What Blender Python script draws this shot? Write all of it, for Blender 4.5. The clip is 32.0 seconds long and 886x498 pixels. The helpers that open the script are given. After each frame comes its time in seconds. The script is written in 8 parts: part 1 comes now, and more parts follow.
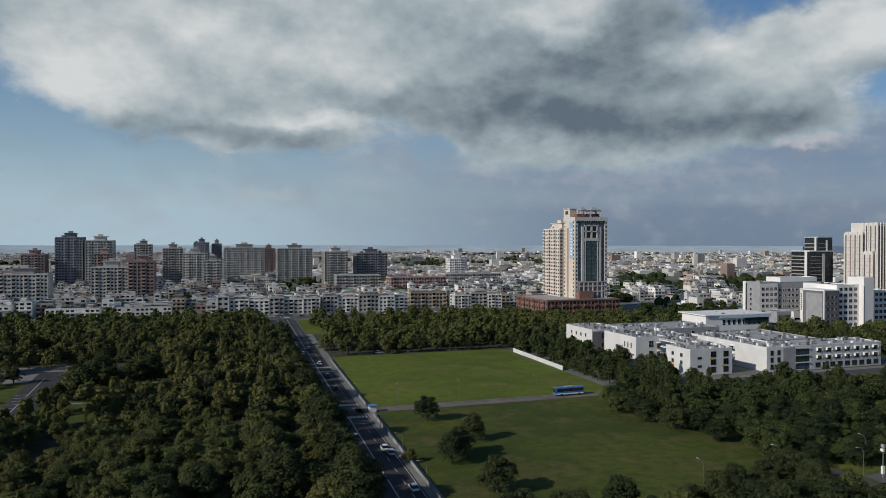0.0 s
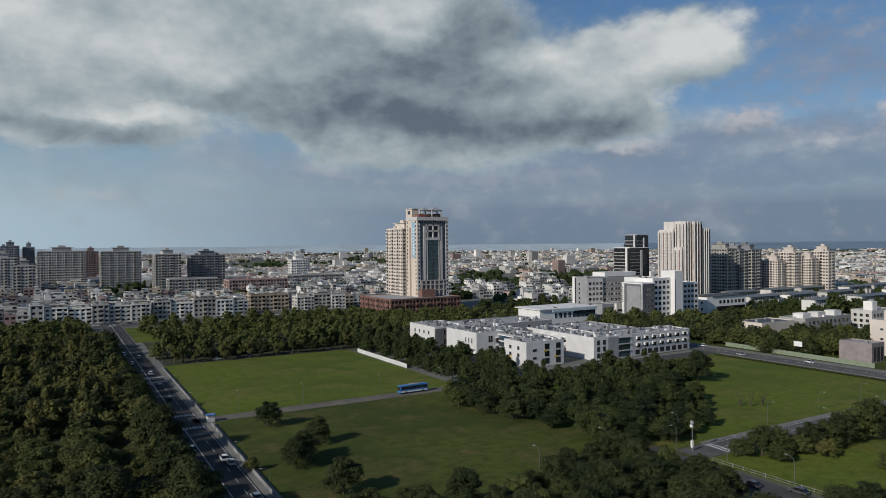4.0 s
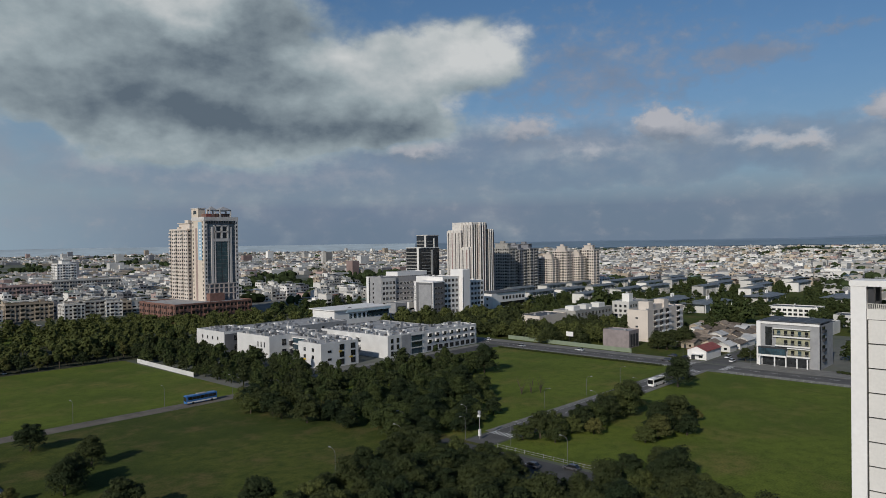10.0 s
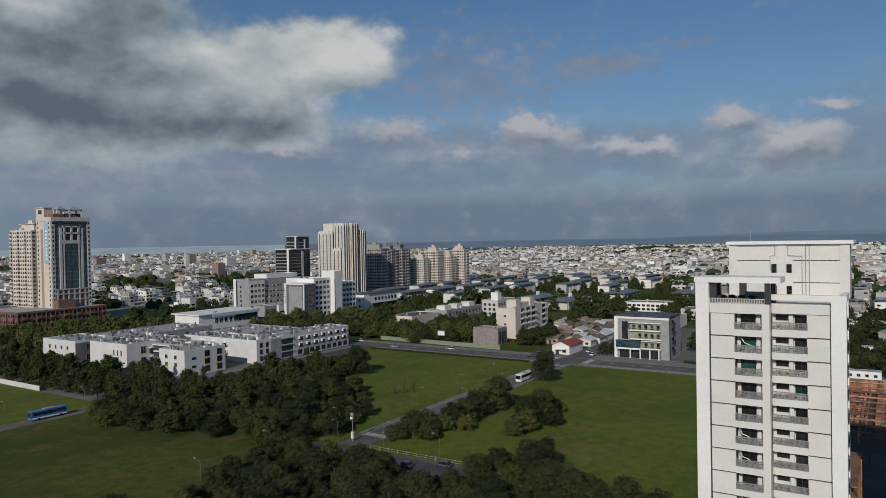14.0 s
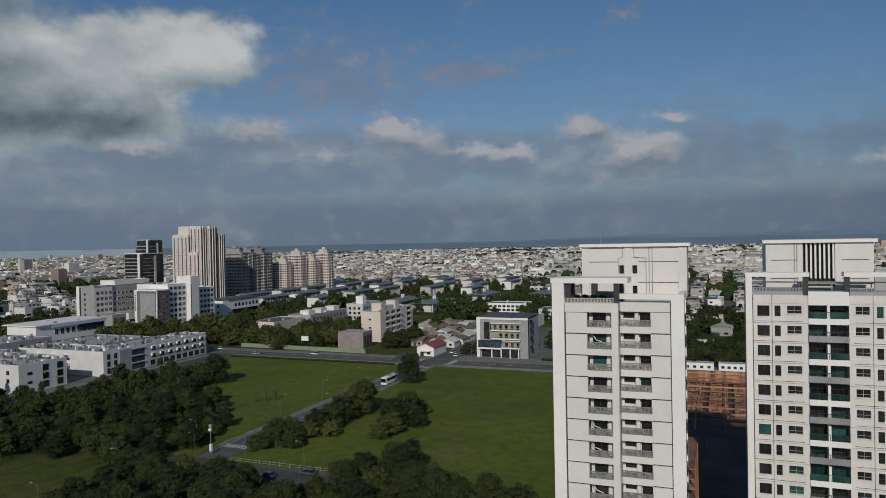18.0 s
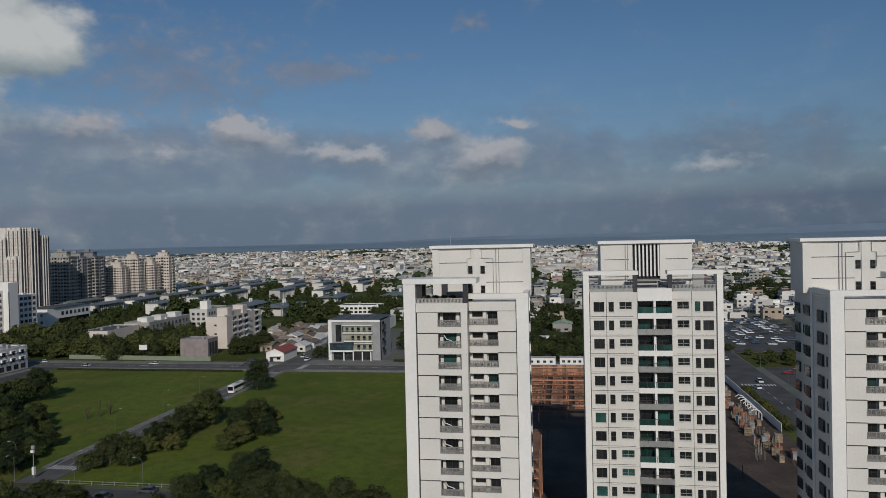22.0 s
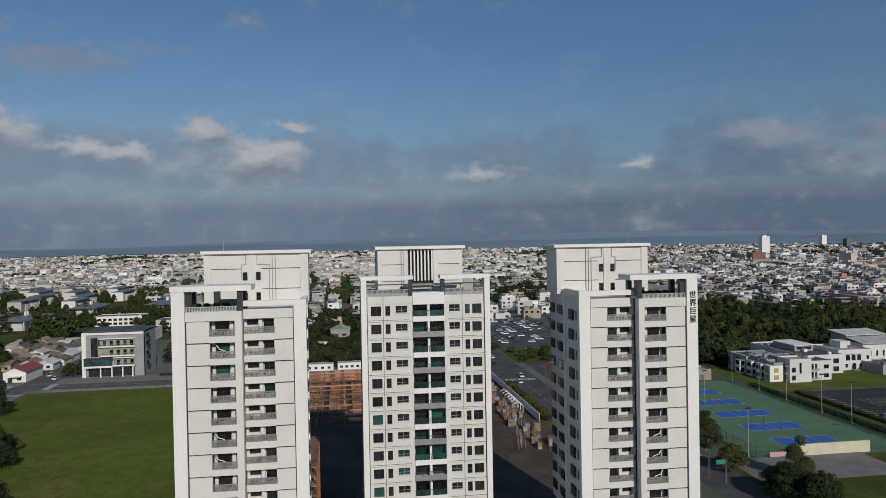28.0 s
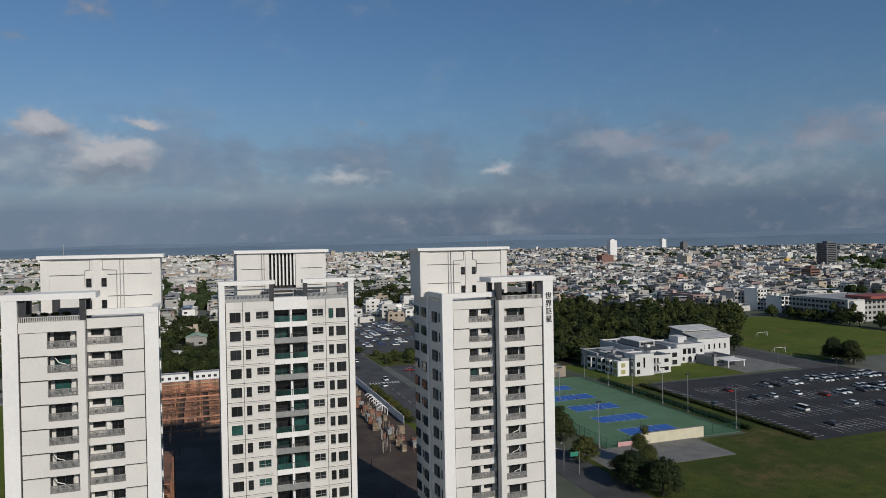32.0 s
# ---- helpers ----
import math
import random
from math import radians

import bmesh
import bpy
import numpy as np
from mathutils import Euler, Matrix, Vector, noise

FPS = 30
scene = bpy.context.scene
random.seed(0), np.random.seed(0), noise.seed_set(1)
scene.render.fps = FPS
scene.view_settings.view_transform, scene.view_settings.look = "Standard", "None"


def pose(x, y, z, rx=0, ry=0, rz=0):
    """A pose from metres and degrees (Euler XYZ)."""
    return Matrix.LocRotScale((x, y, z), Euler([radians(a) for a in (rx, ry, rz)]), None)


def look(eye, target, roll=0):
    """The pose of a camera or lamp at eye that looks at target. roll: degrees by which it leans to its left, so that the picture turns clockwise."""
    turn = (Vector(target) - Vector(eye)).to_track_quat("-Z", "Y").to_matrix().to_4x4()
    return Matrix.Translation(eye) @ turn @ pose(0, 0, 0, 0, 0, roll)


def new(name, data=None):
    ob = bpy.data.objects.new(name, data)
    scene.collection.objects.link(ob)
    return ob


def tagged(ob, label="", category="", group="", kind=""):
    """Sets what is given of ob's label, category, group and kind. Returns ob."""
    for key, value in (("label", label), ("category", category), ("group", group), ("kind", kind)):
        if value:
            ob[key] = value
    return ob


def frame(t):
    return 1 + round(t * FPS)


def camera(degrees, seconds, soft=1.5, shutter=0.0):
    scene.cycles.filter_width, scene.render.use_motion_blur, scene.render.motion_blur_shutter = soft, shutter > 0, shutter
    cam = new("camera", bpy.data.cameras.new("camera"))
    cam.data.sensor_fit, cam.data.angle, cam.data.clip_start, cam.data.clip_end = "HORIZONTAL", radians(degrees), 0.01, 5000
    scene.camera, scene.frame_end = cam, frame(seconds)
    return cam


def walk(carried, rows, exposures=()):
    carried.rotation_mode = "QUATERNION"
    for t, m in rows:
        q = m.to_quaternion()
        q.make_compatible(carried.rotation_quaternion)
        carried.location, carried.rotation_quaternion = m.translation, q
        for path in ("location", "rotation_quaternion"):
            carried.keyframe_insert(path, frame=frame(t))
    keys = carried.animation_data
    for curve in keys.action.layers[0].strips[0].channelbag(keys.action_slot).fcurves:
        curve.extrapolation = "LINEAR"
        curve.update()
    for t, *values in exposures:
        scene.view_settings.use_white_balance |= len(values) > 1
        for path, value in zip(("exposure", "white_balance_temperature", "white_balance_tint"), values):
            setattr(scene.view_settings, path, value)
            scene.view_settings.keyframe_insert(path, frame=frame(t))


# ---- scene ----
cam = camera(63.91, 32.0, soft=0.9)

PATH = [
    (0, pose(0, 0, 60, 89.521, -0.070, -18.112)),
    (0.5, pose(0, 0, 60, 89.526, -0.052, -19.525)),
    (1, pose(0, 0, 60, 89.533, 0.061, -21.197)),
    (1.5, pose(0, 0, 60, 89.521, 0.096, -22.863)),
    (2, pose(0, 0, 60, 89.529, 0.205, -24.485)),
    (2.5, pose(0, 0, 60, 89.511, 0.267, -26.096)),
    (3, pose(0, 0, 60, 89.514, 0.338, -27.657)),
    (3.5, pose(0, 0, 60, 89.495, 0.430, -29.239)),
    (5.5, pose(0, 0, 60, 89.422, 0.697, -35.100)),
    (6, pose(0, 0, 60, 89.411, 0.780, -36.744)),
    (6.5, pose(0, 0, 60, 89.393, 0.846, -38.145)),
    (7, pose(0, 0, 60, 89.368, 0.819, -39.336)),
    (7.5, pose(0, 0, 60, 89.370, 0.866, -40.564)),
    (8, pose(0, 0, 60, 89.355, 0.931, -41.832)),
    (8.5, pose(0, 0, 60, 89.328, 0.914, -43.113)),
    (9, pose(0, 0, 60, 89.333, 0.850, -44.421)),
    (9.5, pose(0, 0, 60, 89.345, 0.835, -45.799)),
    (10, pose(0, 0, 60, 89.333, 0.806, -47.224)),
    (10.5, pose(0, 0, 60, 89.337, 0.858, -48.624)),
    (11, pose(0, 0, 60, 89.340, 0.849, -50.035)),
    (11.5, pose(0, 0, 60, 89.350, 0.907, -51.404)),
    (12, pose(0, 0, 60, 89.343, 0.908, -52.720)),
    (12.5, pose(0, 0, 60, 89.325, 0.891, -53.957)),
    (13, pose(0, 0, 60, 89.305, 0.889, -55.153)),
    (13.5, pose(0, 0, 60, 89.282, 0.953, -56.323)),
    (14, pose(0, 0, 60, 89.240, 1.004, -57.530)),
    (14.5, pose(0, 0, 60, 89.216, 1.040, -58.755)),
    (16.5, pose(0, 0, 60, 89.320, 1.025, -63.830)),
    (17, pose(0, 0, 60, 89.284, 1.075, -65.217)),
    (17.5, pose(0, 0, 60, 89.301, 1.089, -66.804)),
    (18, pose(0, 0, 60, 89.310, 1.101, -68.408)),
    (18.5, pose(0, 0, 60, 89.290, 1.107, -70.015)),
    (19, pose(0, 0, 60, 89.264, 1.175, -71.569)),
    (19.5, pose(0, 0, 60, 89.286, 1.091, -73.110)),
    (20, pose(0, 0, 60, 89.270, 1.121, -74.620)),
    (20.5, pose(0, 0, 60, 89.268, 1.128, -76.077)),
    (21, pose(0, 0, 60, 89.258, 1.229, -77.470)),
    (21.5, pose(0, 0, 60, 89.226, 1.250, -78.906)),
    (22, pose(0, 0, 60, 89.208, 1.270, -80.341)),
    (22.5, pose(0, 0, 60, 89.232, 1.221, -81.756)),
    (23, pose(0, 0, 60, 89.254, 1.234, -83.222)),
    (23.5, pose(0, 0, 60, 89.282, 1.190, -84.675)),
    (24, pose(0, 0, 60, 89.280, 1.163, -86.153)),
    (24.5, pose(0, 0, 60, 89.274, 1.146, -87.635)),
    (25, pose(0, 0, 60, 89.275, 1.099, -89.115)),
    (25.5, pose(0, 0, 60, 89.284, 1.086, -90.611)),
    (27.5, pose(0, 0, 60, 89.311, 1.019, -96.643)),
    (28, pose(0, 0, 60, 89.294, 1.021, -98.113)),
    (28.5, pose(0, 0, 60, 89.302, 1.043, -99.617)),
    (29, pose(0, 0, 60, 89.291, 1.037, -101.086)),
    (29.5, pose(0, 0, 60, 89.296, 1.000, -102.476)),
    (30, pose(0, 0, 60, 89.320, 1.053, -103.785)),
    (30.5, pose(0, 0, 60, 89.343, 1.057, -105.040)),
    (31, pose(0, 0, 60, 89.366, 1.030, -106.279)),
    (31.5, pose(0, 0, 60, 89.366, 1.040, -107.594)),
    (32, pose(0, 0, 60, 89.393, 1.037, -109.051)),]
walk(cam, PATH, ((0.0, 0.14), (6.0, 0.05), (10.0, -0.02), (13.0, -0.08), (16.0, -0.19), (19.0, -0.30), (23.0, -0.31), (28.0, -0.11), (32.0, 0.0)))

# ---- sky, sun ----
SUN_AZ, SUN_EL = 257.0, 28.5
sun = new("sun", bpy.data.lights.new("sun", "SUN"))
sun.data.energy, sun.data.angle, sun.data.color = 3.0, radians(0.6), (1.0, 0.94, 0.85)
flat_ = 2000 * math.cos(radians(SUN_EL))
sun.matrix_world = look((flat_ * math.sin(radians(SUN_AZ)), flat_ * math.cos(radians(SUN_AZ)), 2000 * math.sin(radians(SUN_EL))), (0, 0, 0))


def build_world():
    w = bpy.data.worlds.new("sky")
    scene.world = w
    w.use_nodes = True
    nt = w.node_tree
    nt.nodes.clear()
    N, L = nt.nodes.new, nt.links.new

    def math_(op, a, b=None, clamp=False):
        n = N("ShaderNodeMath")
        n.operation, n.use_clamp = op, clamp
        for i, v in enumerate((a, b)):
            if v is None:
                continue
            if isinstance(v, (int, float)):
                n.inputs[i].default_value = v
            else:
                L(v, n.inputs[i])
        return n.outputs[0]

    def mix(fac, a, b):
        n = N("ShaderNodeMix")
        n.data_type = "RGBA"
        for s, v in ((n.inputs[0], fac), (n.inputs[6], a), (n.inputs[7], b)):
            if isinstance(v, tuple):
                s.default_value = (*v, 1)
            elif isinstance(v, (int, float)):
                s.default_value = v
            else:
                L(v, s)
        return n.outputs[2]

    def ramp(v, a, b):
        n = N("ShaderNodeMapRange")
        n.interpolation_type = "SMOOTHSTEP"
        L(v, n.inputs[0])
        n.inputs[1].default_value, n.inputs[2].default_value = a, b
        return n.outputs[0]

    tc = N("ShaderNodeTexCoord")
    sep = N("ShaderNodeSeparateXYZ")
    L(tc.outputs["Generated"], sep.inputs[0])
    az = math_("MULTIPLY", math_("ARCTAN2", sep.outputs[0], sep.outputs[1]), 57.2958)
    el = math_("MULTIPLY", math_("ARCSINE", sep.outputs[2]), 57.2958)
    flat = N("ShaderNodeCombineXYZ")
    L(math_("MULTIPLY", az, 0.13), flat.inputs[0])
    L(math_("MULTIPLY", el, 0.19), flat.inputs[1])

    def fbm(scale, detail, rough, dist=0.0, lift=0.0):
        n = N("ShaderNodeTexNoise")
        n.inputs["Scale"].default_value, n.inputs["Detail"].default_value = scale, detail
        n.inputs["Roughness"].default_value, n.inputs["Distortion"].default_value = rough, dist
        if lift:
            m = N("ShaderNodeMapping")
            m.inputs["Location"].default_value = (0.0, lift, 0)
            L(flat.outputs[0], m.inputs[0])
            L(m.outputs[0], n.inputs["Vector"])
        else:
            L(flat.outputs[0], n.inputs["Vector"])
        return n

    def bent(noise_, ka, ke):
        """Bearing and height, bent by a noise."""
        parts = N("ShaderNodeSeparateXYZ")
        L(noise_.outputs["Color"], parts.inputs[0])
        xyz = N("ShaderNodeCombineXYZ")
        L(math_("ADD", az, math_("MULTIPLY", math_("SUBTRACT", parts.outputs[0], 0.5), ka)), xyz.inputs[0])
        L(math_("ADD", el, math_("MULTIPLY", math_("SUBTRACT", parts.outputs[1], 0.5), ke)), xyz.inputs[1])
        return xyz.outputs[0]

    broad = bent(fbm(1.6, 7, 0.55), 7.0, 3.6)
    close = bent(fbm(4.5, 6, 0.55), 3.4, 1.9)

    def gather(clouds, where, lift=0.0):
        """Sum of soft ellipses: bearing, height, half widths in degrees, weight."""
        total = None
        for a, e, wa, we, k in clouds:
            m = N("ShaderNodeMapping")
            m.vector_type = "TEXTURE"
            m.inputs["Location"].default_value = (a, e - lift, 0)
            m.inputs["Scale"].default_value = (wa, we, 1)
            L(where, m.inputs[0])
            g = N("ShaderNodeTexGradient")
            g.gradient_type = "SPHERICAL"
            L(m.outputs[0], g.inputs[0])
            c = math_("MULTIPLY", g.outputs[1], k)
            total = c if total is None else math_("ADD", total, c)
        return total

    BANK = ((-8, 13.6, 10, 5.6, 1.5), (10, 16.5, 26, 9.5, 2.2), (30, 13, 17, 8.0, 1.8), (31, 8.8, 17, 3.8, 1.3), (2, 8.4, 13, 2.6, 1.0), (47.5, 14.2, 9.0, 4.0, 1.4), (44, 10.0, 9.0, 3.0, 1.2))
    BANK_LIT = ((-9.5, 12.0, 7, 4.2, 0.60), (-1, 15.2, 9, 3.4, 0.34), (8, 9.7, 7, 0.9, 0.45), (10, 15, 6, 4, 0.25), (27.5, 17, 4.5, 2.4, 0.5), (48.5, 14.4, 6.5, 2.6, 0.5), (53, 15.7, 3.0, 2.2, 0.45), (40, 14.6, 6, 2.4, 0.3), (49.2, 10.8, 3.0, 0.9, 0.4), (45, 16.6, 5, 2, 0.25))
    BANK_DARK = ((28, 15.6, 11, 3.6, 0.22), (20, 10.2, 12, 2.4, 0.45), (28, 9.3, 12, 2.5, 0.48), (36, 8.6, 9, 2.4, 0.46), (-2.5, 8.4, 7, 1.6, 0.45), (5, 8.2, 8, 1.3, 0.35), (25, 13.2, 10, 3.4, 0.46), (33, 12.4, 9, 4.0, 0.52), (43.5, 9.6, 7, 1.9, 0.50), (14, 11.8, 8, 1.5, 0.3), (33, 17, 7, 2.6, 0.4))
    PUFFS = ((45.3, 7.2, 4.6, 1.5, 1.0), (53.9, 8.6, 4.6, 1.9, 1.0), (38.5, 7.6, 6.0, 1.4, 0.8), (59, 6.7, 4.5, 1.2, 0.6), (64.2, 9.2, 2.6, 1.7, 0.9), (65.6, 8.0, 4.6, 2.2, 1.1), (71.2, 6.9, 3.4, 1.2, 0.9), (74.7, 6.6, 2.5, 1.3, 1.0), (80.0, 8.6, 3.2, 1.9, 1.1),
             (84.4, 6.9, 4.6, 1.9, 1.2), (82.8, 5.0, 5.4, 2.4, 0.85), (86.4, 9.2, 3.2, 0.8, 0.8), (101.3, 5.2, 4.2, 1.1, 0.75), (113.7, 5.7, 2.0, 1.0, 0.8))
    FLAT = ((60, 12.5, 17, 7.0, 0.58), (122.3, 7.6, 4.4, 1.5, 0.9), (128.5, 6.9, 7.0, 1.8, 0.8), (138, 7.2, 6.0, 2.4, 0.9), (12, 4.8, 5.0, 1.1, 0.8), (4, 3.8, 4.0, 0.9, 0.7), (21.6, 6.1, 5.0, 1.1, 0.8), (27, 7.0, 6.0, 1.0, 0.8), (34, 5.2, 12, 1.3, 0.7), (71, 13.2, 5.0, 1.4, 0.65), (76.5, 14.3, 3.2, 0.8, 0.6), (83, 16.7, 3.0, 1.2, 0.6), (102.8, 9.4, 1.6, 1.0, 0.6), (132, 4.8, 9, 1.2, 0.6), (150, 8, 10, 3, 0.8))
    VEIL = ((20, 5.6, 44, 6.4, 1.0), (50, 6.0, 30, 6.0, 1.3), (84, 5.6, 28, 6.6, 1.05), (122, 5.2, 36, 7.0, 1.0), (160, 9, 25, 6, 0.8))
    grain = fbm(1.25, 9, 0.56)
    above = fbm(1.25, 5, 0.46, 0.0, 0.24)
    below = fbm(1.25, 5, 0.46, 0.0, -0.08)
    crisp = fbm(4.6, 8, 0.58)
    gr = math_("SUBTRACT", grain.outputs["Fac"], 0.5)
    cr = math_("SUBTRACT", crisp.outputs["Fac"], 0.5)
    relief = math_("SUBTRACT", below.outputs["Fac"], above.outputs["Fac"])
    m_thick = ramp(math_("ADD", gather(BANK, broad), math_("MULTIPLY", gr, 1.5)), 0.02, 0.72)
    puffs = gather(PUFFS, close)
    lit_side = math_("SUBTRACT", puffs, gather(PUFFS, close, 0.75))
    m_puffs = math_("MULTIPLY", ramp(math_("ADD", puffs, math_("MULTIPLY", cr, 1.1)), 0.02, 0.78), 0.92)
    m_flat = math_("MULTIPLY", ramp(math_("ADD", gather(FLAT, close), math_("MULTIPLY", cr, 1.0)), -0.02, 0.75), 0.8)
    m_veil = math_("MULTIPLY", ramp(math_("ADD", gather(VEIL, broad), math_("MULTIPLY", gr, 1.3)), -0.05, 1.0), 0.85)

    # unseen bright thin overcast added as fill light, sun's side round to the back
    back = math_("MAXIMUM", ramp(az, 148.0, 176.0), ramp(az, -62.0, -100.0))
    m_fill = math_("MULTIPLY", math_("MULTIPLY", back, ramp(el, 80.0, 35.0)), math_("ADD", 0.22, math_("MULTIPLY", gr, 1.4)), True)

    sky = N("ShaderNodeTexSky")
    sky.sky_type, sky.sun_disc = "NISHITA", False
    sky.sun_elevation, sky.sun_rotation = radians(SUN_EL), radians(SUN_AZ)
    sky.air_density, sky.dust_density, sky.ozone_density = 1.0, 0.2, 4.0
    b_sky = N("ShaderNodeBackground")
    rich = N("ShaderNodeHueSaturation")
    rich.inputs["Saturation"].default_value = 1.12
    L(sky.outputs[0], rich.inputs["Color"])
    L(rich.outputs[0], b_sky.inputs[0])
    b_sky.inputs[1].default_value = 0.069

    # milky haze that lies along the horizon
    haze = math_("POWER", 2.718, math_("MULTIPLY", math_("MAXIMUM", math_("SUBTRACT", el, 2.6), 0.0), -0.17))
    left = math_("MULTIPLY", ramp(az, 36.0, -4.0), ramp(az, -60.0, -22.0))
    right = ramp(az, 82.0, 118.0)
    haze_col = mix(left, mix(right, (0.140, 0.196, 0.276), (0.088, 0.136, 0.205)), (0.345, 0.455, 0.535))
    glow = math_("SUBTRACT", math_("ADD", 0.56, gather(BANK_LIT, broad)), math_("MULTIPLY", gather(BANK_DARK, broad), 0.80))
    glow = math_("ADD", glow, math_("ADD", math_("MULTIPLY", relief, 0.8), math_("MULTIPLY", cr, 0.36)), True)
    tone = N("ShaderNodeValToRGB")
    tone.color_ramp.elements[0].position, tone.color_ramp.elements[0].color = 0.0, (0.105, 0.140, 0.178, 1)
    tone.color_ramp.elements[1].position, tone.color_ramp.elements[1].color = 1.0, (0.58, 0.60, 0.605, 1)
    e = tone.color_ramp.elements.new(0.5)
    e.color = (0.305, 0.365, 0.395, 1)
    L(glow, tone.inputs[0])
    p_glow = math_("ADD", math_("ADD", math_("MULTIPLY", lit_side, 1.35), 0.32), math_("ADD", math_("MULTIPLY", relief, 0.8), math_("MULTIPLY", cr, 0.7)), True)
    c_puffs = mix(p_glow, (0.19, 0.22, 0.275), (0.46, 0.455, 0.48))
    c_veil = mix(left, mix(right, (0.158, 0.205, 0.292), (0.112, 0.150, 0.228)), (0.34, 0.415, 0.465))
    c_veil = mix(math_("ADD", math_("ADD", math_("MULTIPLY", relief, 2.0), math_("MULTIPLY", cr, 0.8)), 0.28, True), c_veil, mix(right, (0.235, 0.262, 0.325), (0.168, 0.190, 0.255)))
    c_flat = mix(math_("ADD", math_("MULTIPLY", relief, 1.4), 0.55, True), c_veil, mix(left, (0.34, 0.335, 0.375), (0.45, 0.48, 0.51)))
    col = mix(m_veil, haze_col, c_veil)
    col = mix(m_flat, col, c_flat)
    col = mix(m_puffs, col, c_puffs)
    col = mix(m_thick, col, tone.outputs[0])
    col = mix(m_fill, col, (0.47, 0.47, 0.47))
    b_cloud = N("ShaderNodeBackground")
    L(col, b_cloud.inputs[0])
    cover = math_("MAXIMUM", math_("MAXIMUM", math_("MAXIMUM", m_fill, m_thick), math_("MAXIMUM", m_puffs, m_flat)), math_("MAXIMUM", m_veil, math_("MULTIPLY", haze, 0.97)))
    sh = N("ShaderNodeMixShader")
    L(cover, sh.inputs[0])
    L(b_sky.outputs[0], sh.inputs[1])
    L(b_cloud.outputs[0], sh.inputs[2])
    # below the horizon: dim light thrown back by the land
    land = N("ShaderNodeBackground")
    land.inputs[0].default_value = (0.052, 0.056, 0.045, 1)
    low = N("ShaderNodeMixShader")
    L(ramp(el, -1.2, -4.0), low.inputs[0])
    L(sh.outputs[0], low.inputs[1])
    L(land.outputs[0], low.inputs[2])
    out = N("ShaderNodeOutputWorld")
    L(low.outputs[0], out.inputs[0])


build_world()

# ---- materials ----
MATS = {}


def mat(name, color, rough=0.7, vary=0.12, scale=0.6, bump=0.0, metal=0.0, color2=None, fine=8.0, random_=0.0, spec=0.4):
    """Painted, stone, plaster, metal or earth: two scales of grain, some wear, and a little relief. Sizes in metres."""
    if name in MATS:
        return MATS[name]
    m = bpy.data.materials.new(name)
    m.use_nodes = True
    nt = m.node_tree
    N, L = nt.nodes.new, nt.links.new
    b = nt.nodes["Principled BSDF"]
    b.inputs["Metallic"].default_value = metal
    b.inputs["Specular IOR Level"].default_value = spec
    geo = N("ShaderNodeNewGeometry")
    n1 = N("ShaderNodeTexNoise")
    n1.inputs["Scale"].default_value, n1.inputs["Detail"].default_value = scale, 5
    n2 = N("ShaderNodeTexNoise")
    n2.inputs["Scale"].default_value, n2.inputs["Detail"].default_value = fine, 3
    for n in (n1, n2):
        L(geo.outputs["Position"], n.inputs["Vector"])
    mx = N("ShaderNodeMix")
    mx.data_type = "RGBA"
    c2 = color2 or tuple(c * (1 - 2.2 * vary) for c in color)
    mx.inputs[6].default_value, mx.inputs[7].default_value = (*color, 1), (*c2, 1)
    rng = N("ShaderNodeMapRange")
    rng.inputs[1].default_value, rng.inputs[2].default_value = 0.36, 0.66
    L(n1.outputs["Fac"], rng.inputs[0])
    L(rng.outputs[0], mx.inputs[0])
    hsv = N("ShaderNodeHueSaturation")
    L(mx.outputs[2], hsv.inputs["Color"])
    v = N("ShaderNodeMapRange")
    v.inputs[1].default_value, v.inputs[2].default_value = 0.3, 0.7
    v.inputs[3].default_value, v.inputs[4].default_value = 1 - vary, 1 + vary
    L(n2.outputs["Fac"], v.inputs[0])
    val = v.outputs[0]
    if random_:
        info = N("ShaderNodeObjectInfo")
        isl = N("ShaderNodeMath")
        isl.operation = "ADD"
        L(info.outputs["Random"], isl.inputs[0])
        L(geo.outputs["Random Per Island"], isl.inputs[1])
        fr = N("ShaderNodeMath")
        fr.operation = "FRACT"
        L(isl.outputs[0], fr.inputs[0])
        r = N("ShaderNodeMapRange")
        r.inputs[3].default_value, r.inputs[4].default_value = 1 - random_, 1 + random_
        L(fr.outputs[0], r.inputs[0])
        mu = N("ShaderNodeMath")
        mu.operation = "MULTIPLY"
        L(val, mu.inputs[0])
        L(r.outputs[0], mu.inputs[1])
        val = mu.outputs[0]
    L(val, hsv.inputs["Value"])
    L(hsv.outputs[0], b.inputs["Base Color"])
    rr = N("ShaderNodeMapRange")
    rr.inputs[3].default_value, rr.inputs[4].default_value = max(0.03, rough - 0.1), min(1, rough + 0.1)
    L(n1.outputs["Fac"], rr.inputs[0])
    L(rr.outputs[0], b.inputs["Roughness"])
    if bump:
        bp = N("ShaderNodeBump")
        bp.inputs["Strength"].default_value, bp.inputs["Distance"].default_value = 0.6, bump
        L(n2.outputs["Fac"], bp.inputs["Height"])
        L(bp.outputs[0], b.inputs["Normal"])
    MATS[name] = m
    return m


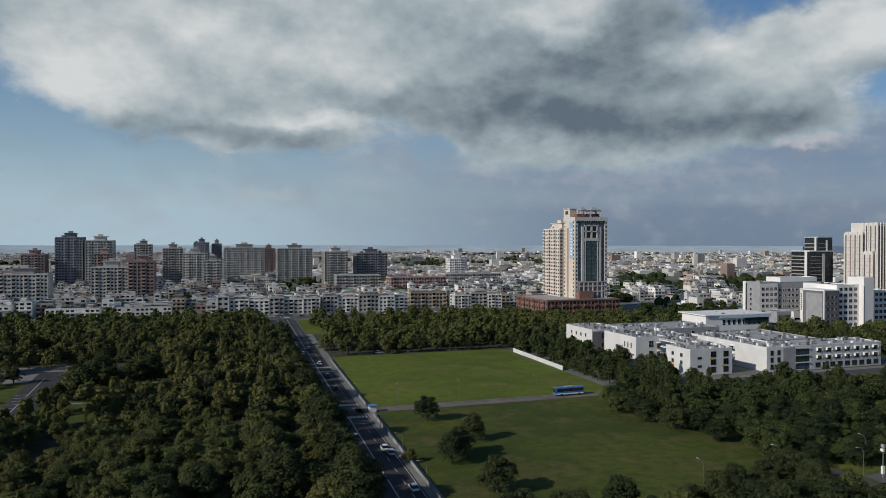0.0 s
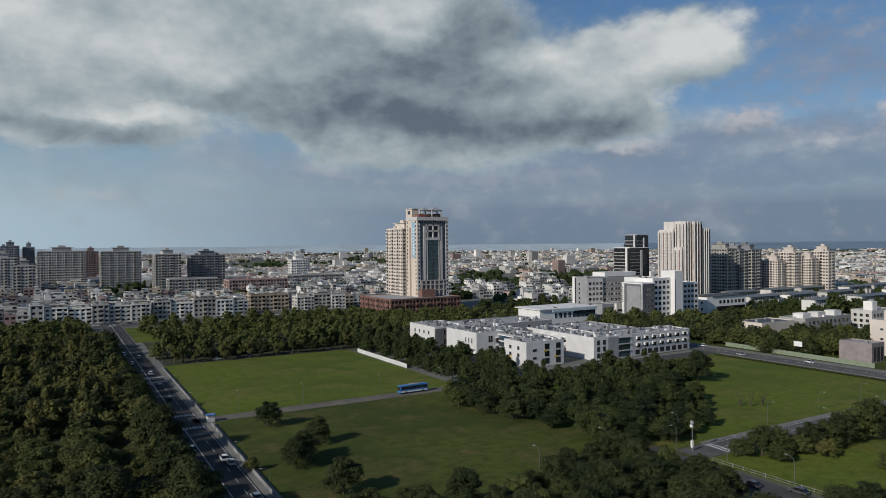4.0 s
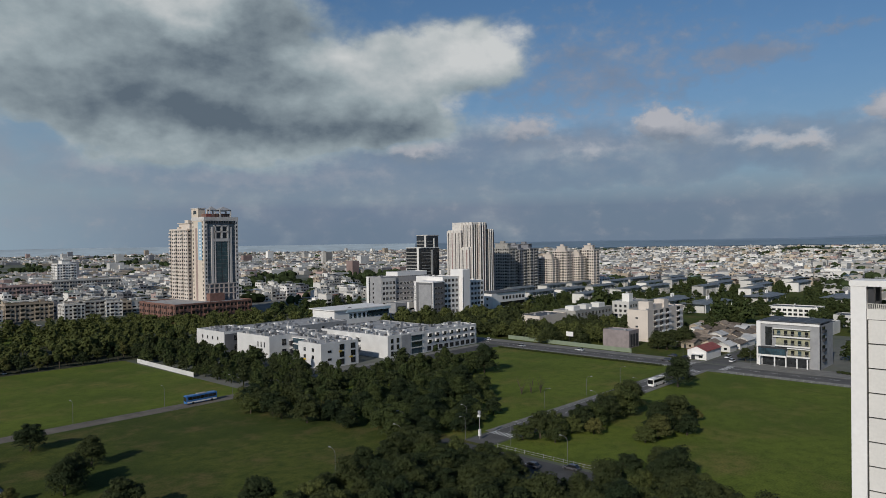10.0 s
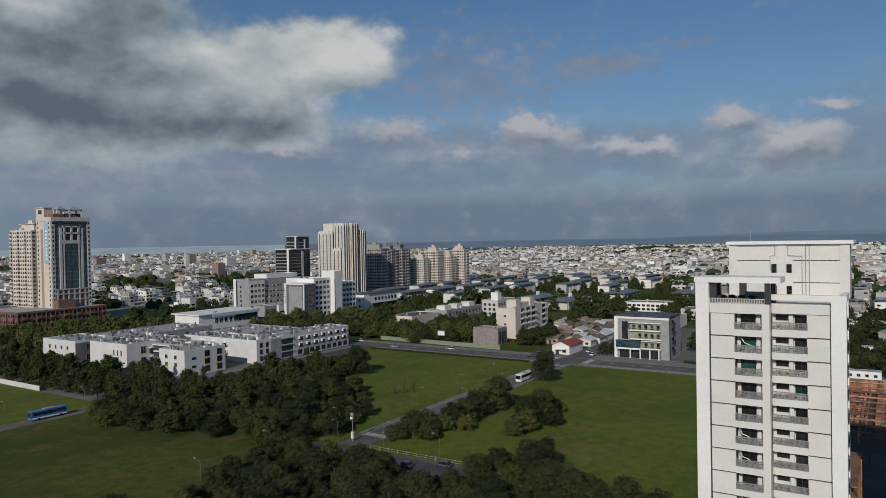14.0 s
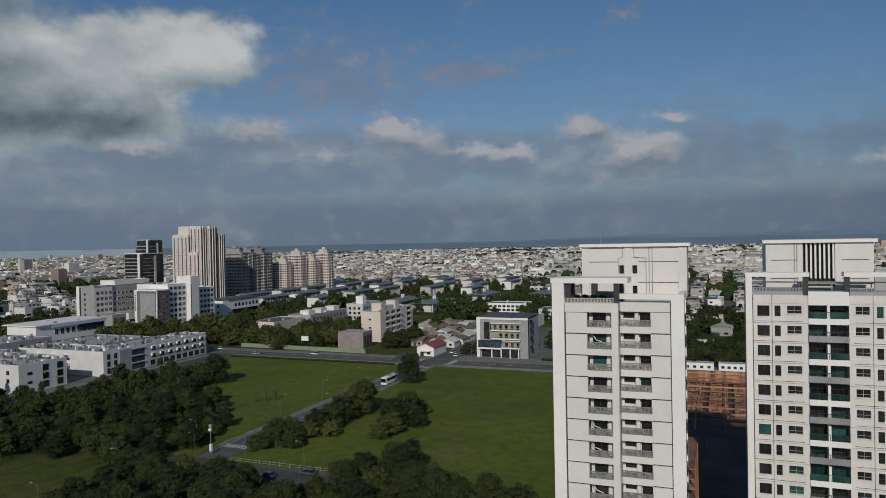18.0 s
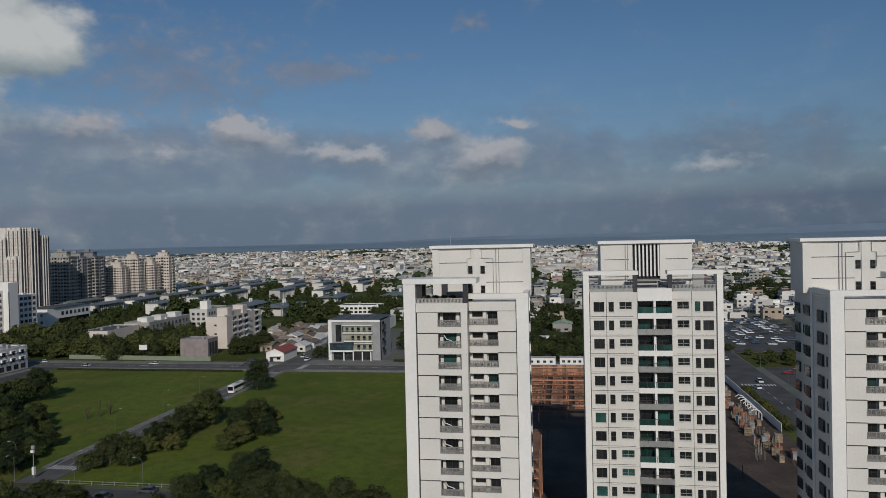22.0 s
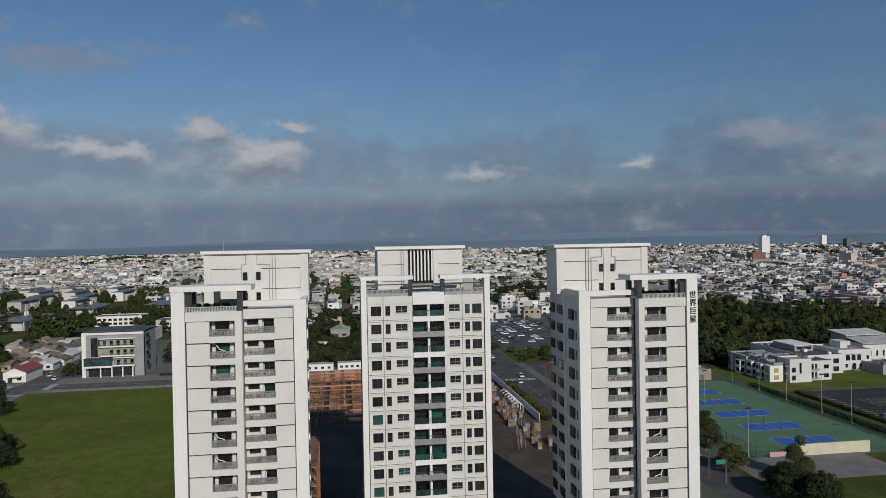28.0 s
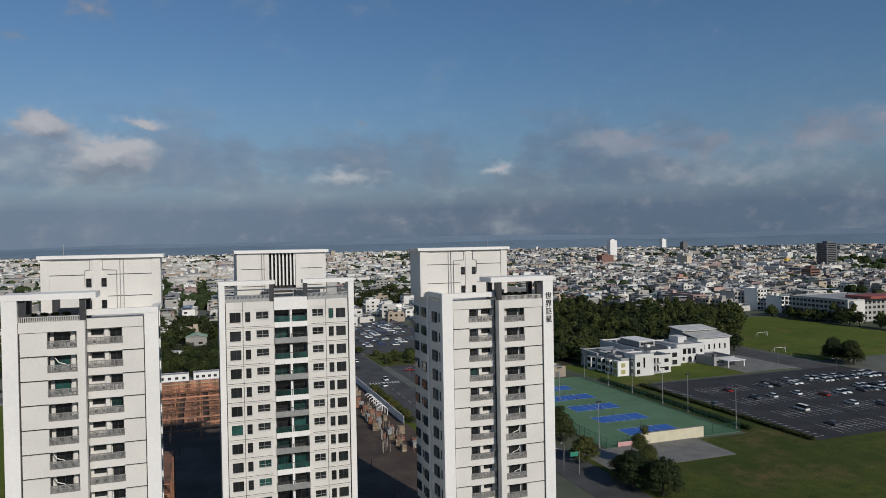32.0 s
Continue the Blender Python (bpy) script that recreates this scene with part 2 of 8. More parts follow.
def leaf_mat(name, c1, c2):
    m = bpy.data.materials.new(name)
    m.use_nodes = True
    nt = m.node_tree
    N, L = nt.nodes.new, nt.links.new
    b = nt.nodes["Principled BSDF"]
    geo, info = N("ShaderNodeNewGeometry"), N("ShaderNodeObjectInfo")
    n1 = N("ShaderNodeTexNoise")
    n1.inputs["Scale"].default_value, n1.inputs["Detail"].default_value = 0.16, 5
    L(geo.outputs["Position"], n1.inputs["Vector"])
    ad = N("ShaderNodeMath")
    ad.operation = "MULTIPLY_ADD"
    L(info.outputs["Random"], ad.inputs[0])
    ad.inputs[1].default_value = 0.85
    L(n1.outputs["Fac"], ad.inputs[2])
    rng = N("ShaderNodeMapRange")
    rng.inputs[1].default_value, rng.inputs[2].default_value = 0.4, 1.15
    L(ad.outputs[0], rng.inputs[0])
    mx = N("ShaderNodeMix")
    mx.data_type = "RGBA"
    mx.inputs[6].default_value, mx.inputs[7].default_value = (*c1, 1), (*c2, 1)
    L(rng.outputs[0], mx.inputs[0])
    hsv = N("ShaderNodeHueSaturation")
    v = N("ShaderNodeMapRange")
    v.inputs[3].default_value, v.inputs[4].default_value = 0.80, 1.2
    L(geo.outputs["Random Per Island"], v.inputs[0])
    L(v.outputs[0], hsv.inputs["Value"])
    L(mx.outputs[2], hsv.inputs["Color"])
    L(hsv.outputs[0], b.inputs["Base Color"])
    b.inputs["Roughness"].default_value = 0.7
    b.inputs["Specular IOR Level"].default_value = 0.08
    tr = N("ShaderNodeBsdfTranslucent")
    L(hsv.outputs[0], tr.inputs["Color"])
    ms = N("ShaderNodeMixShader")
    ms.inputs[0].default_value = 0.12
    L(b.outputs[0], ms.inputs[1])
    L(tr.outputs[0], ms.inputs[2])
    L(ms.outputs[0], nt.nodes["Material Output"].inputs["Surface"])
    MATS[name] = m
    return m


def grass_mat(name, base, deep, worn):
    """Mown grass: broad deep and fresh areas, worn yellow patches a few metres wide, and tufts."""
    m = bpy.data.materials.new(name)
    m.use_nodes = True
    nt = m.node_tree
    N, L = nt.nodes.new, nt.links.new
    b = nt.nodes["Principled BSDF"]
    geo = N("ShaderNodeNewGeometry")
    col = None
    for scale, lo, hi, tint in ((0.022, 0.42, 0.60, deep), (0.045, 0.50, 0.68, worn), (0.26, 0.44, 0.68, deep)):
        n = N("ShaderNodeTexNoise")
        n.inputs["Scale"].default_value, n.inputs["Detail"].default_value, n.inputs["Roughness"].default_value = scale, 6, 0.62
        L(geo.outputs["Position"], n.inputs["Vector"])
        r = N("ShaderNodeMapRange")
        r.inputs[1].default_value, r.inputs[2].default_value = lo, hi
        L(n.outputs["Fac"], r.inputs[0])
        mx = N("ShaderNodeMix")
        mx.data_type = "RGBA"
        L(r.outputs[0], mx.inputs[0])
        if col is None:
            mx.inputs[6].default_value = (*base, 1)
        else:
            L(col, mx.inputs[6])
        mx.inputs[7].default_value = (*tint, 1)
        col = mx.outputs[2]
    tuft = N("ShaderNodeTexNoise")
    tuft.inputs["Scale"].default_value, tuft.inputs["Detail"].default_value = 2.2, 3
    L(geo.outputs["Position"], tuft.inputs["Vector"])
    v = N("ShaderNodeMapRange")
    v.inputs[1].default_value, v.inputs[2].default_value, v.inputs[3].default_value, v.inputs[4].default_value = 0.3, 0.7, 0.7, 1.3
    L(tuft.outputs["Fac"], v.inputs[0])
    hsv = N("ShaderNodeHueSaturation")
    L(v.outputs[0], hsv.inputs["Value"])
    L(col, hsv.inputs["Color"])
    L(hsv.outputs[0], b.inputs["Base Color"])
    b.inputs["Roughness"].default_value, b.inputs["Specular IOR Level"].default_value = 0.95, 0.1
    bp = N("ShaderNodeBump")
    bp.inputs["Strength"].default_value, bp.inputs["Distance"].default_value = 0.7, 0.08
    L(tuft.outputs["Fac"], bp.inputs["Height"])
    L(bp.outputs[0], b.inputs["Normal"])
    MATS[name] = m
    return m


def glass_mat(name, color, rough=0.08):
    m = mat(name, color, rough, 0.25, 0.35, fine=1.2, random_=0.5, spec=0.8)
    return m


LEAF = leaf_mat("leaf_green", (0.038, 0.055, 0.020), (0.088, 0.100, 0.032))
LEAF_OLIVE = leaf_mat("leaf_olive", (0.042, 0.056, 0.021), (0.112, 0.110, 0.036))
# Dark green leaves; cloud shade over the woods is put into this colour
LEAF_DARK_SHADED = leaf_mat("leaf_dark_shaded", (0.022, 0.034, 0.016), (0.048, 0.058, 0.022))
BARK = mat("bark", (0.09, 0.07, 0.05), 0.9, 0.2, 2.0)
ASPHALT = mat("asphalt", (0.080, 0.079, 0.078), 0.9, 0.14, 0.12, fine=3.0, color2=(0.050, 0.050, 0.051))
ASPHALT_OLD = mat("worn_asphalt", (0.112, 0.108, 0.103), 0.9, 0.14, 0.12, fine=3.0, color2=(0.075, 0.073, 0.071))
# Dark asphalt, lowered further to hold the avenue's shade in its colour
ASPHALT_DARK_SHADED = mat("dark_shaded_asphalt", (0.034, 0.034, 0.036), 0.9, 0.14, 0.12, fine=3.0, color2=(0.022, 0.022, 0.024))
SCHOOL_WHITE = mat("school_white_paint", (0.66, 0.65, 0.63), 0.7, 0.05, 0.2, fine=2.0)
PAVE = mat("paving_concrete", (0.20, 0.195, 0.18), 0.85, 0.12, 0.2, fine=2.0)
GRASS = grass_mat("grass_lawn", (0.112, 0.142, 0.023), (0.074, 0.102, 0.018), (0.150, 0.138, 0.040))
GRASS_DRY = grass_mat("grass_dry", (0.078, 0.092, 0.020), (0.042, 0.060, 0.014), (0.118, 0.096, 0.038))
EARTH = mat("town_ground", (0.15, 0.15, 0.135), 0.95, 0.15, 0.006, fine=0.12, color2=(0.050, 0.066, 0.028))
FLOOR_WOOD = mat("woodland_floor", (0.045, 0.048, 0.022), 0.95, 0.2, 0.15, fine=2.0)
PAINT = mat("road_paint", (0.62, 0.62, 0.60), 0.7, 0.12, 1.0)
PAINT_Y = mat("road_paint_yellow", (0.55, 0.42, 0.12), 0.7, 0.12, 1.0)
WHITE = mat("white_coating", (0.80, 0.78, 0.75), 0.55, 0.03, 0.15, fine=2.0)
CREAM = mat("cream_coating", (0.69, 0.665, 0.62), 0.7, 0.035, 0.2, fine=3.0)
CREAM_DARK = mat("cream_coating_panel", (0.60, 0.575, 0.53), 0.7, 0.035, 0.2, fine=3.0)
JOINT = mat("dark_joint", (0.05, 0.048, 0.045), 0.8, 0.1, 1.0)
GREY = mat("grey_render", (0.33, 0.33, 0.335), 0.75, 0.08, 0.3)
GREY_DARK = mat("grey_render_dark", (0.15, 0.15, 0.155), 0.75, 0.08, 0.3)
GLASS = glass_mat("window_glass", (0.022, 0.024, 0.026))
GLASS_GREEN = glass_mat("window_glass_green", (0.020, 0.075, 0.066))
GLASS_BLUE = glass_mat("window_glass_blue", (0.035, 0.065, 0.085))
ALU = mat("aluminium", (0.42, 0.42, 0.41), 0.45, 0.06, 1.0, metal=0.5)
STEEL_DARK = mat("dark_steel", (0.055, 0.055, 0.06), 0.5, 0.1, 1.0, metal=0.3)
# Darker than the cream skin: shade of recesses put into colour
SHADE_IN = mat("balcony_shade_tone", (0.30, 0.28, 0.26), 0.8, 0.08, 0.8)
BRICK = mat("red_brick_tile", (0.23, 0.125, 0.098), 0.8, 0.12, 0.4)
RED = mat("red_roof_sheet", (0.30, 0.085, 0.065), 0.6, 0.1, 0.4)
ROOF_GREY = mat("roof_membrane", (0.36, 0.36, 0.36), 0.85, 0.12, 0.25)
ROOF_SOLAR = mat("grey_solar_sheet", (0.17, 0.185, 0.19), 0.5, 0.14, 0.3, fine=1.0)
ROOF_DARK = mat("solar_roof_dark", (0.085, 0.09, 0.095), 0.6, 0.12, 0.4)
GREEN_COURT = mat("court_green", (0.105, 0.195, 0.105), 0.8, 0.06, 0.1)
BLUE_COURT = mat("court_blue", (0.035, 0.13, 0.42), 0.75, 0.06, 0.1)
BLUE = mat("blue_paint", (0.05, 0.17, 0.42), 0.4, 0.05, 1.0)
RUST = mat("rusty_orange_steel", (0.40, 0.185, 0.105), 0.85, 0.3, 0.4, random_=0.55, color2=(0.16, 0.10, 0.075))
RAIL_GREY = mat("grey_slat_metal", (0.27, 0.262, 0.25), 0.6, 0.08, 1.0)
CITY = [mat("town_wall_white", (0.68, 0.66, 0.62), 0.8, 0.1, 0.05, random_=0.3),
        mat("town_wall_grey", (0.42, 0.405, 0.375), 0.8, 0.1, 0.05, random_=0.3),
        mat("town_wall_tan", (0.48, 0.40, 0.31), 0.8, 0.1, 0.05, random_=0.3),
        mat("town_wall_pink", (0.36, 0.26, 0.235), 0.8, 0.1, 0.05, random_=0.3),
        mat("town_wall_dark", (0.235, 0.235, 0.25), 0.8, 0.1, 0.05, random_=0.3)]
# Far haze is put into the colours of these hills and plains
HILL_FAINT = mat("hazed_hills_faint", (0.205, 0.272, 0.350), 1.0, 0.04, 0.004, fine=0.02, spec=0.0)
HILL_BLUE = mat("hazed_hills_blue", (0.172, 0.240, 0.305), 1.0, 0.05, 0.004, fine=0.02, spec=0.0)
HILL_PALE = mat("hazed_hills_pale", (0.44, 0.52, 0.56), 1.0, 0.08, 0.004, fine=0.02, spec=0.0)
HILL = mat("hazed_hills", (0.105, 0.150, 0.185), 1.0, 0.08, 0.004, fine=0.02, spec=0.0)
FAR_WOOD = mat("far_trees", (0.050, 0.068, 0.030), 1.0, 0.3, 0.02, fine=0.12, spec=0.0, random_=0.3)


# ---- helpers for meshes ----
def bx(bm, x0, x1, y0, y1, z0, z1):
    """A closed box between the given limits, in any order."""
    x0, x1 = min(x0, x1), max(x0, x1)
    y0, y1 = min(y0, y1), max(y0, y1)
    z0, z1 = min(z0, z1), max(z0, z1)
    v = [bm.verts.new((x, y, z)) for x in (x0, x1) for y in (y0, y1) for z in (z0, z1)]
    for f in ((0, 1, 3, 2), (4, 6, 7, 5), (0, 4, 5, 1), (2, 3, 7, 6), (0, 2, 6, 4), (1, 5, 7, 3)):
        bm.faces.new([v[i] for i in f])
    return v


def cyl(bm, x, y, z0, z1, r0, r1=None, n=8):
    r1 = r0 if r1 is None else r1
    a = [bm.verts.new((x + r0 * math.cos(i * math.tau / n), y + r0 * math.sin(i * math.tau / n), z0)) for i in range(n)]
    b = [bm.verts.new((x + r1 * math.cos(i * math.tau / n), y + r1 * math.sin(i * math.tau / n), z1)) for i in range(n)]
    for i in range(n):
        bm.faces.new((a[i], a[(i + 1) % n], b[(i + 1) % n], b[i]))
    bm.faces.new(b)
    bm.faces.new(a[::-1])


def tube(bm, pts, r, n=6):
    """A round bar along points."""
    rings = []
    for i, p in enumerate(pts):
        p = Vector(p)
        d = (Vector(pts[min(i + 1, len(pts) - 1)]) - Vector(pts[max(i - 1, 0)])).normalized()
        s = d.cross(Vector((0.3, 0.2, 1)) if abs(d.z) < 0.9 else Vector((1, 0, 0))).normalized()
        t = d.cross(s)
        rr = r[i] if isinstance(r, (list, tuple)) else r
        rings.append([bm.verts.new(p + rr * (math.cos(k * math.tau / n) * s + math.sin(k * math.tau / n) * t)) for k in range(n)])
    for a, b in zip(rings, rings[1:]):
        for k in range(n):
            bm.faces.new((a[k], a[(k + 1) % n], b[(k + 1) % n], b[k]))
    bm.faces.new(rings[-1])
    bm.faces.new(rings[0][::-1])


def mesh_of(name, bm, material):
    me = bpy.data.meshes.new(name)
    if bm.faces:
        bm.normal_update()
    bm.to_mesh(me)
    bm.free()
    for m in (material if isinstance(material, (list, tuple)) else (material,)):
        me.materials.append(m)
    return me


def part(name, bm, material, parent, label=""):
    """Links a bmesh, or a mesh that is shared, as one mesh object under a thing or a part."""
    me = bm if isinstance(bm, bpy.types.Mesh) else mesh_of(name, bm, material)
    ob = new(name, me)
    ob.parent = parent
    if label:
        ob["label"] = label
    return ob


def thing(name, label, category, x=0, y=0, z=0, rz=0, group="", kind=""):
    ob = new(name)
    ob.matrix_world = pose(x, y, z, 0, 0, rz)
    ob.empty_display_size = 0.5
    return tagged(ob, label, category, group, kind)


def solid(name, bm, material, label, category, kind="", group=""):
    return tagged(new(name, mesh_of(name, bm, material)), label, category, group, kind)


def BM():
    return bmesh.new()


def box_part(name, material, parent, x0, x1, y0, y1, z0, z1, label=""):
    bm = BM()
    bx(bm, x0, x1, y0, y1, z0, z1)
    return part(name, bm, material, parent, label)


def raw(name, verts, faces, material, label="", category="", kind=""):
    me = bpy.data.meshes.new(name)
    me.from_pydata(verts, [], faces)
    me.materials.append(material)
    return tagged(new(name, me), label, category, "", kind)

# ---- ground ----
def ground_sheet():
    radii = [0, 150, 300, 600, 1000, 1600, 2400, 3400, 4900]
    n = 72
    verts, faces = [(0, 0, 0)], []
    for r in radii[1:]:
        for k in range(n):
            verts.append((r * math.cos(k * math.tau / n), r * math.sin(k * math.tau / n), 0))
    for k in range(n):
        faces.append((0, 1 + k, 1 + (k + 1) % n))
    for i in range(len(radii) - 2):
        for k in range(n):
            a, b = 1 + i * n + k, 1 + i * n + (k + 1) % n
            faces.append((a, a + n, b + n, b))
    raw("ground", verts, faces, EARTH, "flat town ground reaching the horizon", "ground", "structure")


ground_sheet()


def slab(name, material, x0, x1, y0, y1, z, label, category="ground", thick=0.3):
    bm = BM()
    bx(bm, x0, x1, y0, y1, z - thick, z)
    return solid(name, bm, material, label, category, "structure")


# lawns and woodland floor
slab("lawn", GRASS, 50, 157, 254, 372, 0.05, "mown green field beside the avenue", "lawn")
slab("lawn", GRASS_DRY, 44, 160, 120, 246, 0.05, "patchy green and yellow field by the avenue", "lawn")
slab("lawn", GRASS, 160, 315, 141, 256, 0.05, "bright green field beside the cross road", "lawn")
slab("lawn", GRASS, 160, 312, -70, 130, 0.05, "wide bright green field by the towers", "lawn")
slab("lawn", GRASS_DRY, 90, 174, -230, -96, 0.05, "rough dry grass beside the courts", "lawn")
slab("lawn", GRASS, 55, 330, 470, 556, 0.05, "green strip along the cross street", "lawn")
slab("woodland_floor", FLOOR_WOOD, -330, 34, 40, 470, 0.05, "dark leafy park floor", "ground")
slab("woodland_floor", FLOOR_WOOD, 57.5, 205, 372, 468, 0.05, "dark leafy floor under the tree row", "ground")
slab("woodland_floor", FLOOR_WOOD, 330, 460, -70, 68, 0.05, "overgrown scrub behind the building site", "ground")
slab("woodland_floor", FLOOR_WOOD, 300, 470, -270, -95, 0.05, "dark floor of the wood by the courts", "ground")

slab("lawn", GRASS_DRY, 337, 470, 141, 300, 0.03, "worn green ground under the street trees", "lawn")
slab("lawn", GRASS_DRY, 470, 960, 20, 480, 0.03, "green campus ground with worn grass", "lawn")
slab("woodland_floor", FLOOR_WOOD, 333, 470, 300, 370, 0.03, "green ground behind the street", "ground")

# roads
AVENUE = pose(36.3, 0, 0, 0, 0, -2.045)
# Avenue surface darkened by colour to stand for shade from its trees
slab("road", ASPHALT_DARK_SHADED, -6.4, 6.9, 20, 640, 0.06, "asphalt avenue with lane markings, shade put into its colour", "road").matrix_world = AVENUE
slab("road", mat("dusty_lane", (0.155, 0.135, 0.112), 0.9, 0.15, 0.2, fine=2.0), 49.5, 165, 246.6, 253.4, 0.06, "narrow asphalt lane across the field", "road")
slab("road", ASPHALT_OLD, 160, 318, 131, 140, 0.065, "asphalt cross road between two fields", "road")
slab("road", ASPHALT_OLD, 318, 330, -60, 560, 0.06, "asphalt street along the houses", "road")
slab("road", ASPHALT_OLD, 333, 520, 128, 139, 0.06, "side street between the houses and the office", "road")
slab("road", ASPHALT, 206, 316, 249, 259.5, 0.06, "asphalt road in front of the school", "road")
slab("road", ASPHALT, -300, 340, 570, 590, 0.07, "busy cross street before the town blocks", "road")
slab("road", ASPHALT, 147, 158, -20, 146, 0.062, "narrow road under the trees", "road")

# pavements with raised kerbs
for y0, y1 in ((20, 245.5), (253.8, 470)):
    slab("pavement", PAVE, 6.9, 10.2, y0, y1, 0.17, "pale concrete pavement with a kerb", "pavement").matrix_world = AVENUE
slab("pavement", PAVE, -9.5, -6.4, 20, 470, 0.17, "pale concrete pavement along the park", "pavement").matrix_world = AVENUE
slab("pavement", PAVE, 172, 314, 140, 142, 0.17, "pale concrete pavement with a kerb", "pavement")
slab("pavement", PAVE, 172, 314, 129, 131, 0.17, "pale concrete pavement with a kerb", "pavement")
slab("pavement", PAVE, 314.5, 318, -60, 126, 0.17, "pale pavement beside the street", "pavement")
slab("pavement", PAVE, 314.5, 318, 146, 247, 0.17, "pale pavement beside the street", "pavement")
slab("pavement", PAVE, 330, 336.5, 140, 420, 0.17, "pale pavement before the houses", "pavement")
slab("pavement", PAVE, 330, 344, -60, 127, 0.17, "pale pavement before the office", "pavement")
slab("pavement", PAVE, 206, 312, 259.5, 264, 0.17, "pale pavement before the school", "pavement")


def markings():
    bm = BM()
    z0, z1 = 0.05, 0.075
    av = BM()
    for y in range(60, 600, 10):
        bx(av, -0.1, 0.1, y, y + 10 if not 236 < y < 270 else y + 3, z0, z1)
        for x in (-3.4, 3.6):
            bx(av, x - 0.07, x + 0.07, y, y + 4, z0, z1)
        bx(av, 6.3, 6.42, y, y + 10, z0, z1)
    for yc in (241.5, 260.5, 331, 343):
        x = -5.8
        while x < 6.2:
            bx(av, x, x + 0.5, yc - 1.5, yc + 1.5, z0, z1)
            x += 1.05
    for y in (232, 447):
        bx(av, 0.3, 6.5, y, y + 0.4, z0, z1)
    solid("road_marking", av, PAINT, "worn white avenue lines and crossings", "road marking", "structure").matrix_world = AVENUE
    x = 175
    while x < 312:
        bx(bm, x, x + 4, 135.4, 135.6, z0, z1)
        x += 8
    for x in (172.5, 309):
        y = 131.5
        while y < 139:
            bx(bm, x - 1.5, x + 1.5, y, y + 0.5, z0, z1)
            y += 1.05
    bx(bm, 170, 313, 131.3, 131.45, z0, z1)
    bx(bm, 170, 313, 139.55, 139.7, z0, z1)
    for y in range(-50, 420, 8):
        if not 122 < y < 146:
            bx(bm, 324.4, 324.6, y, y + 5, z0, z1)
    for yc in (125, 143):
        x = 317
        while x < 332:
            bx(bm, x, x + 0.5, yc - 1.5, yc + 1.5, z0, z1)
            x += 1.05
    solid("road_marking", bm, PAINT, "worn white lane lines and crossings", "road marking", "structure")


markings()


def hills(name, k0, k1, material, lift, rise, r0, label):
    """Low ridges at the edge of sight, as an arc of slopes."""
    verts, faces = [], []
    for k in range(k0, k1 + 1):
        a = math.radians(k * 0.5)
        ridge = lift + 5 * noise.noise((k * 0.022, 3.1, r0)) + 3 * noise.noise((k * 0.085, 8.2, r0))
        ridge += rise * (math.exp(-((k * 0.5 - 112) / 16) ** 2) + 0.9 * math.exp(-((k * 0.5 - 140) / 12) ** 2) + 0.5 * math.exp(-((k * 0.5 - 86) / 9) ** 2))
        for r, z in ((r0, -1), (r0 + 200, ridge * 0.5), (r0 + 420, ridge), (r0 + 460, -2)):
            verts.append((r * math.sin(a), r * math.cos(a), z))
    for k in range(k1 - k0):
        for j in range(3):
            a, b = 4 * k + j, 4 * (k + 1) + j
            faces.append((a, b, b + 1, a + 1))
    raw(name, verts, faces, material, label, "hills", "structure")


# Each ridge carries its share of the haze as base colour
hills("backdrop", 90, 440, HILL, 24, 2, 4380, "dark blue-green plain at the edge of the town, tinted for haze")
hills("backdrop", 90, 440, HILL_BLUE, 40, 34, 4430, "blue-grey hills with far haze put into their colour")
hills("backdrop", 90, 440, HILL_FAINT, 46, 52, 4520, "faint blue hills behind the others, haze in their colour")
hills("backdrop", -280, 90, HILL_PALE, 44, 0, 4400, "pale grey plain with far haze put into its colour")

# park: a lawn with a winding path, a paved square and a small car park
slab("lawn", GRASS_DRY, -110, -18, 246, 342, 0.06, "worn lawn in the park", "lawn")
slab("lawn", GRASS, -140, -84, 450, 500, 0.06, "bright lawn at the park edge", "lawn")
slab("paved_square", PAVE, -96, -60, 344, 384, 0.07, "grey paved square in the park", "pavement")
slab("road", ASPHALT_DARK_SHADED, -6, 6, -50, 78, 0.09, "dark asphalt park lane with white bays", "road").matrix_world = pose(-66, 290, 0, 0, 0, 2)
bm = BM()
for i in range(12):
    bx(bm, -5.8, -1.6, -40 + 6 * i, -39.8 + 6 * i, 0.08, 0.105)
bx(bm, -1.6, -1.4, -46, 60, 0.08, 0.105)
solid("road_marking", bm, PAINT, "white bay lines on the park lane", "road marking", "structure").matrix_world = pose(-66, 290, 0, 0, 0, 2)


def park_path():
    """A ring of pale kerb round a planted bed, and a path that leads away from it."""
    bm = BM()
    turn = np.linspace(0.4, 5.6, 40)
    inner = [bm.verts.new((-44 + 8.0 * math.cos(a), 299 + 6.0 * math.sin(a), 0.32)) for a in turn]
    outer = [bm.verts.new((-44 + 9.6 * math.cos(a), 299 + 7.4 * math.sin(a), 0.32)) for a in turn]
    for i in range(39):
        bm.faces.new((inner[i], outer[i], outer[i + 1], inner[i + 1]))
    low = bmesh.ops.extrude_face_region(bm, geom=bm.faces[:])
    for v in low["geom"]:
        if isinstance(v, bmesh.types.BMVert):
            v.co.z -= 0.35
    bmesh.ops.recalc_face_normals(bm, faces=bm.faces)
    solid("path", bm, PAVE, "curved pale kerb round a park bed", "path", "structure")
    slab("path", PAVE, -38, -16, 326, 329, 0.1, "pale straight park path", "path")


park_path()

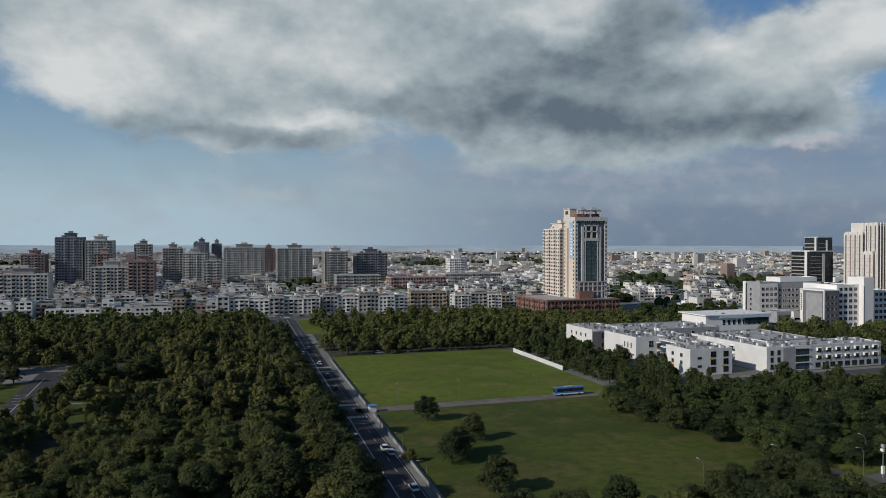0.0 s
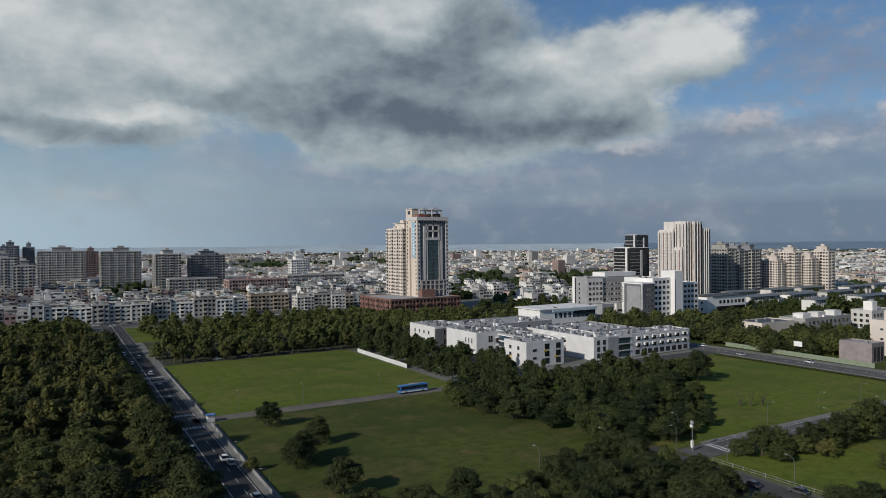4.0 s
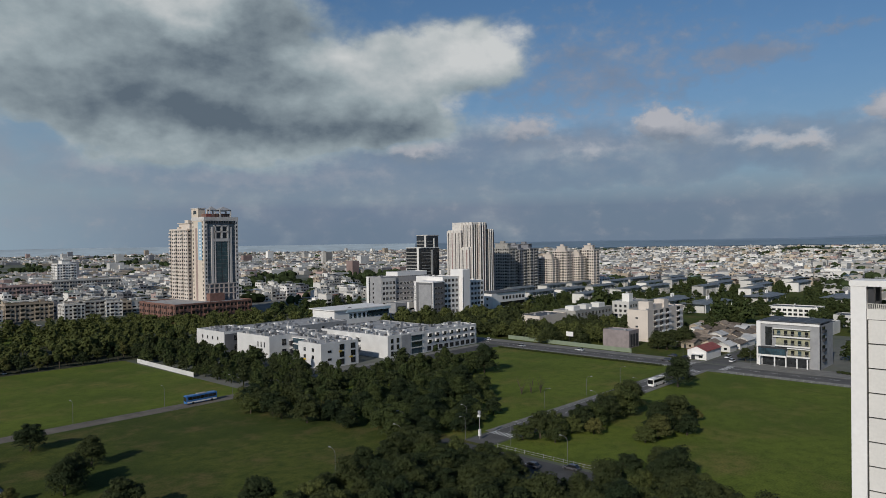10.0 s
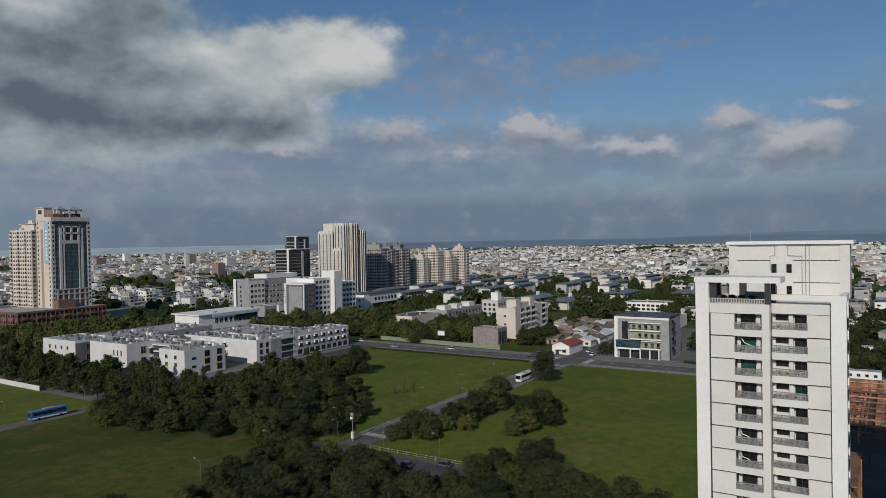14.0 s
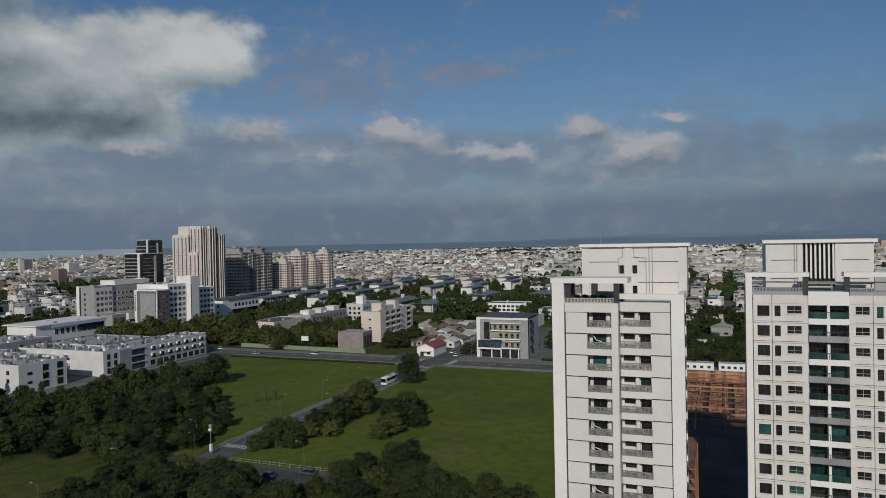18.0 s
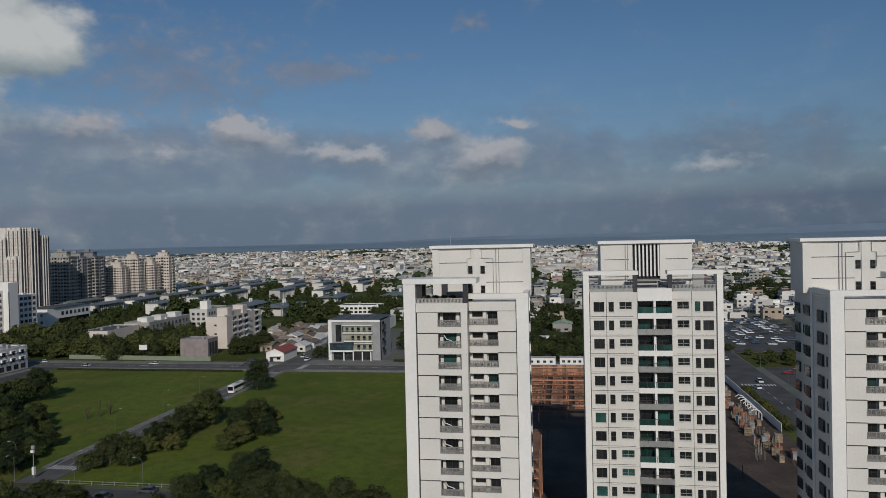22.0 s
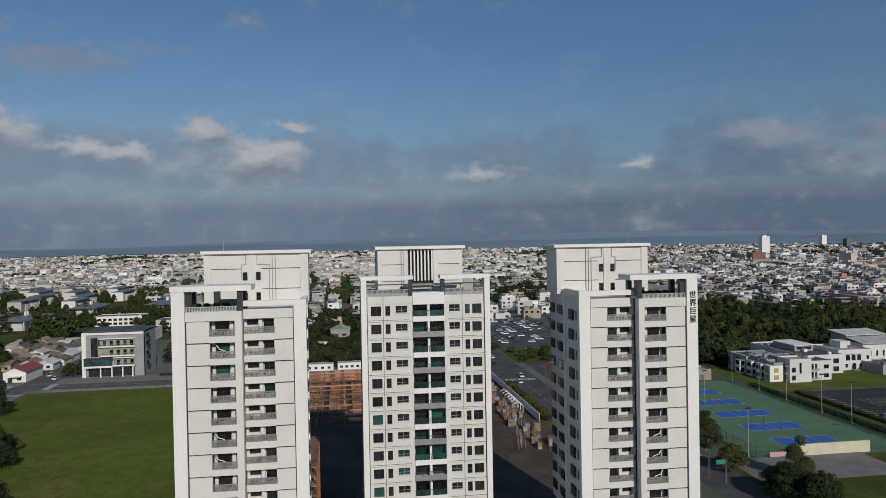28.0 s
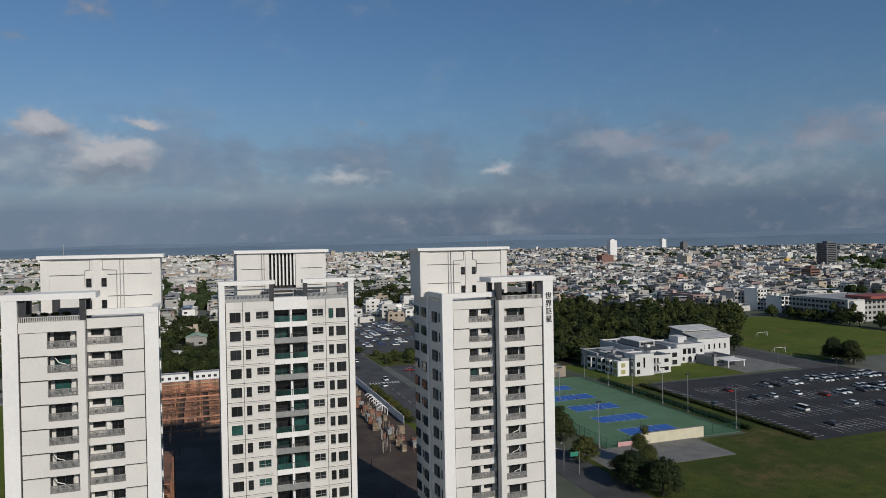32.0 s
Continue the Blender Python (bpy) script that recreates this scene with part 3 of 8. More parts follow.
# ---- trees ----
def leaf_cloud(rng, lobes, count, size, flat=0.0):
    """Small pointed leaf sprays, spread over the skins of several lobes (x, y, z, rx, rz)."""
    lob = np.array(lobes, float)
    w = (lob[:, 3] ** 2) * 1.0
    idx = rng.choice(len(lob), count, p=w / w.sum())
    d = rng.normal(size=(count, 3))
    d /= np.linalg.norm(d, axis=1)[:, None]
    d[:, 2] = np.where(d[:, 2] < -0.35, -d[:, 2], d[:, 2])
    rad = np.stack([lob[idx, 3], lob[idx, 3], lob[idx, 4]], 1)
    p = lob[idx, :3] + d * rad * rng.uniform(0.70, 1.16, (count, 1))
    nrm = d + rng.normal(scale=0.34, size=(count, 3)) + np.array([0, 0, flat])
    nrm /= np.linalg.norm(nrm, axis=1)[:, None]
    t = np.cross(nrm, rng.normal(size=(count, 3)))
    t /= np.linalg.norm(t, axis=1)[:, None] + 1e-9
    b = np.cross(nrm, t)
    s = (size * rng.uniform(0.6, 1.3, count))[:, None]
    v = np.empty((count, 3, 3))
    v[:, 0], v[:, 2] = p - t * s - b * s * 0.4, p + t * s - b * s * 0.4
    v[:, 1] = p + b * s * rng.uniform(0.7, 1.3, (count, 1)) + nrm * s * 0.3
    return v.reshape(-1, 3)


def blob(rng, x, y, z, rx, rz, n=7, m=5):
    """A rough dark inner mass of a crown."""
    v, f = [], []
    for j in range(m + 1):
        ph = math.pi * j / m
        for i in range(n):
            k = rng.uniform(0.8, 1.0)
            v.append((x + k * rx * math.sin(ph) * math.cos(i * math.tau / n), y + k * rx * math.sin(ph) * math.sin(i * math.tau / n), z + k * rz * math.cos(ph)))
    for j in range(m):
        for i in range(n):
            a, b = j * n + i, j * n + (i + 1) % n
            f.append((a, a + n, b + n, b))
    return v, f


def crown_arrays(seed, height, radius, count, size, kind="round", core=20):
    rng = np.random.default_rng(seed)
    lobes = []
    if kind == "tall":
        for i in range(9):
            a = rng.uniform(0, math.tau)
            q = rng.uniform(0.0, 1.0)
            r = radius * (0.55 - 0.25 * q)
            lobes.append((r * 0.8 * math.cos(a), r * 0.8 * math.sin(a), height * (0.35 + 0.55 * q), radius * (0.5 - 0.2 * q), height * 0.14))
    else:
        n = 26
        for i in range(n):
            a = i * 2.4 + rng.uniform(-0.6, 0.6)
            q = math.sqrt((i + 0.4) / n)
            r = radius * rng.uniform(0.60, 0.95) * q
            lobes.append((r * math.cos(a), r * math.sin(a), height * (0.84 - 0.52 * q * q + rng.uniform(-0.13, 0.10)), radius * rng.uniform(0.15, 0.36), height * rng.uniform(0.07, 0.17)))
        for i in range(5):
            a = i * 1.26 + rng.uniform(-0.4, 0.4)
            lobes.append((radius * 0.62 * math.cos(a), radius * 0.62 * math.sin(a), height * rng.uniform(0.20, 0.34), radius * 0.32, height * 0.16))
        lobes.append((0, 0, height * 0.50, radius * 0.66, height * 0.32))
    verts = [leaf_cloud(rng, lobes, count, size, 0.5)]
    faces = np.arange(count * 3).reshape(-1, 3).tolist()
    base = count * 3
    for lx, ly, lz, rx, rz in lobes[-1:] + lobes[:core]:
        v, f = blob(rng, lx, ly, lz, rx * 0.74, rz * 0.74, 6, 4)
        verts.append(np.array(v))
        for a, b, c, d in f:
            faces.append((a + base, b + base, c + base))
            faces.append((a + base, c + base, d + base))
        base += len(v)
    return np.concatenate(verts), np.array(faces)


def trunk_mesh(seed, height, radius):
    rng = np.random.default_rng(seed + 50)
    bm = BM()
    r0 = 0.02 * height + 0.08
    top = height * 0.55
    lean = rng.uniform(-0.3, 0.3, 2)
    tube(bm, [(0, 0, -0.2), (lean[0] * 0.3, lean[1] * 0.3, top * 0.4), (lean[0], lean[1], top)], [r0 * 1.3, r0, r0 * 0.6])
    for i in range(5):
        a = i * math.tau / 5 + rng.uniform(-0.4, 0.4)
        z = top * rng.uniform(0.5, 0.95)
        e = (radius * 0.6 * math.cos(a), radius * 0.6 * math.sin(a), height * rng.uniform(0.6, 0.75))
        tube(bm, [(lean[0] * 0.6, lean[1] * 0.6, z), (e[0] * 0.5, e[1] * 0.5, (z + e[2]) / 2), e], [r0 * 0.5, r0 * 0.35, r0 * 0.15], 5)
    return mesh_of("trunk", bm, BARK)


def tree_kind(seed, height, radius, count, size, kind, material):
    v, f = crown_arrays(seed, height, radius, count, size, kind)
    me = bpy.data.meshes.new("crown")
    me.from_pydata(v.tolist(), [], f.tolist())
    me.materials.append(material)
    return trunk_mesh(seed, height, radius), me, (v, f)


KINDS = [tree_kind(11, 9.5, 5.4, 4300, 0.27, "round", LEAF_OLIVE), tree_kind(12, 11.0, 6.0, 4600, 0.28, "round", LEAF_DARK_SHADED),
         tree_kind(13, 8.0, 4.6, 3600, 0.25, "round", LEAF_OLIVE), tree_kind(14, 12.5, 6.6, 5000, 0.29, "round", LEAF_DARK_SHADED),
         tree_kind(15, 13.0, 3.6, 3400, 0.27, "tall", LEAF), tree_kind(16, 7.0, 5.0, 3400, 0.26, "round", LEAF), tree_kind(17, 10.5, 4.2, 3600, 0.27, "tall", LEAF_OLIVE), tree_kind(18, 9.0, 5.6, 4200, 0.27, "round", LEAF)]
LIGHT = [crown_arrays(31, 9.5, 5.4, 780, 0.50, "round", 10), crown_arrays(32, 11.5, 5.8, 820, 0.52, "round", 10), crown_arrays(33, 8.0, 4.8, 700, 0.48, "round", 10),
         crown_arrays(34, 13.0, 3.8, 700, 0.48, "tall")]
DISTANT = [crown_arrays(41, 9.5, 5.4, 280, 0.86, "round", 5), crown_arrays(42, 11.5, 5.8, 300, 0.88, "round", 5), crown_arrays(43, 8.0, 4.8, 260, 0.84, "round", 5), crown_arrays(44, 13.0, 3.8, 250, 0.86, "tall", 3)]
TREE_LABELS = ["leafy broadleaf tree with a rounded mid-green crown", "broad dark green tree with a dense crown", "small rounded bright green tree",
               "tall dark green broadleaf tree with a wide crown", "slender tall green tree with a narrow crown", "low spreading green tree with a wide crown", "slim olive green tree with a tall crown", "rounded mid-green tree with a lumpy crown"]


def tree(x, y, k=0, s=1.0, group="park trees", label=""):
    trunk, crown, _ = KINDS[k]
    t = thing("tree", label or TREE_LABELS[k], "tree", x, y, 0, (x * 37 + y * 91) % 360, group)
    t.scale = (s, s, s)
    part("trunk", trunk, BARK, t)
    part("crown", crown, LEAF, t)
    return t


def wood(name, spots, label, material=LEAF, kinds=(0, 1, 2), seed=1, models=None):
    """Trees too many or too far to count, in one mesh: trunks and crowns of many leaves."""
    rng = np.random.default_rng(seed)
    V, F, base = [], [], 0
    for x, y, s in spots:
        v, f = (models or DISTANT)[kinds[rng.integers(len(kinds))]]
        a = rng.uniform(0, math.tau)
        c, sn = math.cos(a), math.sin(a)
        sx = s * rng.uniform(0.85, 1.15)
        w = np.stack([sx * (c * v[:, 0] - sn * v[:, 1]) + x, sx * (sn * v[:, 0] + c * v[:, 1]) + y, s * v[:, 2] * rng.uniform(0.85, 1.15)], 1)
        V.append(w)
        F.append(f + base)
        base += len(v)
        q = 0.25 * s
        t = np.array([(x + dx * q, y + dy * q, z) for z in (-0.1, 6.0 * s) for dx, dy in ((-1, -1), (1, -1), (1, 1), (-1, 1))])
        V.append(t)
        F.append(np.array([(0, 1, 5), (0, 5, 4), (1, 2, 6), (1, 6, 5), (2, 3, 7), (2, 7, 6), (3, 0, 4), (3, 4, 7)]) + base)
        base += 8
    me = bpy.data.meshes.new(name)
    me.from_pydata(np.concatenate(V).tolist(), [], np.concatenate(F).tolist())
    me.materials.append(material)
    return tagged(new(name, me), label, "trees", "", "stuff")


def scatter(seed, x0, x1, y0, y1, step, keep=lambda x, y: True, jitter=0.42):
    rng = random.Random(seed)
    out = []
    y = y0
    row = 0
    while y < y1:
        x = x0 + (step / 2 if row % 2 else 0)
        while x < x1:
            px, py = x + rng.uniform(-jitter, jitter) * step, y + rng.uniform(-jitter, jitter) * step
            if x0 <= px <= x1 and y0 <= py <= y1 and keep(px, py):
                out.append((px, py, rng.random()))
            x += step
        y += step * 0.87
        row += 1
    return out


def in_view(x, y):
    """Inside the sweep of ground that lies open around the towers."""
    return -17 < math.degrees(math.atan2(x, y)) < 146 and 140 < math.hypot(x, y)


def park_open(x, y):
    """Clearings in the park: a lawn with a round bed, a lane and a paved square."""
    h = (math.sin(x * 12.9898 + y * 78.233) * 43758.5453) % 1.0
    if x < -36 and 258 < y < 388 and h > 0.1:
        return False
    if x < -16 and 296 < y < 334 and h > 0.3:
        return False
    if x < -80 and 436 < y < 498 and h > 0.1:
        return False
    if noise.noise((x * 0.05, y * 0.035, 7.0)) > 0.36:
        return False
    return in_view(x, y) and x < 28.5 + 0.0357 * y


def plant_park():
    near = scatter(5, -62, 38, 145, 236, 7.6, park_open)
    spots = [(x, y, 0.52 + 0.62 * ((q * 17) % 1)) for x, y, q in near if y > 186]
    wood("park_wood", spots[::2], "olive and yellow-green crowns of the park wood", LEAF_OLIVE, (0, 1, 2), 5, [KINDS[k][2] for k in (0, 2, 6)])
    wood("park_wood", spots[1::2], "lumpy mid-green crowns of the park wood", LEAF, (0, 1, 2), 55, [KINDS[k][2] for k in (1, 5, 7)])
    for x, y, q in near:
        if y > 186:
            continue
        tree(x, y, (0, 7, 2, 1, 2, 5, 6, 3)[int(q * 8)], 0.52 + 0.62 * ((q * 17) % 1), "park trees")
    spots = [(x, y, 0.48 + 0.66 * ((q * 17) % 1)) for x, y, q in scatter(6, -140, 45, 238, 468, 7.0, park_open)]
    wood("park_wood", [p for i, p in enumerate(spots) if i % 3], "dense mixed green park wood seen from above", LEAF_OLIVE, (0, 1, 2, 3), 6, LIGHT)
    wood("park_wood", [p for i, p in enumerate(spots) if not i % 3], "darker crowns of the park wood", LEAF_DARK_SHADED, (0, 1, 2), 16, LIGHT)
    for i in range(30):
        y = 150 + 10.8 * i + 2.0 * math.sin(i * 4.7)
        k, s_ = (1, 3, 1, 1, 7)[i % 5], 1.0 + 0.16 * math.sin(i * 2.3)
        if y < 330:
            tree(36.3 + 0.0357 * y - 10.8, y, k, s_, "avenue trees", "broad dark green tree overhanging the avenue")
        else:
            wood("avenue_wood", [(36.3 + 0.0357 * y - 10.5, y, s_), (36.3 + 0.0357 * y - 20, y + 4, s_)], "broad dark green trees along the avenue", LEAF_DARK_SHADED, (0, 1, 2), i, LIGHT)
    for x, y, k, s_ in ((-40, 306, 3, 1.25), (-48, 312, 1, 1.2), (-52, 300, 2, 0.9), (-30, 318, 1, 1.1), (-24, 322, 3, 1.05), (-84, 300, 2, 0.8), (-92, 372, 1, 1.1)):
        tree(x, y, k, s_, "park trees")


def belt(x, y):
    if (144.5 < x < 159.5 and y < 147) or 127 < y < 146:
        return False
    return in_view(x, y) and x < (184 + 1.05 * (y - 147) if y < 212 else 258)


def inside(x, y, ring):
    """Whether a place lies within a ring of corners."""
    hit = False
    for (ax, ay), (bx_, by_) in zip(ring, ring[1:] + ring[:1]):
        if (ay > y) != (by_ > y) and x < ax + (y - ay) * (bx_ - ax) / (by_ - ay):
            hit = not hit
    return hit


# the wood at the foot of the camera's height: its edge along the fields
NEAR_WOOD = [(48, 133), (63, 139), (70, 141), (84, 139), (88, 130), (98, 131), (108, 137), (118, 140), (130, 143), (145, 146), (144, 112), (133, 98), (134, 88), (146, 90), (165, 87), (169, 76), (160, 65), (152, 53), (141, 38), (128, 20), (112, 40), (104, 70), (92, 92), (66, 108)]


def plant_belt():
    spots = [(x, y, 0.52 + 0.36 * ((q * 17) % 1)) for x, y, q in scatter(7, 146, 224, 147, 196, 7.8, belt)]
    dense = [KINDS[k][2] for k in (1, 3, 7)]
    wood("belt_wood", spots[::2], "dark green trees by the junction", LEAF_DARK_SHADED, (0, 1, 2), 7, dense)
    wood("belt_wood", spots[1::2], "mixed green trees by the junction", LEAF, (0, 1, 2), 27, dense)
    for x, y, q in scatter(17, 128, 146, 150, 246, 8.0, lambda x, y: in_view(x, y) and inside(x, y, [(149, 250), (134, 219), (134, 208), (143, 188), (147, 168), (148, 158), (160, 158), (160, 250)])):
        tree(x, y, (3, 1, 7, 1)[int(q * 4)], 0.62 + 0.36 * ((q * 17) % 1), "belt trees")
    spots = [(x, y, 0.46 + 0.38 * q) for x, y, q in scatter(18, 146, 258, 198, 246, 7.2, belt)]
    spots += [(x, y, 0.5 + 0.35 * q) for x, y, q in scatter(8, 160, 208, 246, 420, 7.2, lambda x, y: not (x > 196 and y < 380))]
    wood("belt_wood", spots[::2], "dense dark green trees between field and school", LEAF_DARK_SHADED, (0, 1, 2), 8, LIGHT)
    wood("belt_wood", spots[1::2], "olive green trees between field and school", LEAF, (0, 1, 2, 3), 28, LIGHT)
    # Mostly the darkest leaf kinds, whose colour stands for cloud shade here
    for x, y, q in scatter(9, 44, 172, 18, 150, 6.9, lambda x, y: inside(x, y, NEAR_WOOD) and math.hypot(x, y) > 126):
        tree(x, y, (1, 3, 1, 3, 1, 7)[int(q * 6)], 0.56 + 0.28 * ((q * 17) % 1), "trees below the field")
    spots = [(x, y, 0.7 + 0.4 * q) for x, y, q in scatter(12, 60, 205, 386, 412, 8.0)]
    wood("field_edge_wood", spots, "row of tall green trees behind the field", LEAF, (0, 1, 3), 12)
    for i in range(24):
        tree(66 + 5.6 * i + 1.5 * math.sin(i * 5.1), 377 + 2.2 * math.sin(i * 2.7), (6, 4, 6, 1, 6)[i % 5], 0.72 + 0.16 * math.sin(i * 1.9), "field edge trees", "slim hazy green tree in the row behind the field")
    spots = [(x, y, 0.8 + 0.3 * q) for x, y, q in scatter(13, -150, 36, 470, 566, 9.0)]
    spots += [(x, y, 0.7 + 0.3 * q) for x, y, q in scatter(14, 70, 330, 425, 552, 13.0)]
    wood("street_wood", spots, "green trees before the town blocks", LEAF, (0, 1, 2), 13)


plant_park()
plant_belt()
# single trees on the fields
tree(69.5, 230, 1, 0.8, "field trees", "dark oval tree beside the field lane")
tree(62.5, 183, 3, 0.72, "field trees", "tall lumpy dark tree on the field")
tree(66.5, 189, 1, 0.78, "field trees", "broad dark tree on the field")
tree(76, 202, 3, 0.66, "field trees", "rounded tree with a long shadow on the field")
tree(65.5, 158, 1, 0.85, "field trees", "dense dark tree at the field corner")
tree(51.5, 187, 2, 0.5, "field trees", "small tree beside the avenue fence")
tree(272, 124.5, 3, 1.0, "field trees", "round dense dark green tree beside the road")
tree(248, 205, 3, 1.05, "field trees", "round dense dark green tree at the field edge")
for tx, ty, tk, ts in ((171, 127, 5, 0.62), (176, 124, 1, 0.66), (181, 122, 7, 0.7), (187, 120, 5, 0.66), (193, 120, 1, 0.62), (199, 119, 7, 0.7), (206, 119, 1, 0.7), (212, 120, 7, 0.86), (218, 119, 7, 0.92), (224, 120, 3, 0.72), (175, 118, 2, 0.6), (190, 114, 2, 0.55),
                       (192, 98, 5, 0.6), (198, 97, 0, 0.7), (204, 99, 3, 0.66), (211, 98, 3, 0.72), (219, 99, 1, 0.62), (226, 97, 2, 0.4), (207, 92, 1, 0.5)):
    tree(tx, ty, tk, ts * 1.22, "hedge trees by the cross road")
def scrub_open(x, y):
    """Room among the scrub for the hut and the white sheds."""
    if 425 < x < 470 and -8 < y < 14 or 396 < x < 420 and -2 < y < 22 or x < 350 and -14 < y < 20:
        return False
    return noise.noise((x * 0.04, y * 0.04, 3.0)) > -0.28


spots = [(x, y, 0.42 + 0.42 * q) for x, y, q in scatter(21, 335, 470, -64, 62, 6.6, scrub_open)]
wood("scrub_wood", spots[::2], "overgrown dark green scrub behind the site", LEAF_DARK_SHADED, (0, 1, 2), 21, LIGHT)
wood("scrub_wood", spots[1::2], "overgrown green scrub behind the site", LEAF, (0, 1, 2), 24, LIGHT)
spots = [(x, y, 0.62 + 0.5 * q) for x, y, q in scatter(22, 300, 590, -420, -96, 8.2, lambda x, y: 112 < math.degrees(math.atan2(x, y)) < 131.5 and math.hypot(x, y) > (345 if math.degrees(math.atan2(x, y)) < 121 else 372)
                                                       and math.hypot(x, y) < 640 - 5 * abs(math.degrees(math.atan2(x, y)) - 121))]
spots += [(x, y, 0.8 + 0.3 * q) for x, y, q in scatter(23, 300, 430, -412, -400, 8.0)]
# Half of this wood takes the leaf colour that carries cloud shade
wood("court_wood", spots[::2], "dense wood behind the courts, cloud shade in its leaf colour", LEAF_DARK_SHADED, (0, 1, 2), 22, LIGHT)
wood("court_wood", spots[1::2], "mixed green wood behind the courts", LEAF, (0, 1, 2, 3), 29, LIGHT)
# ---- the three residential towers ----
STOREY = 3.28


def put(name, mesh, parent, x, y, z, label=""):
    ob = part(name, mesh, None, parent, label)
    ob.location = (x, y, z)
    return ob


def louvre_mesh(w, h, n, sgn=1, posts=3):
    """A railing of flat slats between posts, w along y, standing on z 0."""
    bm = BM()
    for i in range(n):
        z = h * (i + 0.5) / n
        bx(bm, 0.0, 0.05, 0, sgn * w, z - h / n * 0.27, z + h / n * 0.27)
    for i in range(posts * 2 + 1):
        s = w * i / (posts * 2)
        bx(bm, -0.03, 0.07, sgn * (s - 0.035), sgn * (s + 0.035), 0, h + 0.03)
    bx(bm, -0.05, 0.09, 0, sgn * w, h, h + 0.07)
    return mesh_of("railing", bm, RAIL_GREY)


def window_meshes(w, h, mull=(0.5,), rail=None, sgn=1, frame_mat=None, t=0.06):
    """A frame with mullions and the pane behind it, w along y, h up."""
    bm = BM()
    bx(bm, -0.04, 0.06, 0, sgn * t, 0, h)
    bx(bm, -0.04, 0.06, sgn * (w - t), sgn * w, 0, h)
    bx(bm, -0.04, 0.06, sgn * t, sgn * (w - t), 0, t)
    bx(bm, -0.04, 0.06, sgn * t, sgn * (w - t), h - t, h)
    for m in mull:
        bx(bm, -0.03, 0.05, sgn * (w * m - t / 2), sgn * (w * m + t / 2), t, h - t)
    if rail:
        bx(bm, -0.03, 0.05, sgn * t, sgn * (w - t), h * rail - t / 2, h * rail + t / 2)
    fr = mesh_of("window", bm, frame_mat or STEEL_DARK)
    bm = BM()
    bx(bm, 0.0, 0.03, sgn * t * 0.5, sgn * (w - t * 0.5), t * 0.5, h - t * 0.5)
    return fr, mesh_of("pane", bm, GLASS)


def tinted(mesh, material):
    m = mesh.copy()
    m.materials[0] = material
    return m


def ac_mesh():
    bm = BM()
    bx(bm, 0, 0.34, 0, 0.82, 0, 0.62)
    cyl2 = []
    n = 10
    for i in range(n):
        a = i * math.tau / n
        cyl2.append(bm.verts.new((-0.012, 0.32 + 0.22 * math.cos(a), 0.31 + 0.22 * math.sin(a))))
    f = bm.faces.new(cyl2)
    f.material_index = 1
    for z in (0.12, 0.24, 0.36, 0.48):
        for v in (0.6,):
            fs = bx(bm, -0.008, 0.0, v, v + 0.17, z, z + 0.05)
    return mesh_of("air_conditioner", bm, (WHITE, STEEL_DARK))


AC = ac_mesh()


def bush(parent, x, y, z, r, seed, name="planting"):
    rng = np.random.default_rng(seed)
    v = leaf_cloud(rng, [(0, 0, r * 0.45, r, r * 0.5), (r * 0.7, r * 0.3, r * 0.35, r * 0.7, r * 0.4), (-r * 0.6, -r * 0.5, r * 0.3, r * 0.7, r * 0.35)], 260, 0.13)
    me = bpy.data.meshes.new(name)
    me.from_pydata(v.tolist(), [], np.arange(len(v)).reshape(-1, 4).tolist())
    me.materials.append(LEAF)
    ob = new(name, me)
    ob.parent, ob.location = parent, (x, y, z)
    return ob


def pipe(parent, pts, r=0.06, material=None):
    bm = BM()
    tube(bm, pts, r, 6)
    return part("pipe", bm, material or GREY, parent)


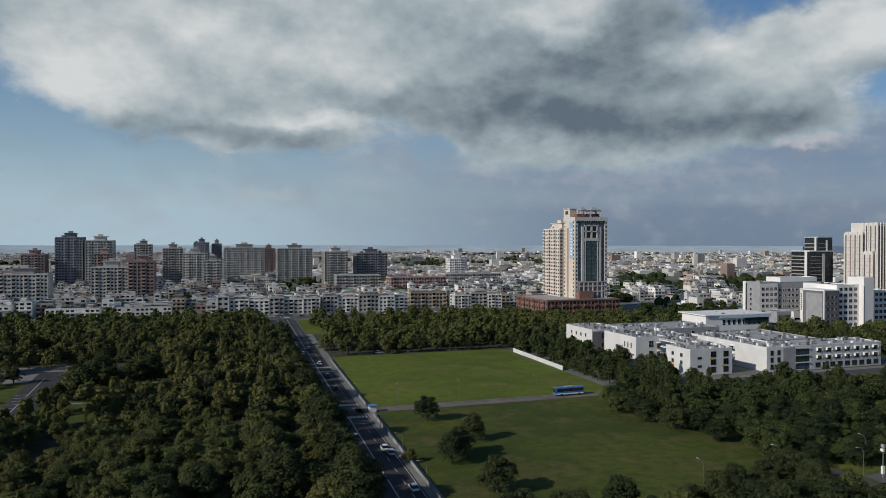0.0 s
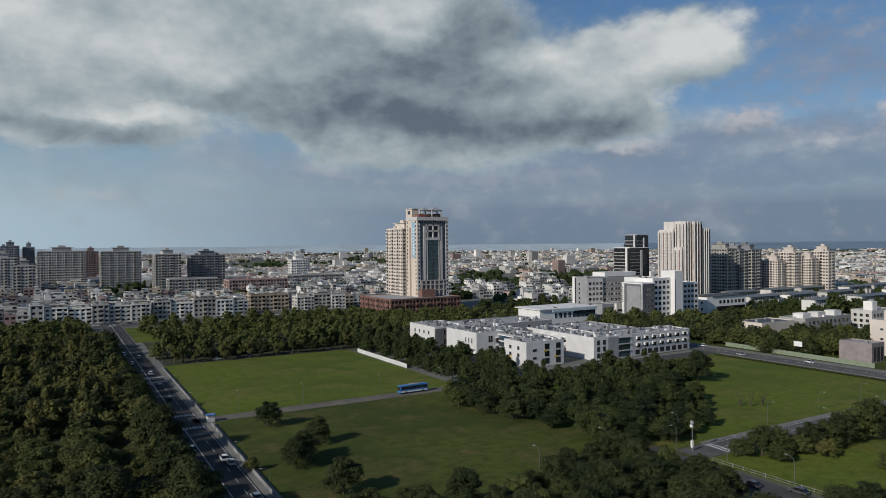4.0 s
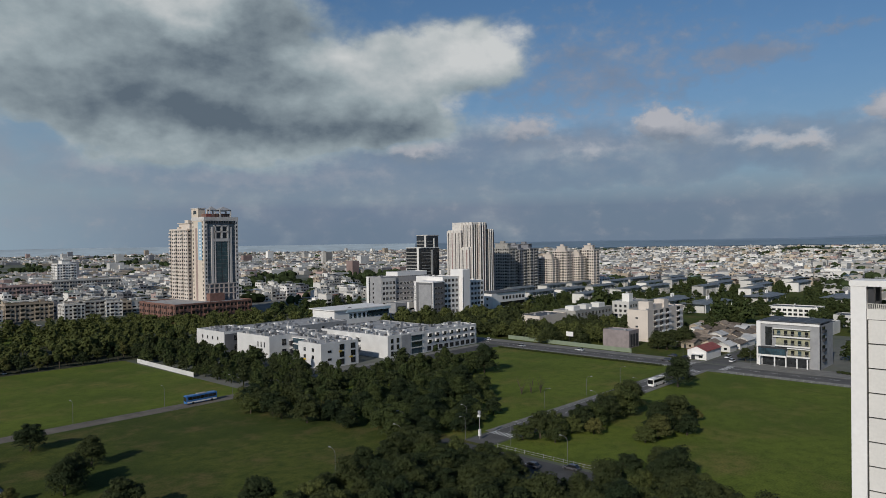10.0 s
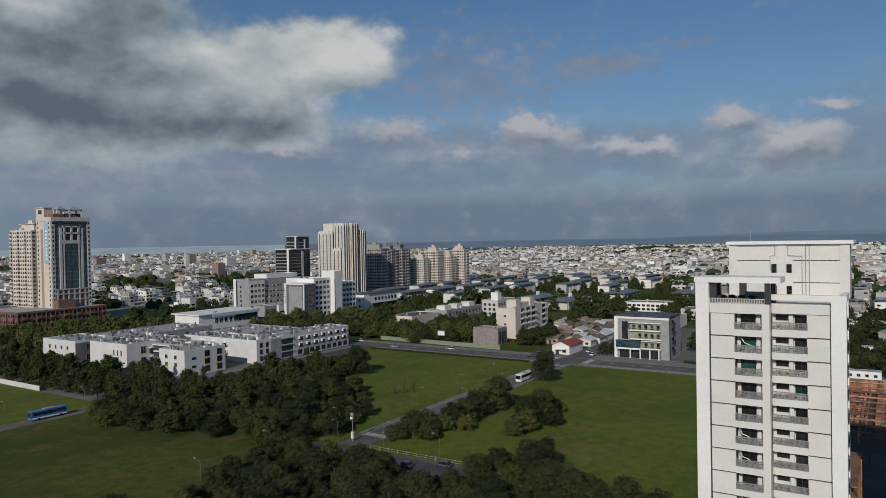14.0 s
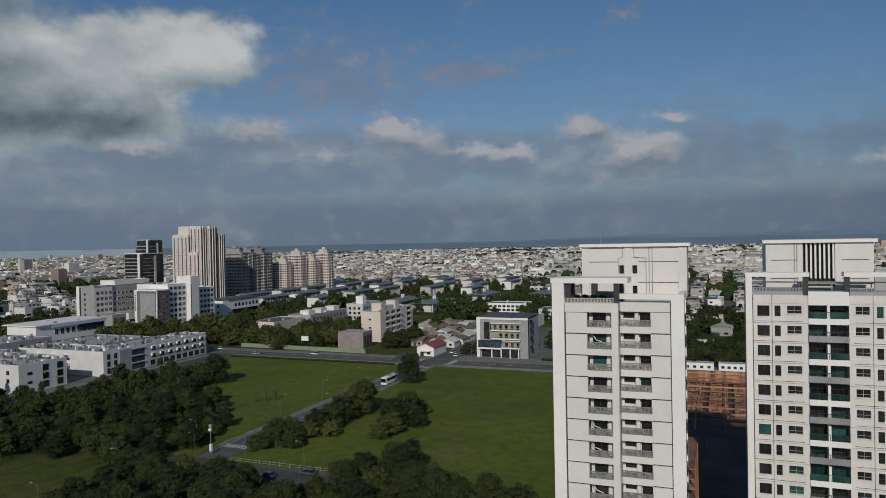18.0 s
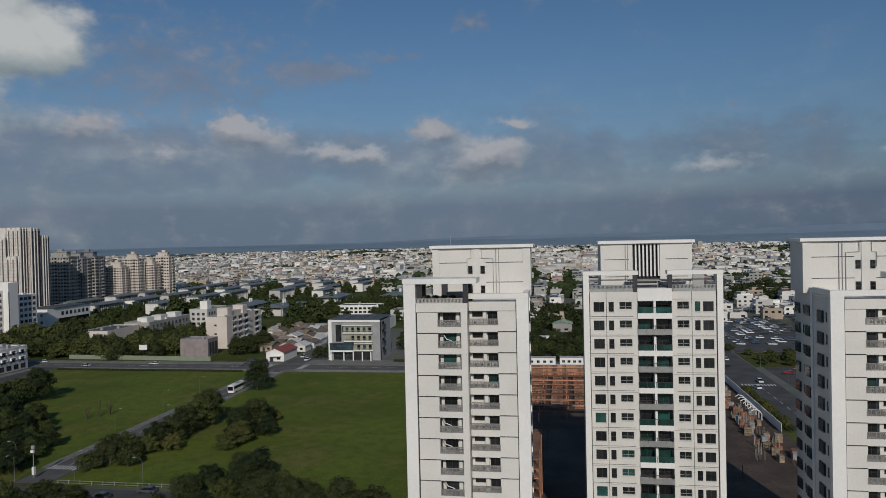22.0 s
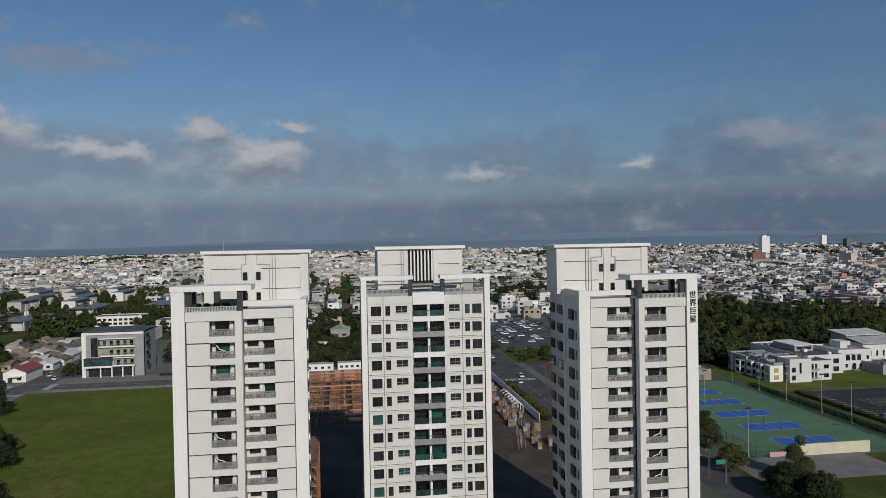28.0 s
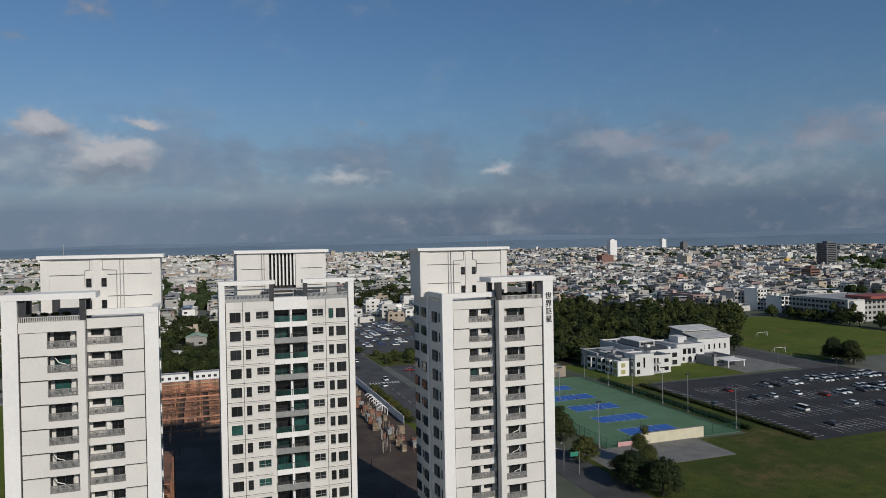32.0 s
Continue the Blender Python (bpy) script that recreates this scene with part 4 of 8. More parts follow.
def stepped_tower(y0, sgn, label, name_sign=False):
    """Half of the front stands forward under a roof frame, the other half steps back. s runs across the front from the forward corner."""
    t = thing("residential_tower", label, "tower", 108, y0, 0, 0, "residential towers")
    Y = lambda s: sgn * s

    def b(name, m, x0, x1, s0, s1, z0, z1, parent=None, lab=""):
        return box_part(name, m, parent or t, x0, x1, Y(s0), Y(s1), z0, z1, lab)

    rng = random.Random(int(abs(y0) * 10))
    # masses behind the front skin
    b("wall", CREAM, 1.5, 21, 0.3, 9.9, -0.2, 50.1)
    b("wall", CREAM, 3.2, 11, 9.9, 18.9, -0.2, 50.1)
    b("wall", CREAM, 11, 21, 9.9, 18.2, -0.2, 50.1)
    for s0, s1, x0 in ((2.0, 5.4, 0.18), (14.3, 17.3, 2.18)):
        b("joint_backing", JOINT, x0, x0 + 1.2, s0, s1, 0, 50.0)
    # white frames
    b("frame_column", WHITE, -0.25, 3.0, 0.0, 1.85, 0, 53.1, None, "white corner column")
    b("frame_column", WHITE, 1.75, 2.6, 17.35, 19.2, 0, 50.6, None, "white corner column")
    b("roof_frame", WHITE, -0.3, 4.6, -0.05, 11.4, 53.1, 53.9, None, "white flat roof frame over the terrace")
    b("roof_frame", WHITE, 1.7, 2.7, 9.95, 19.25, 50.6, 51.4, None, "white roof band")
    b("roof_frame", WHITE, 2.7, 9.5, 18.55, 19.2, 50.6, 51.4, None, "white roof band")
    for s0 in (1.85, 17.25):
        b("shadow_joint", JOINT, 0.02 if s0 < 5 else 2.03, 0.3 if s0 < 5 else 2.3, s0 + 0.003, s0 + 0.22, 0, 50.05)
    # forward pier and its return
    b("pier", CREAM, 0.0, 2.1, 8.9, 9.9, 0, 50.1)
    # fronts, floor by floor
    rail_a, rail_b = louvre_mesh(3.6, 1.0, 7, sgn), louvre_mesh(4.5, 0.95, 7, sgn, 4)
    w1, p1 = window_meshes(2.0, 1.85, (0.5,), 0.3, sgn)
    w2, p2 = window_meshes(1.6, 0.75, (), None, sgn)
    w3, p3 = window_meshes(1.55, 1.9, (0.5,), None, sgn)
    panes1, panes3 = [p1] * 7 + [tinted(p1, GLASS_GREEN)], [p3] * 8 + [tinted(p3, GLASS_GREEN)]

    def panel(s0, s1, z1, z2, x0, x1, name):
        bm = BM()
        bx(bm, x0, x1, Y(s0), Y(s1), z1, z2)
        return mesh_of(name, bm, CREAM if name == "wall_panel" else CREAM_DARK)

    pan_a = panel(2.05, 5.3, 0.10, STOREY - 0.08, 0.0, 0.5, "wall_panel")
    beam_a = panel(5.3, 8.9, 0.06, 1.02, 0.0, 1.5, "wall_panel")
    pan_b = panel(14.4, 17.2, 0.10, STOREY - 0.08, 2.0, 2.5, "wall_panel")
    beam_b = panel(9.9, 14.4, 0.0, 1.05, 2.0, 3.3, "wall_panel")
    post_a = panel(8.05, 8.55, 1.0, STOREY, 1.1, 1.5, "wall_panel")
    post_b = panel(12.05, 12.6, 1.0, STOREY, 2.6, 3.2, "wall_panel")
    for k in range(15):
        z = 48.70 - STOREY * (k + 1)
        put("wall_panel", pan_a, t, 0, 0, z)
        put("wall_panel", beam_a, t, 0, 0, z)
        put("wall_panel", pan_b, t, 0, 0, z)
        put("wall_panel", beam_b, t, 0, 0, z)
        put("balcony_post", post_a, t, 0, 0, z)
        put("balcony_post", post_b, t, 0, 0, z)
        put("railing", rail_a, t, -0.03, Y(5.3), z + 1.02)
        put("railing", rail_b, t, 1.92, Y(9.95), z + 1.05)
        q = put("window", w1, t, 1.42, Y(5.9), z + 1.25)
        put("pane", rng.choice(panes1), q, 0, 0, 0)
        q = put("window", w2, t, 3.12, Y(10.3), z + 2.25)
        put("pane", p2, q, 0, 0, 0)
        q = put("window", w3, t, 3.12, Y(12.75), z + 1.1)
        put("pane", rng.choice(panes3), q, 0, 0, 0)
        for base, n, x in ((5.45, 3, 0.25), (10.1, 4, 2.25)):
            if rng.random() < 0.72:
                for i in range(rng.randint(1, n)):
                    put("air_conditioner", AC, t, x, Y(base + 0.2 + i * 1.02) - (0.82 if sgn < 0 else 0), z + 1.08)
        if rng.random() < 0.3:
            a = 5.5 + rng.random() * 0.6
            pipe(t, [(0.9, Y(a), z + 3.0), (0.7, Y(a + 0.5), z + 2.3), (0.8, Y(a + 1.3), z + 2.0), (0.8, Y(a + 1.9), z + 1.5)], 0.07, WHITE)
    b("wall_panel", CREAM, 2.0, 3.3, 9.9, 17.2, 48.70, 50.1)
    b("wall_panel", CREAM, 0.0, 1.5, 1.9, 8.9, 48.70, 50.1)
    # roof terrace under the frame
    bm = BM()
    n = 34
    for i in range(n + 1):
        s = 1.9 + 7.4 * i / n
        bx(bm, 0.1, 0.16, Y(s - 0.04), Y(s + 0.04), 50.1, 50.75)
    bx(bm, 0.06, 0.2, Y(1.9), Y(9.3), 50.75, 50.83)
    part("terrace_railing", bm, CREAM_DARK, t)
    for x0, s0 in ((0.05, 9.3), (3.6, 9.5), (3.6, 2.0), (0.3, 1.95)):
        b("dark_post", STEEL_DARK, x0, x0 + 0.8, s0, s0 + 0.75, 50.1, 53.1)
    b("terrace_floor", PAVE, 1.5, 13.9, 2.0, 9.2, 50.1, 50.16)
    b("bench", SHADE_IN, 7.2, 8.0, 5.4, 8.4, 50.16, 50.7)
    b("bench_back", SHADE_IN, 7.9, 8.1, 5.4, 8.4, 50.7, 51.3)
    b("door", STEEL_DARK, 13.9, 13.99, 3.6, 4.7, 50.16, 52.4)
    b("planter", GREY, 5.2, 6.2, 2.4, 6.6, 50.16, 50.5)
    for i, s in enumerate((3.0, 4.4, 5.8, 7.2)):
        bush(t, 5.7, Y(s - 0.4), 50.4, 0.5, i)
    # parapets
    b("parapet", CREAM, 3.2, 21, 18.0, 18.25, 50.1, 51.0)
    b("parapet", CREAM, 20.7, 21, 0.3, 18.0, 50.1, 51.0)
    b("parapet", CREAM, 4.6, 20.7, 0.3, 0.55, 50.1, 51.2)
    # stair and lift house
    b("roof_house", CREAM, 14.0, 20.5, 2.2, 19.0, 50.1, 58.35)
    for s0, s1 in ((2.1, 3.3), (9.2, 10.4), (17.8, 19.1)):
        b("pilaster", CREAM, 13.82, 14.0, s0, s1, 50.1, 58.35)
    b("roof_slab", WHITE, 13.4, 20.9, 1.7, 19.6, 58.35, 58.85, None, "white flat roof slab")
    for z in (55.75, 52.35):
        for s0, s1 in ((3.3, 8.2), (11.4, 17.8)):
            b("groove", JOINT, 13.985, 14.1, s0, s1, z, z + 0.12)
    w4, p4 = window_meshes(0.75, 1.35, (), 0.5, sgn)
    for z in (53.9, 50.5):
        for s in (8.35, 10.5):
            q = put("window", w4, t, 13.93, Y(s), z)
            put("pane", p4, q, 0, 0, 0)
    for s in (13.2, 13.7):
        pipe(t, [(13.85, Y(s), 50.1), (13.85, Y(s), 58.3)], 0.05)
    pipe(t, [(13.85, Y(8.9), 58.2), (13.85, Y(8.9), 56.6), (13.85, Y(8.2), 56.5), (13.85, Y(8.2), 54.2)], 0.05)
    pipe(t, [(13.85, Y(10.7), 58.2), (13.85, Y(10.7), 56.6), (13.85, Y(12.7), 56.5), (13.85, Y(12.7), 50.1)], 0.05)
    pipe(t, [(16, Y(5), 58.8), (16, Y(5), 60.6)], 0.04)
    # long side: two bays of windows a floor
    bm = BM()
    bx(bm, -0.0, 2.2, Y(0.0), Y(0.22), 0.0, 1.7)
    bx(bm, 0.1, 2.1, Y(0.22), Y(0.3), 0.1, 1.6)
    side_win = mesh_of("window", bm, GLASS_BLUE)
    bm = BM()
    bx(bm, 0, 0.45, Y(0.0), Y(0.06), 0, 1.5)
    slit = mesh_of("window", bm, GLASS)
    bm = BM()
    bx(bm, -0.1, 2.3, Y(0.0), Y(0.35), -0.12, 0.0)
    sill = mesh_of("sill", bm, GREY)
    for k in range(15):
        z = 48.70 - STOREY * (k + 1)
        for x in (5.4,):
            put("window", side_win, t, x, Y(18.9), z + 1.0)
            put("sill", sill, t, x, Y(18.9), z + 1.0)
            put("window", slit, t, x - 1.4, Y(18.9), z + 1.1)
        put("window", side_win, t, 13.2, Y(18.2), z + 1.0)
        put("window", slit, t, 16.4, Y(18.2), z + 1.1)
        put("window", side_win, t, 18.2, Y(18.2), z + 1.0)
    b("frame_column", WHITE, 9.9, 10.9, 18.9, 19.05, 0, 51.0)
    if name_sign:
        for i, ch in enumerate("世界巨星"):
            cu = bpy.data.curves.new("lettering", "FONT")
            cu.body, cu.size, cu.extrude, cu.align_x = ch, 1.25, 0.06, "CENTER"
            cu.materials.append(STEEL_DARK)
            ob = new("lettering", cu)
            ob.parent = t
            ob.matrix_basis = pose(-0.34, Y(0.85), 50.1 - 1.32 * i, 90, 0, -90)
    return t


def middle_tower():
    t = thing("residential_tower", "cream tower with a stack of green glass balconies", "tower", 128.5, -3.2, 0, 0, "residential towers")
    Y = lambda s: -s

    def b(name, m, x0, x1, s0, s1, z0, z1, parent=None, lab=""):
        return box_part(name, m, parent or t, x0, x1, Y(s0), Y(s1), z0, z1, lab)

    rng = random.Random(4)
    # Masses behind the skin take the darker tone that stands for shade
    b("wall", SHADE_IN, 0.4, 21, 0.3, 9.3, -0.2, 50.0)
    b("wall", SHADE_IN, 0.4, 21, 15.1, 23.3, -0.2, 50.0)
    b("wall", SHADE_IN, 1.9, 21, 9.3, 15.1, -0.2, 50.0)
    for s0, s1 in ((0.0, 1.0), (22.6, 23.6)):
        b("frame_column", WHITE, -0.35, 2.2, s0, s1, 0, 53.0, None, "white corner column")
    for s0, s1 in ((-0.05, 9.5), (14.4, 23.65)):
        b("roof_frame", WHITE, -0.4, 2.2, s0, s1, 53.0, 53.7, None, "white roof frame")
    for s0 in (8.6, 14.5):
        b("dark_post", STEEL_DARK, -0.1, 0.6, s0, s0 + 0.75, 50.0, 53.0)
    for s0 in (1.0, 22.45):
        b("shadow_joint", JOINT, -0.02, 0.3, s0, s0 + 0.15, 0, 50)
    opens = [(1.75, 1.85), (4.35, 0.9), (6.2, 2.15), (16.0, 2.0), (18.95, 0.9), (20.3, 1.75)]
    wins = [window_meshes(1.85, 1.75, (0.55,), None, -1), window_meshes(0.9, 1.75, (), 0.45, -1), window_meshes(2.15, 1.3, (0.5,), 0.38, -1, ALU),
            window_meshes(2.0, 1.3, (0.5,), 0.38, -1, ALU), window_meshes(0.9, 1.75, (), 0.45, -1), window_meshes(1.75, 1.75, (0.5,), None, -1)]

    def skin(lo, hi, ids):
        bm = BM()
        bx(bm, 0, 0.42, Y(lo), Y(hi), 0.05, 1.15)
        bx(bm, 0, 0.42, Y(lo), Y(hi), 2.9, STOREY)
        edges = [lo] + [e for i in ids for e in (opens[i][0], opens[i][0] + opens[i][1])] + [hi]
        for a, c in zip(edges[::2], edges[1::2]):
            bx(bm, 0, 0.42, Y(a), Y(c), 1.15, 2.9)
        for i in ids:
            if i in (2, 3):
                bx(bm, 0.0, 0.42, Y(opens[i][0]), Y(opens[i][0] + opens[i][1]), 1.15, 1.6)
                bx(bm, -0.12, 0.0, Y(opens[i][0] - 0.15), Y(opens[i][0] + opens[i][1] + 0.15), 1.5, 1.6)
            else:
                bx(bm, -0.1, 0.0, Y(opens[i][0] - 0.1), Y(opens[i][0] + opens[i][1] + 0.1), 1.05, 1.15)
        return mesh_of("wall_panel", bm, CREAM)

    sk_l, sk_r = skin(1.0, 9.3, (0, 1, 2)), skin(15.1, 22.6, (3, 4, 5))
    bm = BM()
    bx(bm, -0.01, 0.05, Y(1.2), Y(8.6), -0.01, 0.06)
    groove_l = mesh_of("groove", bm, JOINT)
    bm = BM()
    bx(bm, -0.01, 0.05, Y(15.8), Y(22.4), -0.01, 0.06)
    groove_r = mesh_of("groove", bm, JOINT)
    bm = BM()
    bx(bm, -0.25, 2.0, Y(9.3), Y(15.1), 0.0, 0.95)
    slab_white = mesh_of("balcony_slab", bm, WHITE)
    bm = BM()
    bx(bm, -0.25, 2.0, Y(9.3), Y(15.1), 0.55, 0.95)
    slab_thin = mesh_of("balcony_slab", bm, CREAM)
    bm = BM()
    for s0, s1 in ((9.35, 12.0), (12.45, 15.05)):
        bx(bm, 0.0, 0.04, Y(s0), Y(s1), 0.0, 1.0)
    glass_rail = mesh_of("balustrade", bm, GLASS_GREEN)
    bm = BM()
    bx(bm, -0.03, 0.07, Y(9.3), Y(15.1), 1.0, 1.07)
    for s in (9.3, 10.7, 12.2, 13.7, 15.0):
        bx(bm, -0.03, 0.07, Y(s), Y(s + 0.08), 0, 1.0)
    rail_bar = mesh_of("rail", bm, STEEL_DARK)
    bm = BM()
    for i in range(40):
        s = 9.3 + 5.8 * i / 40
        bx(bm, -0.04, 0.02, Y(s), Y(s + 0.1), -0.62, 0.42)
    bx(bm, 0.02, 0.05, Y(9.3), Y(15.1), -0.6, 0.38)
    louvre = mesh_of("railing", bm, ALU)
    door, dpane = window_meshes(2.3, 2.2, (0.5,), None, -1)
    dpane_g = tinted(dpane, GLASS_GREEN)
    for k in range(15):
        z = 48.25 - 2.9 - STOREY * k
        put("wall_panel", sk_l, t, 0, 0, z)
        put("wall_panel", sk_r, t, 0, 0, z)
        put("groove", groove_l, t, 0, 0, z + 0.3)
        put("groove", groove_r, t, 0, 0, z + 0.3)
        for (s, w), (fr, pa) in zip(opens, wins):
            zz = z + (1.6 if w > 1.95 else 1.15)
            q = put("window", fr, t, 0.2, Y(s), zz)
            put("pane", tinted(pa, GLASS_GREEN) if rng.random() < 0.07 else pa, q, 0, 0, 0)
        even = k % 2 == 0
        for s in (9.6, 12.5):
            q = put("balcony_door", door, t, 1.75, Y(s), z + 0.9)
            put("pane", dpane_g if rng.random() < 0.5 else dpane, q, 0, 0, 0)
        put("balcony_slab", slab_white if even else slab_thin, t, 0, 0, z - 0.05 if even else z)
        if even:
            r = put("balustrade", glass_rail, t, -0.2, 0, z + 0.9)
            put("rail", rail_bar, r, 0, 0, 0)
        else:
            put("railing", louvre, t, -0.3, 0, z + 1.0)
            put("rail", rail_bar, t, -0.26, 0, z + 0.95)
        b("balcony_post", WHITE, -0.2, 1.9, 12.0, 12.4, z + 0.9, z + STOREY)
    for s0 in (3.92, 18.4):
        b("groove", JOINT, -0.012, 0.02, s0, s0 + 0.08, 0, 50.0)
    b("wall_panel", CREAM, 0, 0.42, 1.0, 9.3, 48.6, 50.0)
    b("wall_panel", CREAM, 0, 0.42, 15.1, 22.6, 48.6, 50.0)
    b("wall_panel", WHITE, -0.3, 2.0, 9.3, 15.1, 48.4, 50.6)
    for s0, s1 in ((1.0, 8.6), (15.3, 22.5)):
        bm = BM()
        n = int((s1 - s0) / 0.22)
        for i in range(n + 1):
            s = s0 + (s1 - s0) * i / n
            bx(bm, 0.1, 0.16, Y(s - 0.05), Y(s + 0.05), 50.0, 51.1)
        bx(bm, 0.06, 0.2, Y(s0), Y(s1), 51.1, 51.2)
        bx(bm, 0.16, 0.2, Y(s0), Y(s1), 50.0, 50.6)
        part("terrace_railing", bm, ALU, t)
    for s0, s1 in ((1.0, 8.8), (15.1, 22.6)):
        b("roof_beam", WHITE, 2.0, 2.2, s0, s1, 51.9, 52.1)
    b("pergola", GREY, 2.5, 6.5, 8.0, 19.0, 51.7, 51.85)
    for s in (8.4, 13.0, 18.6):
        b("pergola_post", GREY, 2.7, 2.85, s, s + 0.15, 50.0, 51.7)
    for s0, s1 in ((3.5, 9.3), (14.2, 19.9)):
        b("roof_house", CREAM, 7.5, 19, s0, s1, 50.0, 58.4)
    b("roof_house", CREAM, 8.6, 19, 9.3, 14.2, 50.0, 58.4)
    b("roof_slab", WHITE, 7.0, 19.4, 3.0, 20.4, 58.4, 58.95, None, "white flat roof slab")
    for i in range(7):
        s = 9.75 + i * 0.68
        b("fin", WHITE, 7.6, 8.0, s, s + 0.28, 52.3, 58.3)
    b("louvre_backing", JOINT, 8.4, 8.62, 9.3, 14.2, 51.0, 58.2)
    for z in (55.4, 52.2):
        for s0, s1 in ((4.3, 8.6), (15.2, 19.2)):
            b("groove", JOINT, 7.485, 7.6, s0, s1, z, z + 0.12)
    pipe(t, [(7.4, Y(8.0), 50), (7.4, Y(8.0), 58.9)], 0.06)
    pipe(t, [(7.4, Y(8.4), 50), (7.4, Y(8.4), 58.9)], 0.05)
    b("parapet", CREAM, 0.4, 21, 0.3, 0.55, 50, 51.2)
    b("parapet", CREAM, 0.4, 21, 23.05, 23.3, 50, 51.2)
    bm = BM()
    bx(bm, 12, 15, Y(20.8), Y(22.8), 50, 53.6)
    part("water_tank", bm, ALU, t)
    return t


stepped_tower(24.8, -1, "cream tower with a stepped front and white frame")
middle_tower()
stepped_tower(-56.75, 1, "cream tower with mirrored stepped front and lettering", True)

# ---- town blocks, built of walls, floor bands and roof huts ----
def block(name, x0, x1, y0, y1, h, wall, label, category="building", floors=None, band=None, base=0.0, bays=None, faces="ws", huts=1, group="", parapet=0.9, glass=None):
    """A building with a parapet, and on the named faces one band of windows for each floor. w: west face, S: south face."""
    floors = floors or max(1, round((h - base) / 3.3))
    t = thing(name, label, category, x0, y0, 0, 0, group)
    W, D = x1 - x0, y1 - y0
    bm = BM()
    bx(bm, 0, W, 0, D, base - 0.2 if base == 0 else base, h)
    for a in ((0, W, 0, 0.25), (0, W, D - 0.25, D), (0, 0.25, 0.25, D - 0.25), (W - 0.25, W, 0.25, D - 0.25)):
        bx(bm, a[0], a[1], a[2], a[3], h, h + parapet)
    part("wall", bm, wall, t)
    if h > 30 and W > 12:
        bm = BM()
        bx(bm, W * 0.3, W * 0.7, D * 0.2, D * 0.8, h, h + 5.5)
        bx(bm, W * 0.25, W * 0.75, D * 0.15, D * 0.85, h + 5.5, h + 6.0)
        bx(bm, W * 0.42, W * 0.58, D * 0.4, D * 0.6, h + 6.0, h + 8.5)
        part("roof_house", bm, wall, t)
    rng = random.Random(int(x0 * 7 + y0 * 13))
    for i in range(huts):
        q = rng.uniform(2.6, 4.5)
        hx, hy = rng.uniform(0.5, max(0.6, W - q - 0.5)), rng.uniform(0.5, max(0.6, D - q - 0.5))
        bm = BM()
        bx(bm, hx, hx + q, hy, hy + q * 0.9, h, h + 2.7)
        bx(bm, hx - 0.2, hx + q + 0.2, hy - 0.2, hy + q * 0.9 + 0.2, h + 2.7, h + 2.85)
        part("roof_hut", bm, wall, t)
    fh = (h - base) / floors
    g = glass or GLASS
    for face in faces:
        L = D if face == "w" else W
        n = bays or max(2, int(L / 3.2))
        bw = L / n
        bm, fr = BM(), BM()

        def q(m, a0, a1, d0, d1, z0, z1):
            if face == "w":
                bx(m, d0, d1, a0, a1, z0, z1)
            elif face == "n":
                bx(m, a0, a1, D - d1, D - d0, z0, z1)
            else:
                bx(m, a0, a1, d0, d1, z0, z1)

        for k in range(floors):
            z = base + k * fh
            for i in range(n):
                open_bay = (i * 5 + int(x0)) % 3 == 0
                a, b = i * bw + bw * (0.10 if open_bay else 0.24), i * bw + bw * (0.90 if open_bay else 0.76)
                q(bm, a, b, -0.03, 0.1, z + fh * (0.18 if open_bay else 0.34), z + fh * (0.86 if open_bay else 0.76))
                if open_bay:
                    q(fr, a - 0.2, b + 0.2, -1.1, 0.1, z + fh * 0.02, z + fh * 0.36)
        for i in range(0, n + 1, 2):
            a = min(L - 0.35, i * bw)
            q(fr, a, a + 0.35, -0.35, 0.1, base, h)
        q(fr, 0, L, -0.45, 0.1, h - 0.3, h + 0.1)
        part("window_grid", bm, g, t)["kind"] = "stuff"
        part("balcony_banding", fr, band or wall, t)["kind"] = "stuff"
    return t


W0, W1, W2, W3, W4 = CITY
SHOP_ROOFS = [mat("cream_roof_sheet", (0.62, 0.59, 0.52), 0.6, 0.1, 0.2), mat("silver_roof_sheet", (0.45, 0.46, 0.46), 0.5, 0.1, 0.2), mat("tan_roof_sheet", (0.46, 0.38, 0.30), 0.7, 0.1, 0.2)]


def banded(name, x0, x1, y0, y1, h, label, base=0.0):
    """Glass block with pale floor bands and posts on the two faces that show."""
    t = thing(name, label, "building", x0, y0)
    W, D = x1 - x0, y1 - y0
    box_part("glass_body", GLASS, t, 0, W, 0, D, base - 0.2 if not base else base, h)
    box_part("roof_edge", W0, t, -0.3, W + 0.3, -0.3, D + 0.3, h, h + 0.8)
    n = int((h - base) / 3.6)
    for k in range(n):
        z = base + 3.6 * k
        box_part("floor_band", W1, t, -0.25, 0.1, D * 0.25, D, z, z + 0.9)
        box_part("floor_band", W1, t, W * 0.05, W * 0.55, -0.25, 0.1, z, z + 0.5)
    box_part("corner_post", W0, t, -0.4, 0.8, D * 0.12, D * 0.25, base, h)
    box_part("corner_post", W0, t, W * 0.55, W * 0.65, -0.4, 0.3, base, h * 0.96)
    return t


